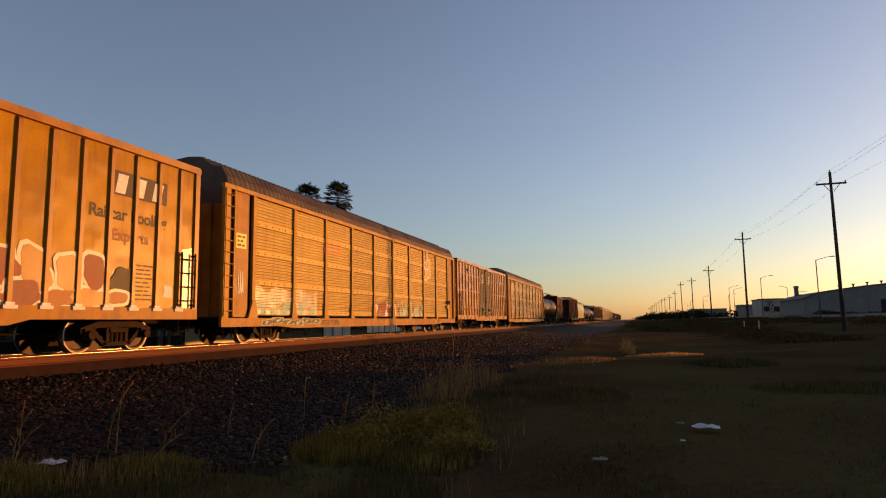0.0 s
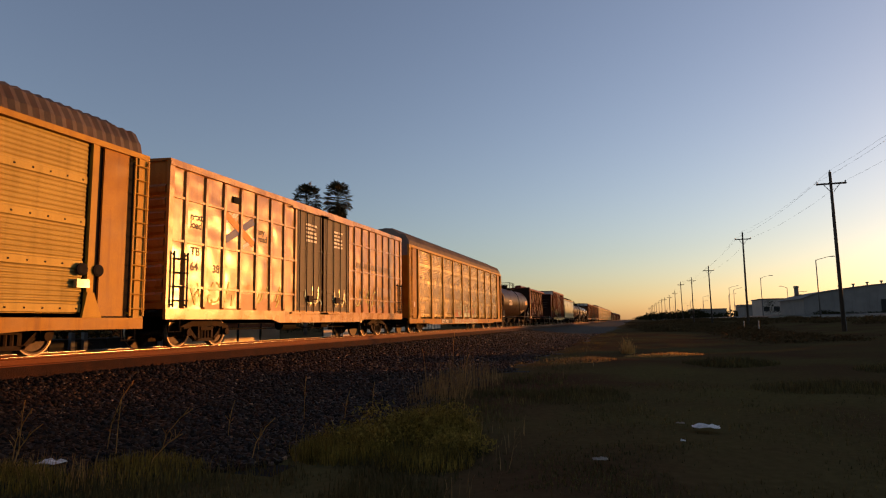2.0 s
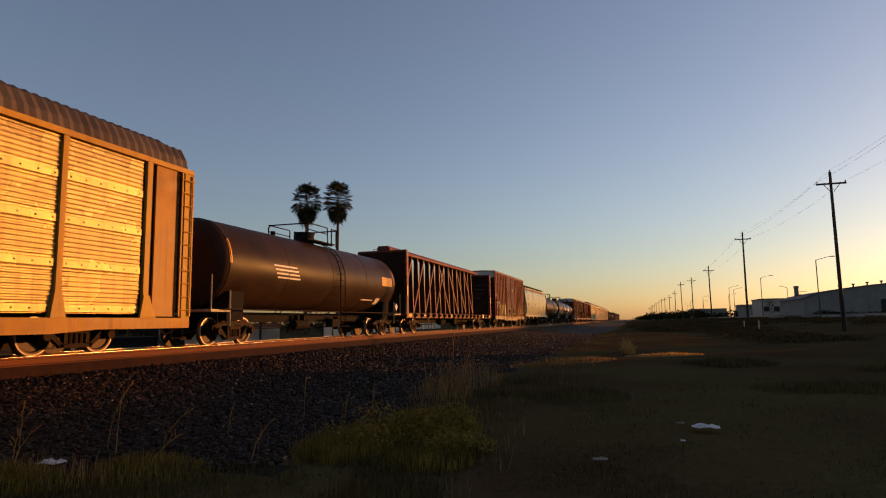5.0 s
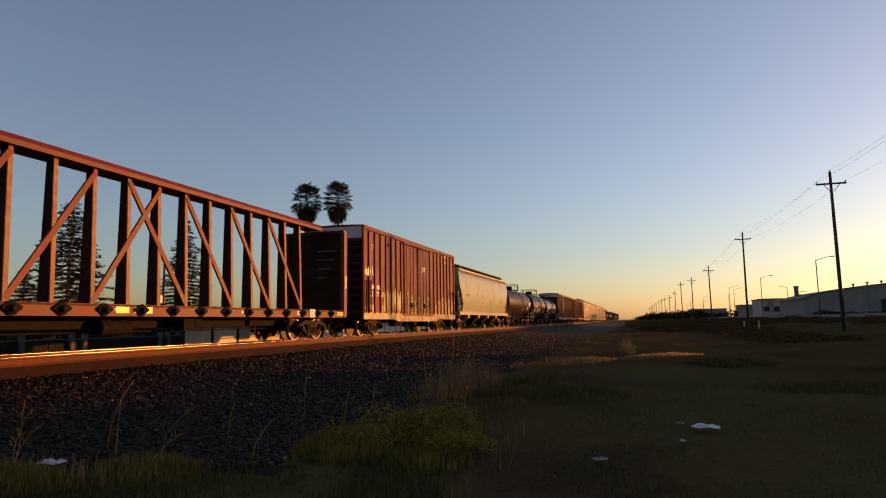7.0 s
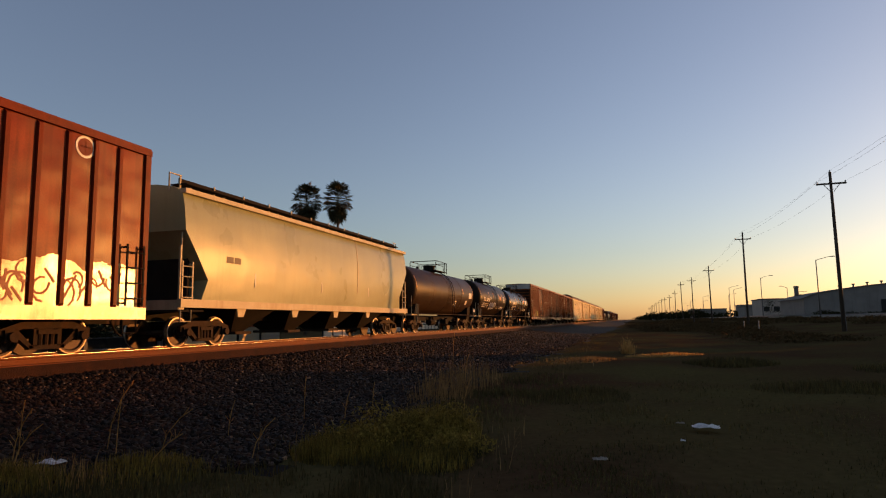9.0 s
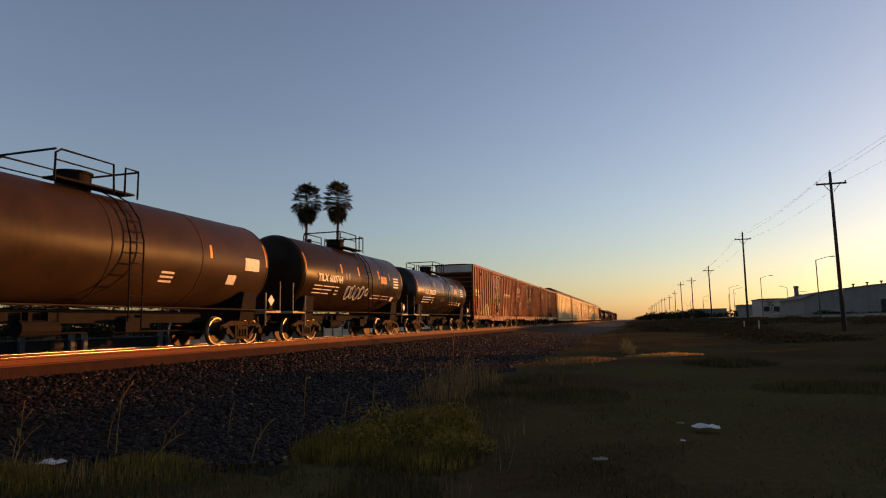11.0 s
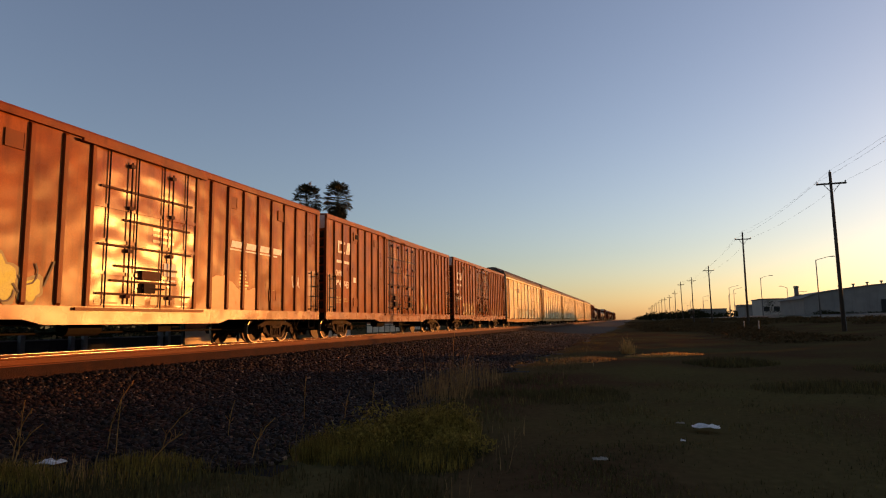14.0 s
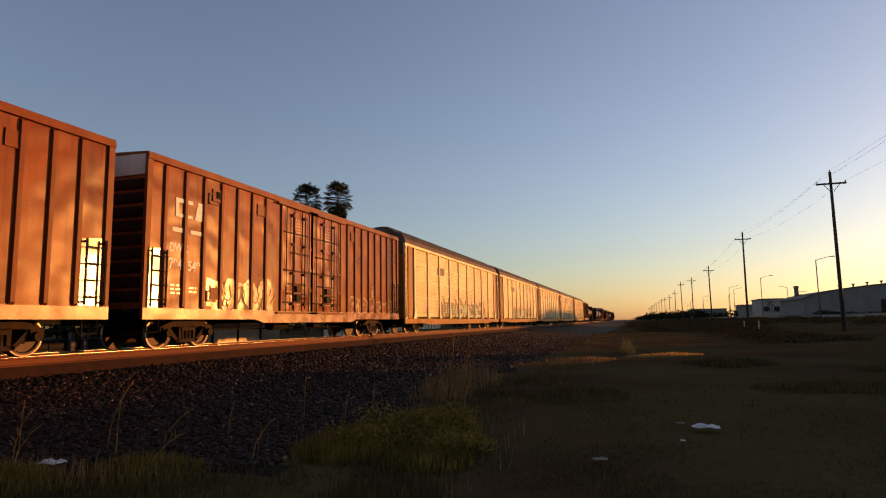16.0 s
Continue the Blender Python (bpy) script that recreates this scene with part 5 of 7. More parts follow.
# red boxcar with one door (half 9.225)
H_ = 9.225
bar_at(car_l, 0.8 - H_, 3.02, 0.5, 0.26, SHEET, WHITE_PAINT)
bar_at(car_l, 1.58 - H_, 3.0, 0.42, 0.24, SHEET, WHITE_PAINT)
letters("761", 0.42, WHITE_PAINT, car_l, 0.78 - H_, 2.6, SHEET)
letters("598", 0.42, WHITE_PAINT, car_l, 1.58 - H_, 2.58, SHEET)
text_lines(car_l, 2.55 - H_, 2.75, 0.3, 3, SHEET, CREAM, 12)
text_lines(car_l, 0.95 - H_, 4.75, 0.5, 3, SHEET, CREAM, 13)
text_lines(car_l, 2.5 - H_, 1.9, 0.6, 5, SHEET, CREAM, 14)
bubbles(car_l, [(y - H_, z, w, h) for y, z, w, h in ((3.5, 1.6, 0.9, 0.85), (4.3, 1.65, 0.8, 1.0), (5.15, 1.7, 0.85, 1.15), (4.7, 1.35, 0.9, 0.4), (5.9, 1.45, 0.6, 0.6), (2.5, 1.4, 0.8, 0.5), (1.4, 1.4, 0.7, 0.6))], SHEET, (FADED_GREY, LIME, LIME), FADED_GREY, 320)
strokes(car_l, 3.1 - H_, 6.3 - H_, 1.2, 2.1, 14, SHEET + 0.022, SMOKE, 141)
chipped(car_l, ribs_l, H_, 8, 11, 1.12, 2.1, SHEET, SIGN_TAN, 29)
for k, y in enumerate((12.65, 13.45, 14.25, 15.05)):
    part("logo_stroke", Shape().plate([(y - H_ + 0.05, 3.15), (y - H_ + 0.6, 3.15), (y - H_ + 0.66, 3.36), (y - H_ + 0.11, 3.36)], SHEET, SHEET + 0.006), WHITE_PAINT, car_l)
bar_at(car_l, 12.5 - H_, 3.05, 2.9, 0.05, SHEET, WHITE_PAINT)
text_lines(car_l, 13.2 - H_, 2.35, 0.5, 7, SHEET, CREAM, 15)
bar_at(car_l, 14.9 - H_, 1.55, 0.35, 0.3, SHEET, CREAM, "data_plate")
squiggle(car_l, 16.4 - H_, 2.0, 0.6, 0.5, SHEET, WHITE_PAINT, 37)
text_lines(car_l, 9.3 - H_, 3.2, 0.9, 3, 1.575, CREAM, 16, 0.16, 0.07)
chipped(car_l, [7.4, 8.3, 9.2, 10.1, 10.9], H_, 0, 4, 1.2, 1.65, 1.57, SIGN_TAN, 30)
bar_at(car_l, 9.75 - H_, 1.85, 0.45, 0.5, 1.578, WHITE_PAINT, "notice_plate")

# brown red pair with doubled doors
for car, h_, number in ((car_m, 9.1, ("794", "743")), (car_n, 9.2, ("794", "549"))):
    ring = [(1.15, 3.74), (1.85, 3.74), (1.85, 3.84), (1.28, 3.84), (1.28, 4.16), (1.85, 4.16), (1.85, 4.28), (1.15, 4.28)]
    part("logo_stroke", Shape().plate([(y - h_, z) for y, z in ring[:4]], SHEET, SHEET + 0.008), WHITE_PAINT, car)
    part("logo_stroke", Shape().plate([(1.15 - h_, 3.74), (1.28 - h_, 3.74), (1.28 - h_, 4.28), (1.15 - h_, 4.28)], SHEET + 0.002, SHEET + 0.01), WHITE_PAINT, car)
    part("logo_stroke", Shape().plate([(y - h_, z) for y, z in ring[4:]], SHEET, SHEET + 0.008), WHITE_PAINT, car)
    part("logo_stroke", Shape().plate([(1.95 - h_, 3.74), (2.3 - h_, 3.74), (2.44 - h_, 4.28), (2.09 - h_, 4.28)], SHEET, SHEET + 0.008), WHITE_PAINT, car)
    bar_at(car, 1.05 - h_, 3.3, 0.55, 0.12, SHEET, WHITE_PAINT)
    bar_at(car, 1.8 - h_, 3.3, 0.5, 0.12, SHEET, WHITE_PAINT)
    letters("DWC", 0.36, WHITE_PAINT, car, 0.95 - h_, 2.72, SHEET, stretch=0.82)
    letters(number[0], 0.42, WHITE_PAINT, car, 0.95 - h_, 2.24, SHEET, stretch=0.85)
    letters(number[1], 0.42, WHITE_PAINT, car, 1.72 - h_, 2.22, SHEET, stretch=0.85)
    text_lines(car, 1.05 - h_, 1.75, 0.45, 3, SHEET, CREAM, 41)
    text_lines(car, 1.8 - h_, 1.7, 0.45, 2, SHEET, CREAM, 42)
    for z in (4.35, 1.35):
        s = Shape().box(SHEET, SHEET + 0.03, 2.55 - h_, 3.0 - h_, z, z + 0.05).box(SHEET, SHEET + 0.03, 2.55 - h_, 2.6 - h_, z, z + 0.32).box(SHEET, SHEET + 0.03, 2.55 - h_, 3.0 - h_, z + 0.3, z + 0.34)
        part("frame_bracket", s, BROWN_RIB, car)
    for y in (7.2, 9.55):
        text_lines(car, y + 0.1 - h_, 4.6, 1.1, 6, 1.575, TAN, 43, 0.12, 0.05)
        text_lines(car, y + 0.1 - h_, 1.9, 1.2, 5, 1.575, TAN, 44, 0.13, 0.04)
    text_lines(car, 14.9 - h_, 2.35, 0.6, 8, SHEET, CREAM, 45)
    bar_at(car, 13.2 - h_, 1.35, 0.45, 0.4, SHEET, CREAM, "data_plate")
bar_at(car_m, 2.75 - 9.1, 2.5, 0.25, 0.24, SHEET, WHITE_PAINT, "data_plate")
spray(car_n, 2.6 - 9.2, 6.2 - 9.2, 0.98, 2.05, 4, CREAM, CREAM, SHEET, 51)
squiggle(car_n, 2.7 - 9.2, 1.0, 3.4, 0.9, SHEET + 0.02, SMOKE, 52)
spray(car_n, 12.2 - 9.2, 17.6 - 9.2, 1.1, 1.75, 5, BROWN, CREAM, SHEET, 53)
for car, h_ in ((car_l, 9.225), (car_m, 9.1), (car_n, 9.2)):
    for y0, y1 in ((0.2, 0.78), (2 * h_ - 0.8, 2 * h_ - 0.2)):
        part("fresh_paint_patch", Shape().plate([(y0 - h_, 1.14), (y1 - h_, 1.14), (y1 - h_, 2.78), (y0 - h_, 2.72)], SHEET, SHEET + 0.004), LADDER_PATCH, car)
    for y, z in ((2.72, 4.5), (5.1, 4.45), (12.5, 4.45), (15.4, 4.45), (2.72, 1.45), (14.9, 1.5)):
        s = Shape().box(SHEET, SHEET + 0.03, y - h_, y + 0.04 - h_, z, z + 0.34).box(SHEET, SHEET + 0.03, y + 0.42 - h_, y + 0.46 - h_, z, z + 0.34)
        s.box(SHEET, SHEET + 0.03, y - h_, y + 0.46 - h_, z - 0.04, z).box(SHEET, SHEET + 0.02, y - h_, y + 0.46 - h_, z, z + 0.34)
        part("placard_board", s, BROWN_RIB, car)
strokes(car_n, 2.7 - 9.2, 6.1 - 9.2, 1.1, 2.0, 16, SHEET + 0.016, RUSTY, 131)
squiggle(car_m, 12.1 - 9.1, 1.3, 0.6, 1.6, SHEET, CREAM, 54)
H_ = 12.6
panel_spray(car_o, 7.0 - H_, 20.0 - H_, 0.97, 2.5, FADED_GREY, 14, 0.25)
panel_spray(car_o, 7.5 - H_, 19.0 - H_, 0.97, 2.1, TEAL, 15, 0.6)
bar_at(car_o, 6.2 - H_, 3.75, 1.6, 0.5, RP, SMOKE, "sign_panel")

# ---- locking rods and bars on the plug doors ----
DOOR_BAR = material("dark_door_hardware", (0.085, 0.028, 0.013), (0.05, 0.017, 0.009), 0.6, 0, 3, 60, 0.15, gloss=0.08)


def door_hardware(car, y0, y1, seed):
    """Two locking rods, cross bars of uneven length and guides on one door."""
    r = random.Random(seed)
    w = y1 - y0
    for f in (0.3, 0.72):
        rod = part("locking_rod", Shape().path([(1.64, y0 + f * w, 1.2), (1.64, y0 + f * w, 4.85)], 0.024, 6), DOOR_BAR, car)
        for z in (1.35, 2.5, 3.6, 4.7):
            part("rod_guide", Shape().box(1.565, 1.67, y0 + f * w - 0.07, y0 + f * w + 0.07, z, z + 0.09), DOOR_BAR, rod)
    for z in (1.42, 1.75, 2.12, 2.62, 3.3, 4.05):
        a, b = (0.04, 0.96) if z in (1.42, 2.62, 4.05) else (r.uniform(0.05, 0.3), r.uniform(0.6, 0.95))
        part("cross_bar", Shape().box(1.565, 1.615, y0 + a * w, y0 + b * w, z, z + 0.055), DOOR_BAR, car)
    part("lock_box", Shape().box(1.565, 1.68, y0 + 0.42 * w, y0 + 0.6 * w, 1.85, 2.08), DOOR_BAR, car)


for car, h_, doors in ((car_l, 9.225, ((7.3, 11.0),)), (car_m, 9.1, ((6.7, 9.0), (9.0, 11.3))), (car_n, 9.2, ((6.65, 8.9), (8.9, 11.45)))):
    for k, (a, b) in enumerate(doors):
        door_hardware(car, a - h_ + 0.08, b - h_ - 0.08, k + int(h_ * 10))


# ---- more cars of the same kinds behind ----
def follow(src, y_front, length):
    ob = copy_thing(src, pose(0, y_front + length / 2, 0))
    CARS.append(ob)
    WHEELSETS.extend(c for c in ob.children if c.name.startswith("wheelset"))


for y0 in (294.4, 320.4, 346.7, 374.3):
    follow(car_o, y0, 25.2)
# the far end of the train
far = [(car_g, 403.5, 15.75), (car_e, 421, 16.1), (car_f, 439, 21.75), (car_j, 463, 12.5), (car_e, 478, 16.1), (car_g, 497, 15.75), (car_f, 515, 21.75), (car_l, 540, 18.45), (car_j, 561, 12.5), (car_m, 577, 18.2), (car_e, 598, 16.1), (car_f, 617, 21.75), (car_g, 641, 15.75), (car_l, 660, 18.45)]
for src, y0, ln in far:
    follow(src, y0 - 1.0, ln)


# ---- ground, ballast and track ----
GROUND = material("dark_weedy_soil", (0.085, 0.066, 0.026), (0.07, 0.036, 0.02), 0.97, 0, 0.22, 9, 0.2, gloss=0.0)
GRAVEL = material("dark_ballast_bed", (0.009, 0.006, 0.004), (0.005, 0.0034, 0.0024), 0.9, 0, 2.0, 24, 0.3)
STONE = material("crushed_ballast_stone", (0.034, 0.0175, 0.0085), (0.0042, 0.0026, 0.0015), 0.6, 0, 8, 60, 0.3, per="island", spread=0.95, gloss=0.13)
# Pale stones: brighter than the rest, with sun glints put into the colour.
PALE_STONE = material("pale_glint_stone", (0.28, 0.155, 0.085), (0.09, 0.05, 0.028), 0.55, 0, 8, 60, 0.3, per="island", spread=0.8, gloss=0.3)
TIE = material("weathered_timber_tie", (0.085, 0.042, 0.024), (0.05, 0.026, 0.016), 0.85, 0, 4, 40, 0.4, per="object", spread=0.2)
RAIL_DIRT = material("rust_stained_gravel", (0.055, 0.02, 0.0095), (0.03, 0.012, 0.006), 0.9, 0, 3, 30, 0.8)
# Lighter and yellower than the field grass: light on the clumps put into colour.
GRASS = material("lit_clump_grass", (0.28, 0.2, 0.045), (0.11, 0.08, 0.019), 0.8, 0, 1.6, 30, 0.0, per="island", spread=0.55, thin=0.45, gloss=0.02)
FIELD_GRASS = material("dull_field_grass", (0.11, 0.088, 0.034), (0.055, 0.046, 0.02), 0.85, 0, 0.5, 30, 0.0, per="island", spread=0.35, thin=0.4, gloss=0.02)
# Brighter than DRY: sun on the dry grass is put into this colour.
STRAW = material("sunlit_pale_straw", (0.5, 0.3, 0.1), (0.36, 0.2, 0.065), 0.85, 0, 3, 30, 0.0, per="island", spread=0.3, thin=0.55)
DRY = material("dry_grass_stalk", (0.27, 0.17, 0.07), (0.17, 0.105, 0.042), 0.85, 0, 3, 30, 0.0, per="island", spread=0.3, thin=0.45)


def rise(x):
    """The ground climbs gently towards the street."""
    q = min(1.0, max(0.0, (x - 19.0) / 45.0))
    return 2.2 * q * q * (3 - 2 * q)


def lump(x, y, s):
    return noise.noise((x / s, y / s, 0.0))


def ground_z(x, y):
    """Height of the ground: a ballast shoulder near the track, a level field beyond."""
    a = abs(x)
    if x < 0:
        z = -0.36 if a < 2.0 else -0.36 - 0.48 * min(1, (a - 2.0) / 2.0)
    elif a < 0.92:
        z = -0.2
    elif a < 1.9:
        z = -0.47
    elif a < 8.5:
        q = (a - 1.9) / 6.6
        z = -0.47 - 0.53 * (q * (2 - q) * 0.6 + q * 0.4)
    else:
        z = -1.0
    if x > 8.5:
        k = min(1, (x - 8.5) / 3)
        z += k * (0.09 * lump(x, y, 3.1) + 0.05 * lump(x + 9, y, 1.1)) + rise(x)
    return z


def edge_of_grass(y):
    """Where the gravel ends and the grass begins, seen along the track."""
    base = np.interp(y, (0, 4, 5, 6.5, 9, 13, 20, 60, 134), (6.7, 6.8, 7.5, 9.0, 9.6, 9.2, 9.2, 9.7, 10.5))
    return base + 0.22 * np.sin(y * 1.3) + 0.12 * np.sin(y * 3.1 + 1)


def axis(stops):
    out = []
    for a, b, d in stops:
        n = max(1, round((b - a) / d))
        out += [a + (b - a) * i / n for i in range(n)]
    return out + [stops[-1][1]]


gx = axis([(-2500, -300, 550), (-300, -40, 52), (-40, -5, 5), (-5, 0.88, 0.98), (0.88, 0.98, 0.1), (0.98, 1.5, 0.26), (1.5, 26, 0.5), (26, 60, 4), (60, 300, 60), (300, 2500, 550)])
gy = axis([(-600, -40, 140), (-40, 0, 5), (0, 40, 0.5), (40, 120, 4), (120, 600, 60), (600, 4800, 600)])
gv = [(x, y, ground_z(x, y)) for y in gy for x in gx]
nx = len(gx)
gf = [(j * nx + i, j * nx + i + 1, (j + 1) * nx + i + 1, (j + 1) * nx + i) for j in range(len(gy) - 1) for i in range(nx - 1)]
gme = bpy.data.meshes.new("ground")
gme.from_pydata(gv, [], gf)
gme.materials.append(GROUND)
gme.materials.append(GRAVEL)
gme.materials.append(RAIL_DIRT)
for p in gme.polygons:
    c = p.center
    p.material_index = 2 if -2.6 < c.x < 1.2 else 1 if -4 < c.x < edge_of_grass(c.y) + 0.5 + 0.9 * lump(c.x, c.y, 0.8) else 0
gme.polygons.foreach_set("use_smooth", [True] * len(gme.polygons))
ground = tagged(new("ground", gme), "dark weedy field beside a gravel track bed", "ground", kind="structure")

TRACK_A, TRACK_B = -60.0, 900.0
rail_prof = [(-0.075, -0.2), (0.075, -0.2), (0.075, -0.185), (0.02, -0.165), (0.014, -0.055), (0.037, -0.04), (0.037, -0.006), (0.03, 0), (-0.03, 0), (-0.037, -0.006), (-0.037, -0.04), (-0.014, -0.055), (-0.02, -0.165), (-0.075, -0.185)]
for name, cx in (("rail", 0.755), ("rail", -0.755)):
    rail = part(name, Shape().prism([(cx + x, z) for x, z in rail_prof], TRACK_A, TRACK_B), RAIL_RUST, None)
    tagged(rail, "rust-brown steel rail with a polished running surface", "rail", "rails of the track", kind="structure")
    part("rail_head", Shape().box(cx - 0.032, cx + 0.032, TRACK_A, TRACK_B, 0.0, 0.003), BRIGHT_STEEL, rail, "polished running surface")

tie_mesh = Shape().box(-1.35, 1.35, -0.115, 0.115, -0.64, -0.485).mesh("tie", TIE)
ties = thing("track_bed", "dark timber ties under the rails", "track", kind="structure")
for k in range(190):
    part("tie", tie_mesh, None, ties, at=(0, -6 + k * 0.53, 0))
far_ties = Shape()
for k in range(600):
    y = -6 + 190 * 0.53 + k * 0.53
    far_ties.box(-1.35, 1.35, y - 0.115, y + 0.115, -0.64, -0.485)
tagged(part("tie", far_ties, TIE, ties), kind="stuff")


# ---- ballast stones, grass and weeds ----
def cloud_mesh(name, verts, faces, mat):
    """A mesh from numpy arrays of vertices and equal-sized faces."""
    me = bpy.data.meshes.new(name)
    n, k = faces.shape
    me.vertices.add(len(verts))
    me.vertices.foreach_set("co", verts.astype(np.float32).ravel())
    me.loops.add(n * k)
    me.loops.foreach_set("vertex_index", faces.astype(np.int32).ravel())
    me.polygons.add(n)
    me.polygons.foreach_set("loop_start", np.arange(0, n * k, k, dtype=np.int32))
    me.polygons.foreach_set("loop_total", np.full(n, k, dtype=np.int32))
    me.materials.append(mat)
    me.update(calc_edges=True)
    me.validate()
    return me


def polar(rng, n, r0, r1, a0, a1, x_lo, x_hi):
    """Places round the standpoint, thinning out with distance."""
    r = r0 * (r1 / r0) ** rng.random(n)
    a = np.radians(a0 + (a1 - a0) * rng.random(n))
    x, y = EYE[0] + r * np.sin(a), r * np.cos(a)
    keep = (x > x_lo(y)) & (x < x_hi(y))
    return x[keep], y[keep], r[keep]


def stones(name, rng, n, size, mat, label):
    x, y, r = polar(rng, n, 5.5, 75, -66, 0, lambda q: 1.25 + 0 * q, lambda q: edge_of_grass(q) + 0.5)
    n = len(x)
    z = np.array([ground_z(a, b) for a, b in zip(x, y)])
    cube = np.array([(i, j, k) for k in (-1, 1) for j in (-1, 1) for i in (-1, 1)], float)
    quads = np.array([(0, 2, 3, 1), (4, 5, 7, 6), (0, 1, 5, 4), (1, 3, 7, 5), (3, 2, 6, 7), (2, 0, 4, 6)])
    v = cube[None] * (1 + 0.6 * (rng.random((n, 8, 3)) - 0.5))
    v *= (size * (0.55 + 0.9 * rng.random((n, 1, 1)))) * (0.7 + 0.6 * rng.random((n, 1, 3)))
    ang = rng.random((n, 3)) * 6.283
    for i, (p, q) in enumerate(((0, 1), (1, 2), (0, 2))):
        c, s = np.cos(ang[:, i])[:, None], np.sin(ang[:, i])[:, None]
        a, b = v[:, :, p].copy(), v[:, :, q].copy()
        v[:, :, p], v[:, :, q] = a * c - b * s, a * s + b * c
    v += np.stack([x, y, z + size * 0.35], 1)[:, None, :]
    f = quads[None] + (np.arange(n) * 8)[:, None, None]
    ob = new(name, cloud_mesh(name, v.reshape(-1, 3), f.reshape(-1, 4), mat))
    return tagged(ob, label, "gravel", kind="stuff")


def blades(rng, x, y, z, h, w, lean=0.45):
    """Curved blades: two triangles each below and above the bend."""
    n = len(x)
    a = rng.random(n) * 6.283
    d = np.stack([np.cos(a), np.sin(a), np.zeros(n)], 1)
    s = np.stack([-np.sin(a), np.cos(a), np.zeros(n)], 1) * (w / 2)[:, None]
    k = (lean * rng.random(n) * h)[:, None]
    p = np.stack([x, y, z - 0.02], 1)
    up = np.zeros((n, 3))
    up[:, 2] = h
    v = np.stack([p - s, p + s, p + 0.55 * up + d * k * 0.35 + s * 0.7, p + 0.55 * up + d * k * 0.35 - s * 0.7, p + up * (1 - 0.25 * k / h[:, None]) + d * k], 1)
    base = (np.arange(n) * 5)[:, None]
    f = np.concatenate([base + np.array([0, 1, 2]), base + np.array([0, 2, 3]), base + np.array([3, 2, 4])])
    return v.reshape(-1, 3), f


def heights(x, y):
    return np.array([ground_z(a, b) for a, b in zip(x, y)])


rng = np.random.default_rng(4)
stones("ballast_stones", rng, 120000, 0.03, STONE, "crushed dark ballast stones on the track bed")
stones("ballast_stones", rng, 18000, 0.021, PALE_STONE, "scattered pale stones for glints among the dark ballast")


def lumps(x, y, s):
    return np.array([noise.noise((a / s, b / s, 3.0)) for a, b in zip(x, y)])


gx_, gy_, gr_ = polar(rng, 230000, 4.2, 90, -62, 24, edge_of_grass, lambda q: 60 + 0 * q)
mask = lumps(gx_, gy_, 1.6) + 0.5 * lumps(gx_, gy_, 0.5)
inset = np.clip((gx_ - edge_of_grass(gy_)) / 1.8, 0.05, 1)
keep = rng.random(len(gx_)) < np.clip(np.where(gx_ > 12.0, 0.35, 0.6) + 1.1 * mask, 0.1, 1) * inset
gx_, gy_, gr_, mask = gx_[keep], gy_[keep], gr_[keep], mask[keep]
gh = (0.06 + 0.17 * rng.random(len(gx_)) ** 2) * (1 + 0.7 * np.clip(mask, -0.5, 1))
gh *= np.where(gx_ > 12.0, 0.38, 1.0) * np.where(gr_ > 18, 0.45, 1.0)
v, f = blades(rng, gx_, gy_, heights(gx_, gy_), gh, 0.006 + 0.0011 * gr_)
tagged(new("field_grass", cloud_mesh("field_grass", v, f, FIELD_GRASS)), "dim green grass covering the field", "grass", kind="stuff")

dx_, dy_, dr_ = polar(rng, 1800, 4.5, 40, -60, 22, lambda q: edge_of_grass(q) - 0.4, lambda q: 12.5 + 0 * q)
keep = rng.random(len(dx_)) < np.clip(0.25 + 1.2 * lumps(dx_, dy_, 2.3), 0.03, 1)
dx_, dy_, dr_ = dx_[keep], dy_[keep], dr_[keep]
v, f = blades(rng, dx_, dy_, heights(dx_, dy_), 0.15 + 0.25 * rng.random(len(dx_)), 0.004 + 0.0009 * dr_, 0.7)
tagged(new("dry_grass", cloud_mesh("dry_grass", v, f, DRY)), "dry straw-coloured blades among the green grass", "grass", kind="stuff")


def clump(label, cx, cy, rx, ry, n, h0, h1, mat, w=0.012, name="grass_clump", lean=0.5):
    a, q = rng.random(n) * 6.283, np.sqrt(rng.random(n))
    x, y = cx + rx * q * np.cos(a), cy + ry * q * np.sin(a)
    h = (h0 + (h1 - h0) * rng.random(n)) * (1.05 - 0.6 * q ** 2)
    v, f = blades(rng, x, y, heights(x, y), h, np.full(n, w), lean)
    me = cloud_mesh(name, v, f, mat)
    me.transform(Matrix.Translation((-cx, -cy, -ground_z(cx, cy))))
    ob = new(name, me)
    ob.location = (cx, cy, ground_z(cx, cy))
    return tagged(ob, label, "grass", "grass clumps in the field", kind="stuff")


clump("dense green grass clump at the edge of the gravel", 10.95, 8.5, 0.75, 0.8, 4200, 0.22, 0.52, GRASS, 0.011)
clump("dense green grass clump at the edge of the gravel", 10.3, 7.3, 0.75, 0.75, 2600, 0.16, 0.4, GRASS, 0.01)
clump("dense green grass clump at the edge of the gravel", 11.4, 7.0, 0.6, 0.6, 1800, 0.12, 0.3, GRASS, 0.009)
clump("low green grass tuft beside the gravel", 8.6, 5.7, 0.7, 0.6, 1800, 0.12, 0.34, GRASS, 0.009)
clump("low green grass tuft beside the gravel", 7.7, 4.95, 0.7, 0.35, 1700, 0.12, 0.34, GRASS, 0.009)
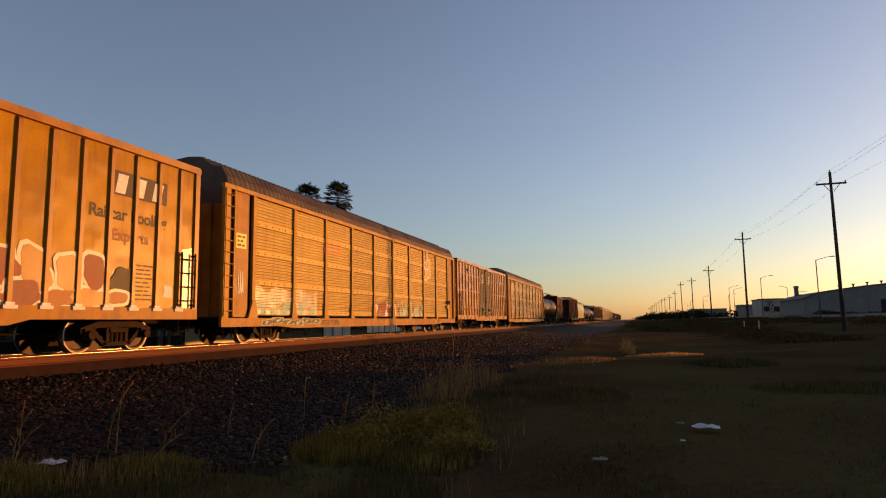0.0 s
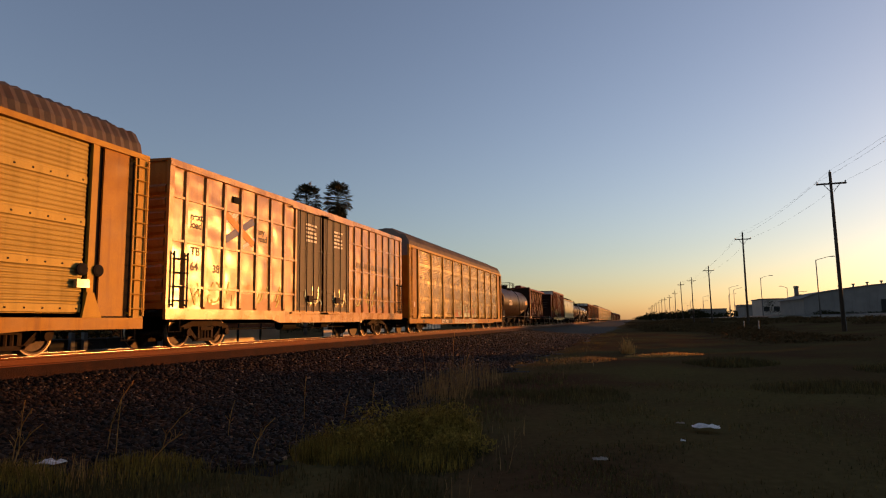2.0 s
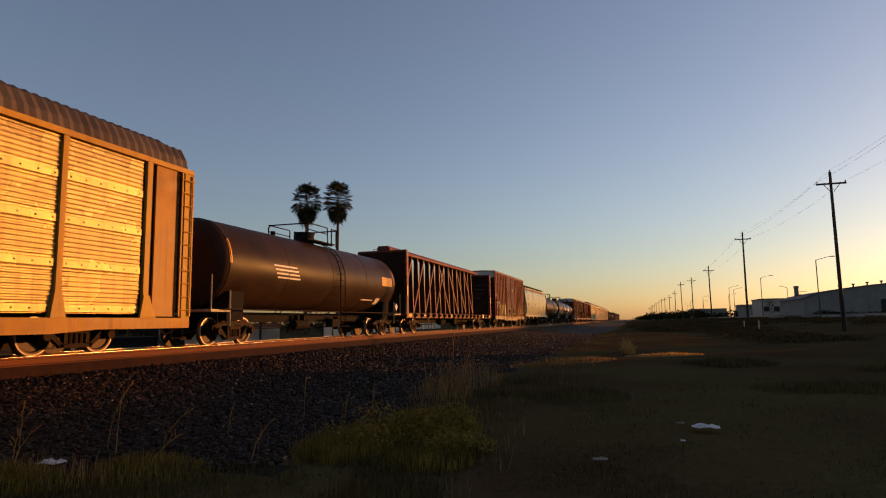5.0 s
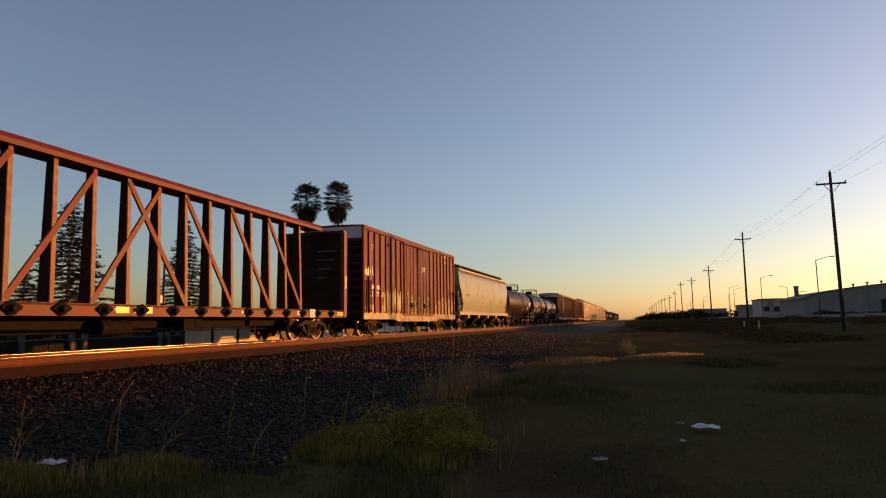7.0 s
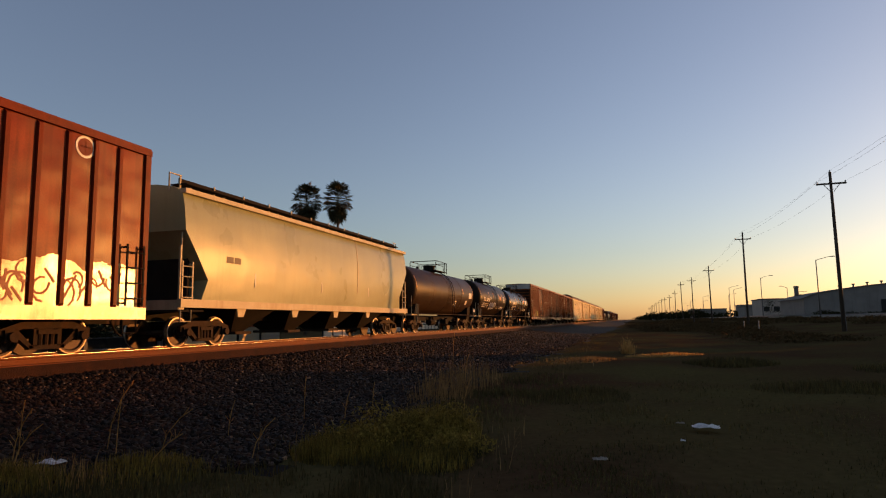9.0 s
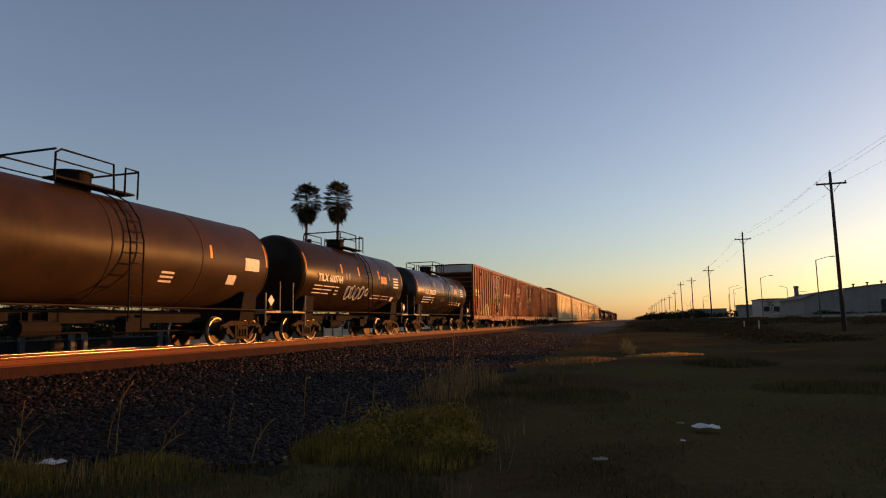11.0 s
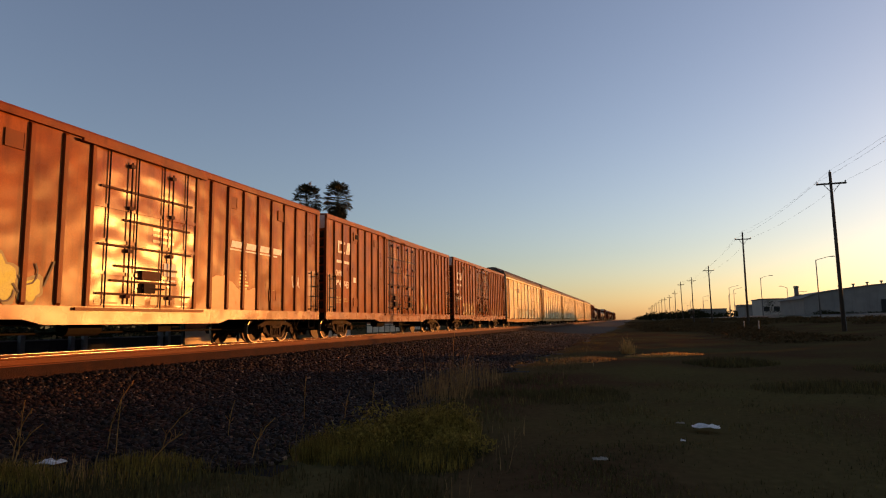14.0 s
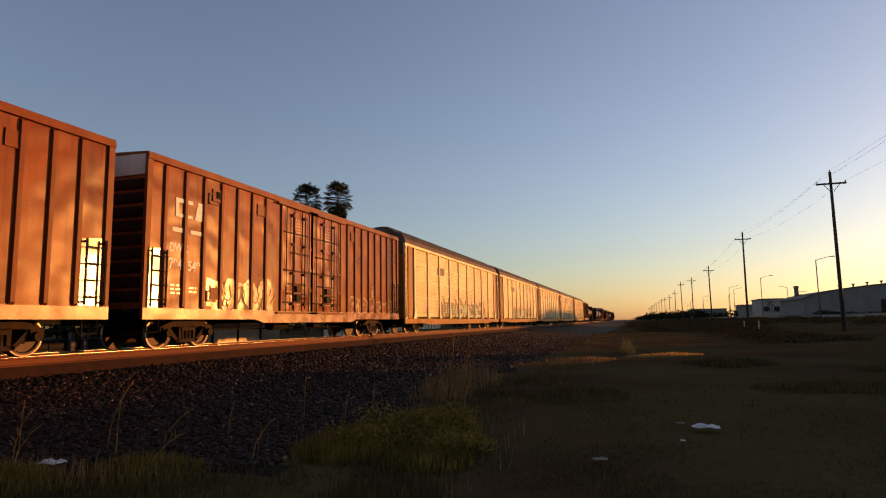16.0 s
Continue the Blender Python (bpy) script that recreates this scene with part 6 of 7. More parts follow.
clump("low dry tuft among the grass beside the gravel", 8.0, 5.1, 1.0, 0.4, 300, 0.15, 0.45, STRAW, 0.006)
clump("thin dry stems rising from the grass clump", 10.9, 8.8, 0.8, 0.8, 150, 0.35, 0.65, DRY, 0.006, "dry_reeds", 0.35)
clump("tall dry reeds beside the gravel", 9.6, 15.5, 0.9, 2.4, 420, 0.4, 0.95, DRY, 0.012, "dry_reeds", 0.3)
clump("tall dry reeds beside the gravel", 9.9, 12.6, 0.6, 1.4, 260, 0.35, 0.8, DRY, 0.01, "dry_reeds", 0.3)
clump("sunlit straw-coloured grass patch in the field", 15.0, 29.0, 1.7, 0.8, 1700, 0.06, 0.24, STRAW, 0.03, "dry_tuft", 0.9)
clump("sunlit straw-coloured grass patch in the field", 13.5, 31.0, 0.35, 0.8, 240, 0.35, 1.0, STRAW, 0.03, "dry_tuft", 0.6)
clump("low brown dry grass in the field", 11.6, 26.0, 1.5, 1.8, 1500, 0.05, 0.2, DRY, 0.03, "dry_tuft", 0.9)
clump("dark green weed mound in the field", 18.5, 16.0, 2.2, 1.6, 2200, 0.12, 0.3, FIELD_GRASS, 0.02)
clump("dark green weed mound in the field", 17.0, 24.0, 1.6, 1.2, 1400, 0.15, 0.4, FIELD_GRASS, 0.028)
clump("dark green weed mound in the field", 22.5, 21.0, 2.6, 1.6, 1800, 0.15, 0.4, FIELD_GRASS, 0.028)
clump("dark green weed mound in the field", 12.6, 13.5, 1.1, 1.2, 1300, 0.1, 0.28, FIELD_GRASS, 0.016)


def weed(x, y, h, dx, dy, head=0.0):
    """One dry stalk with a bend and a few side shoots."""
    z = ground_z(x, y)
    ob = thing("dry_weed", "tall thin dry weed stalk at the gravel's edge", "weed", "dry weeds by the gravel", at=(x, y, z))
    pts = [(0, 0, -0.03), (dx * 0.2, dy * 0.2, h * 0.45), (dx * 0.6, dy * 0.6, h * 0.8), (dx, dy, h)]
    s = Shape().path(pts, 0.0058, 5)
    part("stalk", s, STRAW, ob)
    r = random.Random(int(x * 100) + int(y * 10))
    for k in range(4):
        t = r.uniform(0.3, 0.9)
        a = r.uniform(0, 6.28)
        b = Vector((dx * t * t, dy * t * t, h * t))
        part("side_shoot", Shape().path([b, b + Vector((0.06 * math.cos(a), 0.06 * math.sin(a), 0.09))], 0.003, 4), STRAW, ob)
    if head:
        part("seed_head", Shape().tube((dx, dy, h - 0.02), (dx * 1.1, dy * 1.1, h + head), 0.012, 6, 0.003), STRAW, ob)


for args in ((8.45, 9.4, 0.75, 0.02, 0.02), (7.35, 6.4, 0.85, 0.25, 0.1, 0.05), (7.7, 6.2, 0.7, -0.05, 0.1), (6.9, 5.5, 0.6, 0.18, 0.05, 0.04), (7.1, 5.35, 0.5, 0.3, 0.1),
             (8.0, 6.6, 0.55, 0.32, 0.2), (8.7, 5.6, 0.45, 0.3, 0.2), (9.4, 6.5, 0.5, 0.2, 0.2), (6.75, 5.7, 0.7, 0.05, 0.0), (8.2, 7.7, 0.5, 0.02, 0.1), (9.1, 9.6, 0.5, 0.1, 0.0),
             (8.7, 17.5, 1.25, 0.04, 0.1, 0.08), (8.3, 16.2, 0.9, -0.12, 0.1), (9.6, 15.5, 0.8, 0.1, 0.1), (9.0, 11.0, 0.5, 0.0, 0.1), (10.9, 10.6, 0.6, 0.1, 0.2)):
    weed(*args)

# litter
PAPER = material("crumpled_white_plastic", (0.7, 0.68, 0.66), (0.5, 0.48, 0.46), 0.5, 0, 12, 50, 0.5)
CARD = material("dirty_pale_card", (0.3, 0.25, 0.2), (0.2, 0.17, 0.13), 0.8, 0, 9, 50, 0.3)


def litter(name, label, x, y, w, d, h, mat, seed):
    r = random.Random(seed)
    n, m = 9, 6
    vs = [((i / (n - 1) - 0.5) * w * (1 + r.uniform(-0.1, 0.1)), (j / (m - 1) - 0.5) * d * (1 + r.uniform(-0.15, 0.15)), h * r.random() * (1 if 0 < i < n - 1 and 0 < j < m - 1 else 0.3) + 0.015) for j in range(m) for i in range(n)]
    fs = [(j * n + i, j * n + i + 1, (j + 1) * n + i + 1, (j + 1) * n + i) for j in range(m - 1) for i in range(n - 1)]
    ob = new(name, Shape().add(vs, fs).mesh(name, mat))
    sol = ob.modifiers.new("thick", "SOLIDIFY")
    sol.thickness = 0.006
    ob.location = (x, y, ground_z(x, y) + 0.06)
    tagged(ob, label, "litter")


litter("plastic_bag", "crumpled white plastic bag lying in the grass", 14.72, 9.6, 0.36, 0.2, 0.05, PAPER, 1)
litter("paper_scrap", "white scrap of paper lying on the gravel", 7.45, 5.55, 0.26, 0.16, 0.04, PAPER, 2)
litter("card_scrap", "dull flattened card lying in the grass", 13.39, 7.22, 0.16, 0.1, 0.03, CARD, 3)
litter("paper_scrap", "small pale scrap lying in the grass", 14.32, 8.16, 0.06, 0.05, 0.02, PAPER, 4)
litter("paper_scrap", "small pale scrap lying in the grass", 14.4, 9.8, 0.12, 0.06, 0.02, CARD, 5)

# ---- the street side: added shade bank, road, poles, lamps, sheds ----
BANK = material("shade_bank_earth", (0.12, 0.09, 0.055), (0.07, 0.055, 0.035), 0.95, 0, 0.5, 20, 0.5)
# Unseen bank added to shade the field; the notch lets sun reach the straw.
r = random.Random(9)
vs, fs = [], []
by = axis([(-70, 46, 2), (46, 62, 0.7)])
for y in by:
    top = 2.5 + 0.35 * lump(2, y, 7) + 0.25 * lump(5, y, 2.3)
    if 50.5 < y < 56.5:
        top = 0.3
    k = min(1, (62 - y) / 3, (y + 70) / 6) if y < 62 else 0
    top = -1.1 + (top + 1.1) * max(0.0, k)
    vs += [(36.5, y, -1.1), (39.0, y, top - 0.15), (40.0, y, top), (41.5, y, top - 0.1), (45.0, y, -1.1)]
for j in range(len(by) - 1):
    fs += [(j * 5 + i, j * 5 + i + 1, (j + 1) * 5 + i + 1, (j + 1) * 5 + i) for i in range(4)]
tagged(new("earth_bank", Shape().add(vs, fs).mesh("earth_bank", BANK)), "unseen earth bank added to shade the field", "bank", kind="structure")

ASPHALT = material("worn_asphalt", (0.06, 0.056, 0.05), (0.045, 0.042, 0.038), 0.85, 0, 0.6, 40, 0.3)
PALE_STRIP = material("pale_concrete", (0.3, 0.27, 0.23), (0.22, 0.2, 0.17), 0.85, 0, 0.8, 30, 0.2)
tagged(new("road", Shape().prism([(47.0, -1.2), (54.0, -1.2), (54.0, ground_z(54, 0) + 0.15), (47.0, ground_z(47, 0) + 0.15)], -60, 1500).mesh("road", ASPHALT)), "worn asphalt street beyond the field", "road", kind="structure")
tagged(new("pavement", Shape().prism([(45.2, -1.2), (46.9, -1.2), (46.9, ground_z(46.9, 0) + 0.25), (45.2, ground_z(46.9, 0) + 0.25)], -60, 1500).mesh("pavement", PALE_STRIP)), "pale concrete pavement along the street", "pavement", kind="structure")

POLE_WOOD = material("dark_pole_timber", (0.075, 0.055, 0.04), (0.04, 0.03, 0.022), 0.85, 0, 3, 40, 0.3, stretch=(1, 1, 0.15))
LAMP_STEEL = material("dull_lamp_steel", (0.2, 0.19, 0.18), (0.13, 0.12, 0.115), 0.5, 0.6, 3, 40, 0.1)
WIRE = material("black_wire", (0.03, 0.028, 0.026), (0.02, 0.019, 0.018), 0.6, 0, 5, 50, 0)
POLE_X, POLE_TOP, ARM_Z, ARM = 30.7, 12.6, 11.55, 1.15
POLE_Y = [16.0, 59.5, 104.5, 149.6, 193.4, 233.8, 270.0, 311.0, 354.6, 393.0] + [435.0 + 44.6 * k for k in range(7)]


def utility_pole():
    ob = thing("utility_pole", "tall dark timber utility pole with a crossarm", "utility pole", "utility poles along the street", at=(POLE_X, POLE_Y[1], -1.05 + 0.4))
    base = 1.05
    part("pole", Shape().tube((0, 0, -2.2), (0, 0, POLE_TOP + base), 0.17, 12, 0.11), POLE_WOOD, ob, smooth=True)
    part("crossarm", Shape().box(-ARM, ARM, -0.2, -0.08, ARM_Z + base - 0.07, ARM_Z + base + 0.07), POLE_WOOD, ob)
    for sgn in (-1, 1):
        part("brace", Shape().bar((0.1 * sgn, -0.21, ARM_Z + base - 0.75), (0.62 * sgn, -0.21, ARM_Z + base - 0.06), 0.05, 0.02, (0, 1, 0)), LAMP_STEEL, ob)
    for x, z in ((-ARM + 0.08, ARM_Z), (ARM - 0.08, ARM_Z), (0.0, POLE_TOP - 0.05)):
        part("insulator", Shape().tube((x, -0.14 if x else 0, z + base + 0.05), (x, -0.14 if x else 0, z + base + 0.17), 0.03, 8).tube((x, -0.14 if x else 0, z + base + 0.12), (x, -0.14 if x else 0, z + base + 0.22), 0.06, 8, 0.04), LAMP_STEEL, ob)
    part("ground_wire_guard", Shape().box(0.14, 0.2, -0.04, 0.04, 0, 3.0), LAMP_STEEL, ob)
    return ob


first_pole = utility_pole()
# how far each pole stands below the common height
drops = {0: -0.4, 1: -0.4, 2: -1.2, 3: 0.3, 5: -1.0, 6: 0.6, 7: 0.9, 8: 0.6, 9: 0.1}
leans = [0.0, 0.0, 0.4, -0.3, 0.3, -0.5, 0.4, 0.2]
for k, y in enumerate(POLE_Y):
    if k != 1:
        copy_thing(first_pole, pose(POLE_X, y, -1.05 - drops.get(k, 0), 0, leans[k % 8], 0))
for x, z in ((-ARM + 0.08, ARM_Z + 0.2), (ARM - 0.08, ARM_Z + 0.2), (0.0, POLE_TOP + 0.15)):
    for k, (y0, y1) in enumerate(zip(POLE_Y[:9], POLE_Y[1:10])):
        pts = [(POLE_X + x, y0 + (y1 - y0) * i / 10, z - drops.get(k, 0) * (1 - i / 10) - drops.get(k + 1, 0) * i / 10 - 0.6 * 4 * (i / 10) * (1 - i / 10)) for i in range(11)]
        w = part("power_line", Shape().path(pts, 0.007, 5), WIRE, None)
        tagged(w, "thin black power line sagging between poles", "cable", "power lines along the street")


def street_lamp(x, y, h, arm, sgn=1, name="street_lamp", label="tall grey street lamp with a curved arm", base=-1.0, mat=None):
    ob = thing(name, label, "street lamp", "street lamps", at=(x, y, base))
    m = mat or LAMP_STEEL
    part("post", Shape().tube((0, 0, -0.05), (0, 0, h), 0.13, 10, 0.075), m, ob, smooth=True)
    part("base_plate", Shape().tube((0, 0, 0), (0, 0, 0.25), 0.22, 10), m, ob)
    part("arm", Shape().path([(0, 0, h - 0.1), (sgn * arm * 0.3, 0, h + 0.14), (sgn * arm * 0.75, 0, h + 0.42), (sgn * arm, 0, h + 0.52)], 0.05), m, ob)
    part("lamp_head", Shape().hexa([(sgn * arm - 0.1, -0.14, h + 0.44), (sgn * arm + 0.75 * sgn, -0.18, h + 0.46), (sgn * arm + 0.75 * sgn, 0.18, h + 0.46), (sgn * arm - 0.1, 0.14, h + 0.44), (sgn * arm, -0.08, h + 0.6), (sgn * arm + 0.65 * sgn, -0.1, h + 0.62), (sgn * arm + 0.65 * sgn, 0.1, h + 0.62), (sgn * arm, 0.08, h + 0.6)]), m, ob)
    return ob


street_lamp(45.3, 123, 10.2, 2.3, base=ground_z(45.3, 123))
street_lamp(46.8, 181, 10.6, 2.3, base=ground_z(46.8, 181))
street_lamp(47.15, 240, 10.9, 2.4, base=ground_z(47.15, 240))
street_lamp(51.8, 262, 10.7, 2.4, base=ground_z(51.8, 262))
street_lamp(60.3, 215, 8.5, 1.6, -1, base=ground_z(60.3, 215))
for y in (330, 400, 470, 560, 660):
    street_lamp(47.5, y, 10.5, 2.4, base=ground_z(47.5, y))
for y in (310, 420, 540):
    street_lamp(56.5, y, 10.0, 2.4, base=ground_z(56.5, y))

SHED_WALL = material("grey_shed_cladding", (0.21, 0.195, 0.18), (0.16, 0.148, 0.137), 0.7, 0, 0.4, 20, 0.1, streak=0.2)
SHED_ROOF = material("dull_shed_roof", (0.15, 0.13, 0.115), (0.11, 0.095, 0.085), 0.75, 0, 0.3, 20, 0.1)
PALE_WALL = material("pale_plaster_wall", (0.4, 0.35, 0.3), (0.3, 0.265, 0.23), 0.8, 0, 0.5, 20, 0.1)
DARK_OPEN = material("dark_opening", (0.03, 0.03, 0.03), (0.02, 0.02, 0.02), 0.6, 0, 1, 20, 0)

shed = thing("warehouse", "long grey warehouse with a rounded roof and vents", "building", at=(85, 172, 0.9))
arch = [(-31 + 62 * i / 24, 4.2 + 3.7 * math.sin(math.pi * i / 24) ** 0.62) for i in range(25)]
part("wall", Shape().prism([(-30.5, 0)] + [(x * 0.985, z - 0.15) for x, z in arch] + [(30.5, 0)], 0.3, 26), SHED_WALL, shed)
part("roof", Shape().prism(arch + [(x, z - 0.25) for x, z in arch[::-1]], 0, 26.5), SHED_ROOF, shed)
for x in range(-22, 31, 3):
    z = 4.2 + 3.7 * math.sin(math.pi * (x + 31) / 62) ** 0.62
    part("roof_vent", Shape().tube((x, 2, z - 0.2), (x, 2, z + 0.5), 0.18, 8).tube((x, 2, z + 0.45), (x, 2, z + 0.75), 0.3, 8, 0.42), SHED_ROOF, shed)
for x in (-14, 4):
    part("loading_door", Shape().box(x, x + 1.8, -0.02, 0.35, 0, 3.6), DARK_OPEN, shed)
for x in range(-30, 31, 6):
    part("wall_pilaster", Shape().box(x - 0.15, x + 0.15, 0.2, 0.3, 0, 3.4), SHED_WALL, shed)
stack = thing("chimney", "dark steel chimney beside the warehouse", "chimney", at=(57.1, 190, 0.5))
part("stack", Shape().tube((0, 0, 0), (0, 0, 8.0), 0.62, 14, 0.55), SHED_ROOF, stack, smooth=True)
part("cap", Shape().tube((0, 0, 7.9), (0, 0, 8.5), 0.66, 14), SHED_ROOF, stack)
part("platform", Shape().box(-0.4, 2.0, -0.8, 0.8, 6.0, 6.15).box(-0.5, 2.6, -0.1, 0.1, 6.9, 7.0).box(1.3, 2.3, -0.4, 0.4, 3, 6.0), SHED_ROOF, stack)
part("duct", Shape().tube((0.5, 0, 3.0), (5, 0, 3.0), 0.5, 10), SHED_ROOF, stack)
low = thing("low_building", "pale low industrial building with a flat roof", "building", at=(66.4, 262, 0.6))
part("wall", Shape().box(-5.1, 5.1, 0, 20, -0.8, 6.7), PALE_WALL, low)
part("roof", Shape().box(-5.4, 5.4, -0.3, 20.3, 6.7, 7.1), SHED_ROOF, low)
for x in (-4.5, -1, 2.5):
    part("window", Shape().box(x, x + 2, -0.05, 0.05, 2.2, 4.0), DARK_OPEN, low)
for x, y, w, h, d in ((74, 330, 16, 4.5, 20), (60, 420, 20, 5.0, 30), (38, 640, 14, 5.0, 20), (90, 420, 24, 7, 20)):
    b = thing("low_building", "distant low flat-roofed shed", "building", at=(x, y, ground_z(x, y)))
    part("wall", Shape().box(-w / 2, w / 2, 0, d, -1.2, h), SHED_WALL, b)
    part("roof", Shape().box(-w / 2 - 0.3, w / 2 + 0.3, -0.3, d + 0.3, h, h + 0.35), SHED_ROOF, b)
POST_PALE = material("weathered_white_post", (0.35, 0.33, 0.3), (0.25, 0.23, 0.2), 0.7, 0, 4, 40, 0.1)
for x, y in ((26.6, 82), (27.5, 78)):
    p = thing("marker_post", "short white marker post in the field", "post", "marker posts", at=(x, y, ground_z(x, y)))
    part("post", Shape().tube((0, 0, -0.1), (0, 0, 1.0), 0.06, 8), POST_PALE, p)
    part("cap", Shape().tube((0, 0, 1.0), (0, 0, 1.06), 0.075, 8), POST_PALE, p)

# ---- foliage ----
LEAF = material("dark_leaves", (0.032, 0.029, 0.012), (0.02, 0.019, 0.008), 0.85, 0, 1.5, 20, 0, per="island", spread=0.2, gloss=0.0)
SCRUB = material("brown_field_scrub", (0.1, 0.062, 0.028), (0.055, 0.036, 0.016), 0.9, 0, 0.3, 20, 0, per="island", spread=0.25, gloss=0.0)
NEEDLE = material("dark_needles", (0.035, 0.042, 0.02), (0.02, 0.026, 0.013), 0.75, 0, 1.5, 20, 0, per="island", spread=0.3)
PALM_LEAF = material("dark_palm_fronds", (0.05, 0.045, 0.018), (0.025, 0.023, 0.011), 0.7, 0, 1.5, 20, 0, per="island", spread=0.3)
BARK = material("grey_brown_bark", (0.13, 0.09, 0.06), (0.07, 0.05, 0.035), 0.9, 0, 3, 30, 0.5)


def leaf_cloud(rng, c, rad, n, size):
    """Small triangles spread in an uneven ellipsoid."""
    d = rng.normal(size=(n, 3))
    d /= np.linalg.norm(d, axis=1)[:, None]
    p = np.array(c) + d * np.array(rad) * (rng.random((n, 1)) ** 0.4)
    q = rng.normal(size=(n, 3, 3)) * size
    return p[:, None, :] + q


def bushes(name, label, spots, seed, mat=LEAF, size=0.12, per=420):
    rr = np.random.default_rng(seed)
    tri = []
    for x, y, z, w, h in spots:
        for k in range(5):
            c = (x + rr.normal() * w * 0.3, y + rr.normal() * w * 0.3, z + h * (0.35 + 0.25 * rr.random()))
            tri.append(leaf_cloud(rr, c, (w * 0.4, w * 0.4, h * 0.45), per // 5, size))
    t = np.concatenate(tri)
    me = cloud_mesh(name, t.reshape(-1, 3), np.arange(len(t) * 3).reshape(-1, 3), mat)
    return tagged(new(name, me), label, "bushes", kind="stuff")


rb = random.Random(5)
bushes("hedge_row", "dark row of bushes and small trees beyond the track", [(-46 + rb.uniform(-8, 6), y, -1, rb.uniform(5, 8), rb.uniform(2.6, 5.4)) for y in range(14, 150, 4)], 11, size=0.17)
bushes("far_trees", "low dark line of distant trees", [(20 + rb.uniform(0, 65), y, 0.3, rb.uniform(8, 14), rb.uniform(2.5, 6.5)) for y in range(330, 900, 9)], 12, size=0.5, per=260)
bushes("far_trees", "low dark line of distant trees", [(-60 + rb.uniform(-25, 40), y, -1, rb.uniform(8, 14), rb.uniform(3, 6)) for y in range(160, 900, 14)], 13, size=0.5, per=260)
bushes("street_shrubs", "dark low shrubs in front of the warehouse", [(x, 160 + rb.uniform(-3, 3), 0.7, 4.0, rb.uniform(0.8, 1.4)) for x in (54, 57, 60, 66, 69)] + [(60.5, 240, 1.0, 4.5, 6.5), (63, 236, 0.9, 5.0, 4.0)], 14, size=0.14)
bushes("street_shrubs", "dark low shrubs along the street", [(41 + rb.uniform(-3, 4), y, 0.0, 3.5, rb.uniform(0.35, 0.8)) for y in range(66, 340, 4)], 15, mat=SCRUB, size=0.1)
bushes("field_scrub", "low dark scrub across the field", [(25 + rb.uniform(-3, 3), 42 + 1.1 * k, -0.9, rb.uniform(2.5, 4), rb.uniform(0.12, 0.3)) for k in range(90)], 17, mat=SCRUB, size=0.06, per=500)
bushes("field_scrub", "low scrub at the far end of the field", [(sx, 75 + 1.7 * k, ground_z(sx, 75), rb.uniform(3, 5), rb.uniform(0.15, 0.55) * (1.5 if k % 5 == 0 else 1)) for k in range(150) for sx in (14 + rb.uniform(0, 27),)], 16, mat=SCRUB, size=0.08, per=500)

bushes("leafy_weeds", "leafy green weeds growing through the grass clump", [(10.95, 8.5, ground_z(10.95, 8.5), 1.0, 0.5), (10.4, 7.6, ground_z(10.4, 7.6), 1.0, 0.36), (11.3, 7.4, ground_z(11.3, 7.4), 0.9, 0.3)], 18, mat=GRASS, size=0.016, per=2600)


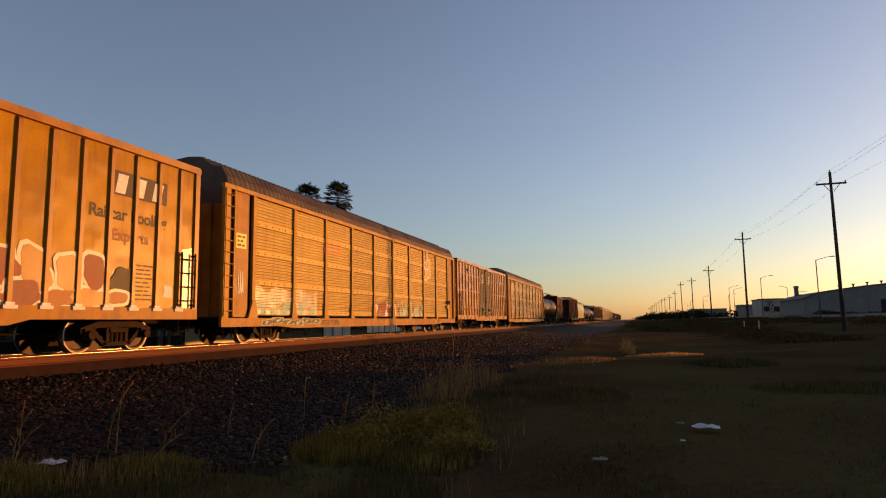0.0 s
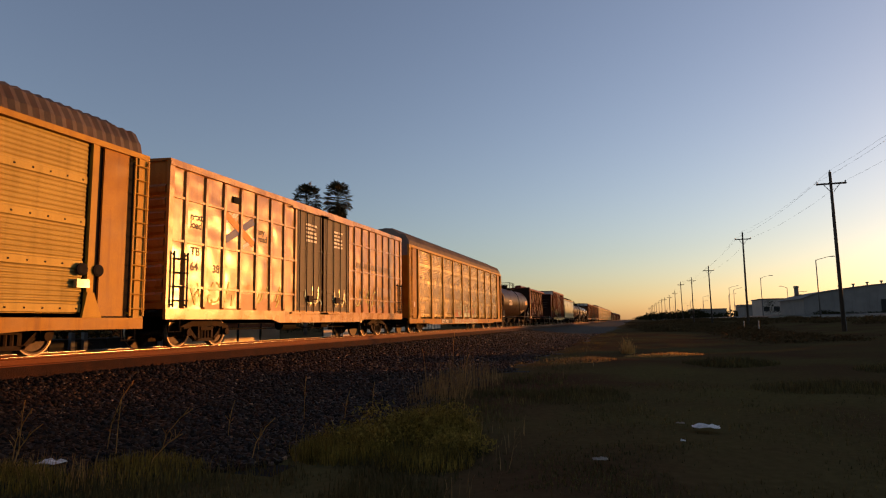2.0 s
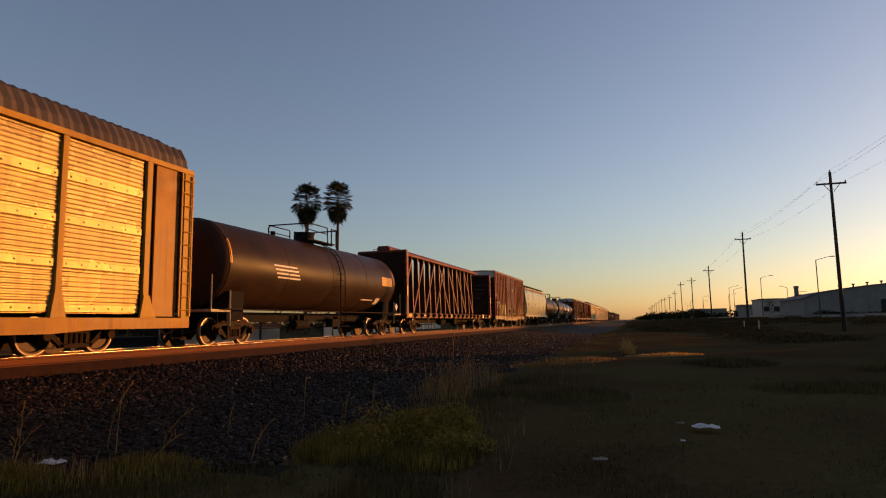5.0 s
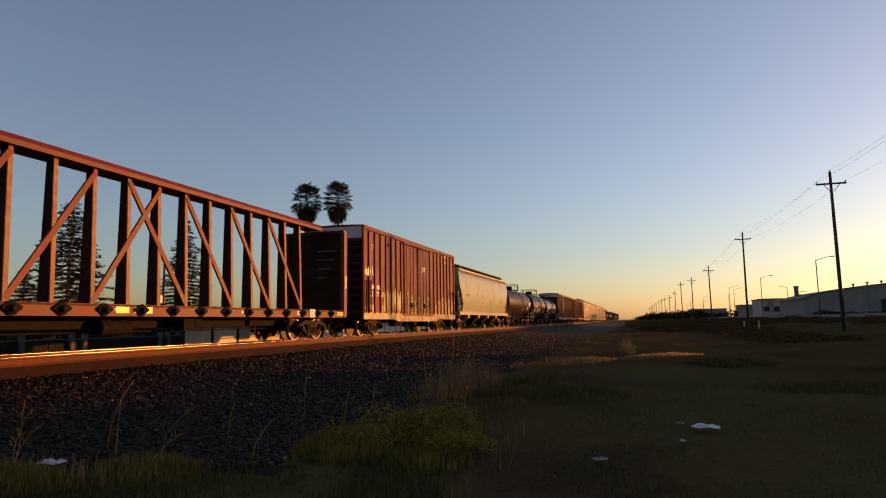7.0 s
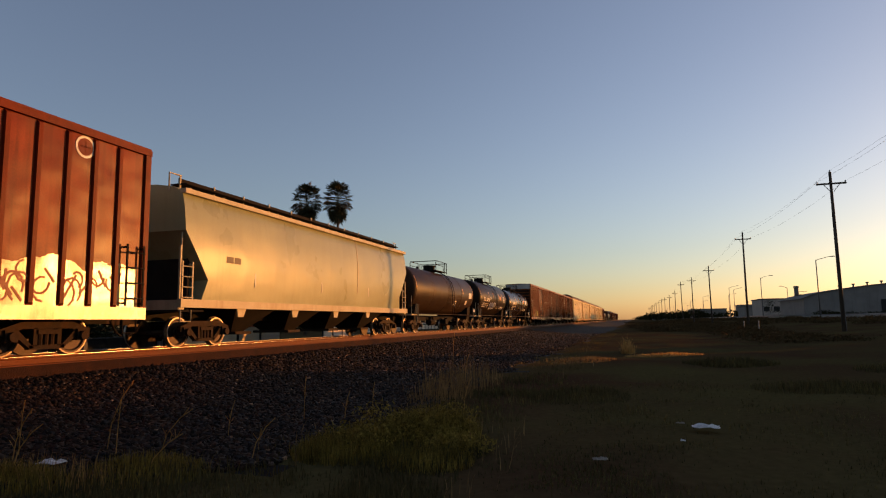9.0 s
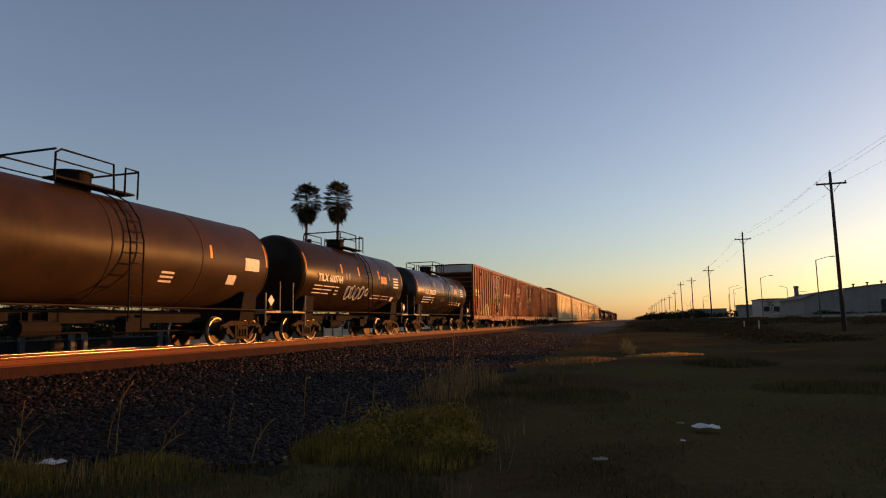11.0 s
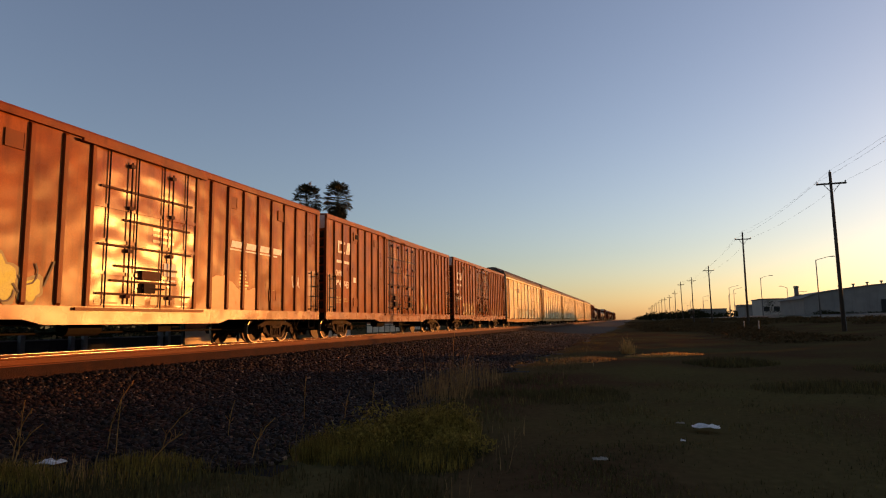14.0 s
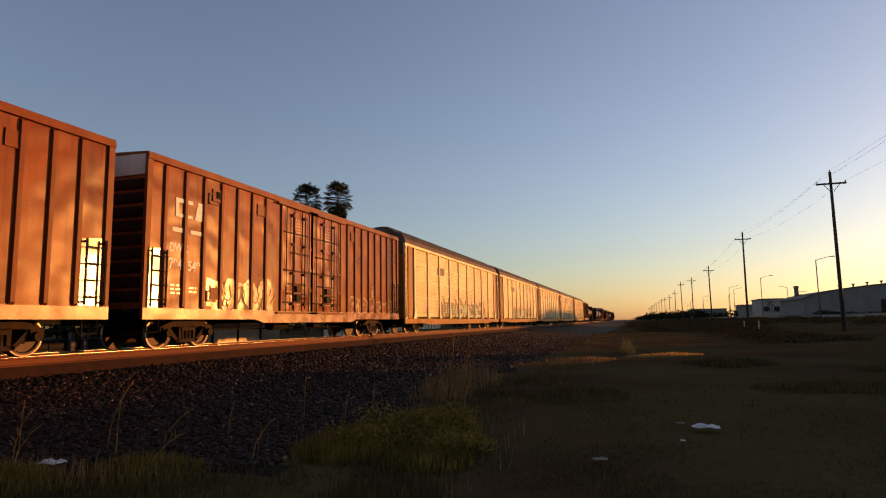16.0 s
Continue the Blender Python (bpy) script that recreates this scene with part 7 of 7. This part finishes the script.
def palm(x, y, h, crown, seed):
    rr = random.Random(seed)
    ob = thing("palm_tree", "tall slender fan palm with a dark shaggy crown", "palm tree", "palms beyond the track", at=(x, y, -1))
    s = Shape()
    for k in range(8):
        s.tube((0.05 * math.sin(k), 0, h * k / 8), (0.05 * math.sin(k + 1), 0, h * (k + 1) / 8), 0.27 - 0.012 * k, 12, 0.27 - 0.012 * (k + 1))
    part("trunk", s, BARK, ob, smooth=True)
    # fans on stalks round a tall crown: pleated discs whose segments part towards their tips
    vs, fs = [], []
    fans = 52
    for k in range(fans):
        up = 0.98 - 1.9 * (k + rr.uniform(0, 0.9)) / fans
        az_ = k * 2.399963 + rr.uniform(-0.35, 0.35)
        flat = math.sqrt(max(0.03, 1 - up * up))
        d = Vector((math.cos(az_) * flat, math.sin(az_) * flat, up)).normalized()
        wide = 1.0 if up > -0.3 else 0.62
        root = Vector((0, 0, h + 0.5 * up))
        hub = root + Vector((d.x * wide * 0.42 * crown, d.y * wide * 0.42 * crown, d.z * 0.62 * crown * rr.uniform(0.85, 1.05)))
        side = d.cross(Vector((0, 0, 1))).normalized()
        droop = (d - Vector((0, 0, 0.1 + 0.5 * max(0, 0.4 - up) + 0.2 * rr.random()))).normalized()
        n0 = len(vs)
        st = side * 0.035
        vs += [tuple(root - st), tuple(root + st), tuple(hub + st), tuple(hub - st)]
        fs.append((n0, n0 + 1, n0 + 2, n0 + 3))
        fold = droop.cross(side).normalized()
        size, segs = crown * rr.uniform(0.36, 0.45), 13
        for j in range(segs):
            a0, a1 = [radians(-95 + 190 * (j + q) / segs) for q in (-0.05, 1.05)]
            mid = (a0 + a1) / 2
            tip = hub + (droop * math.cos(mid) + side * math.sin(mid)) * size * rr.uniform(0.9, 1.15) - Vector((0, 0, size * rr.uniform(0.02, 0.2)))
            lift = fold * (0.06 if j % 2 else -0.06)
            e0 = hub + (droop * math.cos(a0) + side * math.sin(a0)) * size * 0.68 + lift
            e1 = hub + (droop * math.cos(a1) + side * math.sin(a1)) * size * 0.68 + lift
            n0 = len(vs)
            vs += [tuple(hub), tuple(e0), tuple(tip), tuple(e1)]
            fs.append((n0, n0 + 1, n0 + 2, n0 + 3))
    me = bpy.data.meshes.new("crown")
    me.from_pydata(vs, [], fs)
    me.materials.append(PALM_LEAF)
    part("crown", me, None, ob)
    s = Shape()
    for k in range(60):
        a, z = rr.uniform(0, 6.28), h - rr.uniform(0.2, 2.0)
        s.hexa([(0.3 * math.cos(a), 0.3 * math.sin(a), z), (0.32 * math.cos(a + 0.3), 0.32 * math.sin(a + 0.3), z), (0.5 * math.cos(a + 0.3), 0.5 * math.sin(a + 0.3), z - 0.9), (0.5 * math.cos(a), 0.5 * math.sin(a), z - 0.9), (0.28 * math.cos(a), 0.28 * math.sin(a), z), (0.3 * math.cos(a + 0.3), 0.3 * math.sin(a + 0.3), z), (0.47 * math.cos(a + 0.3), 0.47 * math.sin(a + 0.3), z - 0.9), (0.47 * math.cos(a), 0.47 * math.sin(a), z - 0.9)])
    part("dead_skirt", s, BARK, ob)


palm(-29.8, 76.5, 18.6, 3.0, 1)
palm(-25.9, 78.5, 18.9, 3.0, 2)


def conifer(x, y, h, spread, seed):
    rr, nr = random.Random(seed), np.random.default_rng(seed)
    ob = thing("conifer", "tall dark conifer with drooping tiered branches", "tree", "conifers beyond the track", at=(x, y, -1))
    part("trunk", Shape().tube((0, 0, -0.2), (0, 0, h * 0.97), 0.28, 10, 0.03), BARK, ob, smooth=True)
    limbs, tri = Shape(), []
    levels = int(h / 0.5)
    for k in range(levels):
        t = k / levels
        z = 1.2 + (h - 1.4) * t
        ln = spread * (1 - t) ** 0.8 * rr.uniform(0.75, 1.15) + 0.25
        n = 7 if t < 0.7 else 5
        for j in range(n):
            a = 6.283 * (j + rr.random() * 0.7) / n + k * 0.7
            l2 = ln * rr.uniform(0.65, 1.1)
            p0, p1 = Vector((0, 0, z)), Vector((l2 * math.cos(a), l2 * math.sin(a), z - 0.12 * l2 + rr.uniform(-0.1, 0.15)))
            limbs.tube(p0, p1, 0.035, 4, 0.01)
            m = max(10, int(l2 * 30))
            u = nr.random((m, 1)) ** 0.7
            c = np.array(p0) + (np.array(p1) - np.array(p0)) * u + nr.normal(size=(m, 3)) * np.array((0.14, 0.14, 0.07))
            tri.append(c[:, None, :] + nr.normal(size=(m, 3, 3)) * np.array((0.16, 0.16, 0.06)))
    tagged(part("limb", limbs, BARK, ob), kind="stuff")
    t = np.concatenate(tri)
    part("crown", cloud_mesh("crown", t.reshape(-1, 3), np.arange(len(t) * 3).reshape(-1, 3), NEEDLE), None, ob)


conifer(-42.4, 49.7, 15.4, 6.3, 3)
conifer(-44.0, 69.0, 16.4, 4.9, 4)
conifer(-52.0, 52.5, 8.5, 2.6, 5)

# ---- beyond the track: low wall, fences, lamps and sign ----
DARK_WALL = material("dark_grey_barrier", (0.022, 0.021, 0.02), (0.013, 0.013, 0.012), 0.8, 0, 1.0, 30, 0.2, streak=0.3)
POST_GREY = material("pale_grey_post", (0.12, 0.115, 0.11), (0.08, 0.078, 0.075), 0.8, 0, 2, 30, 0.1)
FENCE_WHITE = material("sunlit_cream_panel", (0.85, 0.68, 0.48), (0.7, 0.54, 0.36), 0.75, 0, 1.2, 30, 0.15, per="object", spread=0.15)
FENCE_TOP = material("orange_rail_paint", (0.5, 0.16, 0.07), (0.36, 0.11, 0.05), 0.6, 0, 2, 30, 0.1)
barrier = thing("low_barrier", "dark low barrier with pale paired posts", "barrier", at=(-7.6, 0, -0.84))
for k in range(9):
    part("panel", Shape().box(-0.05, 0.05, 2.0 + k * 2.7, 4.66 + k * 2.7, 0.0, 1.0), DARK_WALL, barrier)
    part("top_rail", Shape().box(-0.07, 0.07, 2.0 + k * 2.7, 4.68 + k * 2.7, 1.0, 1.05), POST_GREY, barrier)
for y in (6.8, 9.9, 12.8, 15.9, 17.0, 19.1, 19.7, 23.9, 24.4):
    part("post", Shape().box(0.06, 0.22, y - 0.09, y + 0.09, 0.0, 1.28), POST_GREY, barrier)
for y0, n, x in ((23.2, 4, -5.6), (52.0, 3, -14.0), (73.0, 7, -19.0), (105.0, 8, -24.0)):
    f_ = thing("panel_fence", "sunlit cream panel fence with an orange top rail", "fence", "fences beyond the track", at=(x, y0, -0.84))
    for k in range(n):
        part("panel", Shape().box(-0.03, 0.03, k * 2.0 + 0.08, k * 2.0 + 1.9, 0.25, 1.35), FENCE_WHITE, f_)
        part("top_rail", Shape().box(-0.05, 0.05, k * 2.0, k * 2.0 + 1.98, 1.37, 1.55), FENCE_TOP, f_)
        part("post", Shape().box(-0.06, 0.06, k * 2.0 - 0.04, k * 2.0 + 0.06, 0, 1.75), DARK_WALL, f_)
BLACK_MAST = material("black_painted_mast", (0.03, 0.03, 0.033), (0.02, 0.02, 0.022), 0.5, 0.2, 3, 40, 0.05)
street_lamp(-26.0, 44.9, 7.8, 1.0, -1, "car_park_lamp", "black square-headed car park lamp", -0.84, BLACK_MAST)
street_lamp(-34.0, 32.0, 11.0, 3.0, 1, "car_park_lamp", "black car park lamp with a long arm", -0.84, BLACK_MAST)
sign = thing("street_sign", "small white sign board on a post", "sign", at=(-25.4, 43.76, -0.84))
part("post", Shape().tube((0, 0, 0), (0, 0, 4.0), 0.05, 8), BLACK_MAST, sign)
part("board", Shape().box(-0.03, 0.03, -0.36, 0.36, 3.5, 4.15), WHITE_PAINT, sign)
slim = thing("slim_pole", "slim timber pole among the trees", "pole", at=(-36, 37.6, -0.84))
part("pole", Shape().tube((0, 0, 0), (0, 0, 6.2), 0.09, 8, 0.06), POLE_WOOD, slim)
part("cap", Shape().tube((0, 0, 6.2), (0, 0, 6.3), 0.1, 8), BLACK_MAST, slim)


# ---- everything that moves ----
def motions():
    stops = [SECONDS * k / 8 for k in range(9)]
    def gone(t):
        return SPEED * t - SLOWING * t * t
    for car in CARS:
        y = car.location.y
        walk(car, [(t, pose(0, y - gone(t), 0)) for t in stops])
    count = round(SECONDS * FPS)
    turn = SPEED / FPS / WHEEL_R
    spins = [pose(0, 0, 0, math.degrees(turn * k)) for k in range(count + 1)]
    for w in WHEELSETS:
        p = Matrix.Translation(w.location)
        walk(w, [(k / FPS, p @ spins[k]) for k in range(count + 1)])


motions()
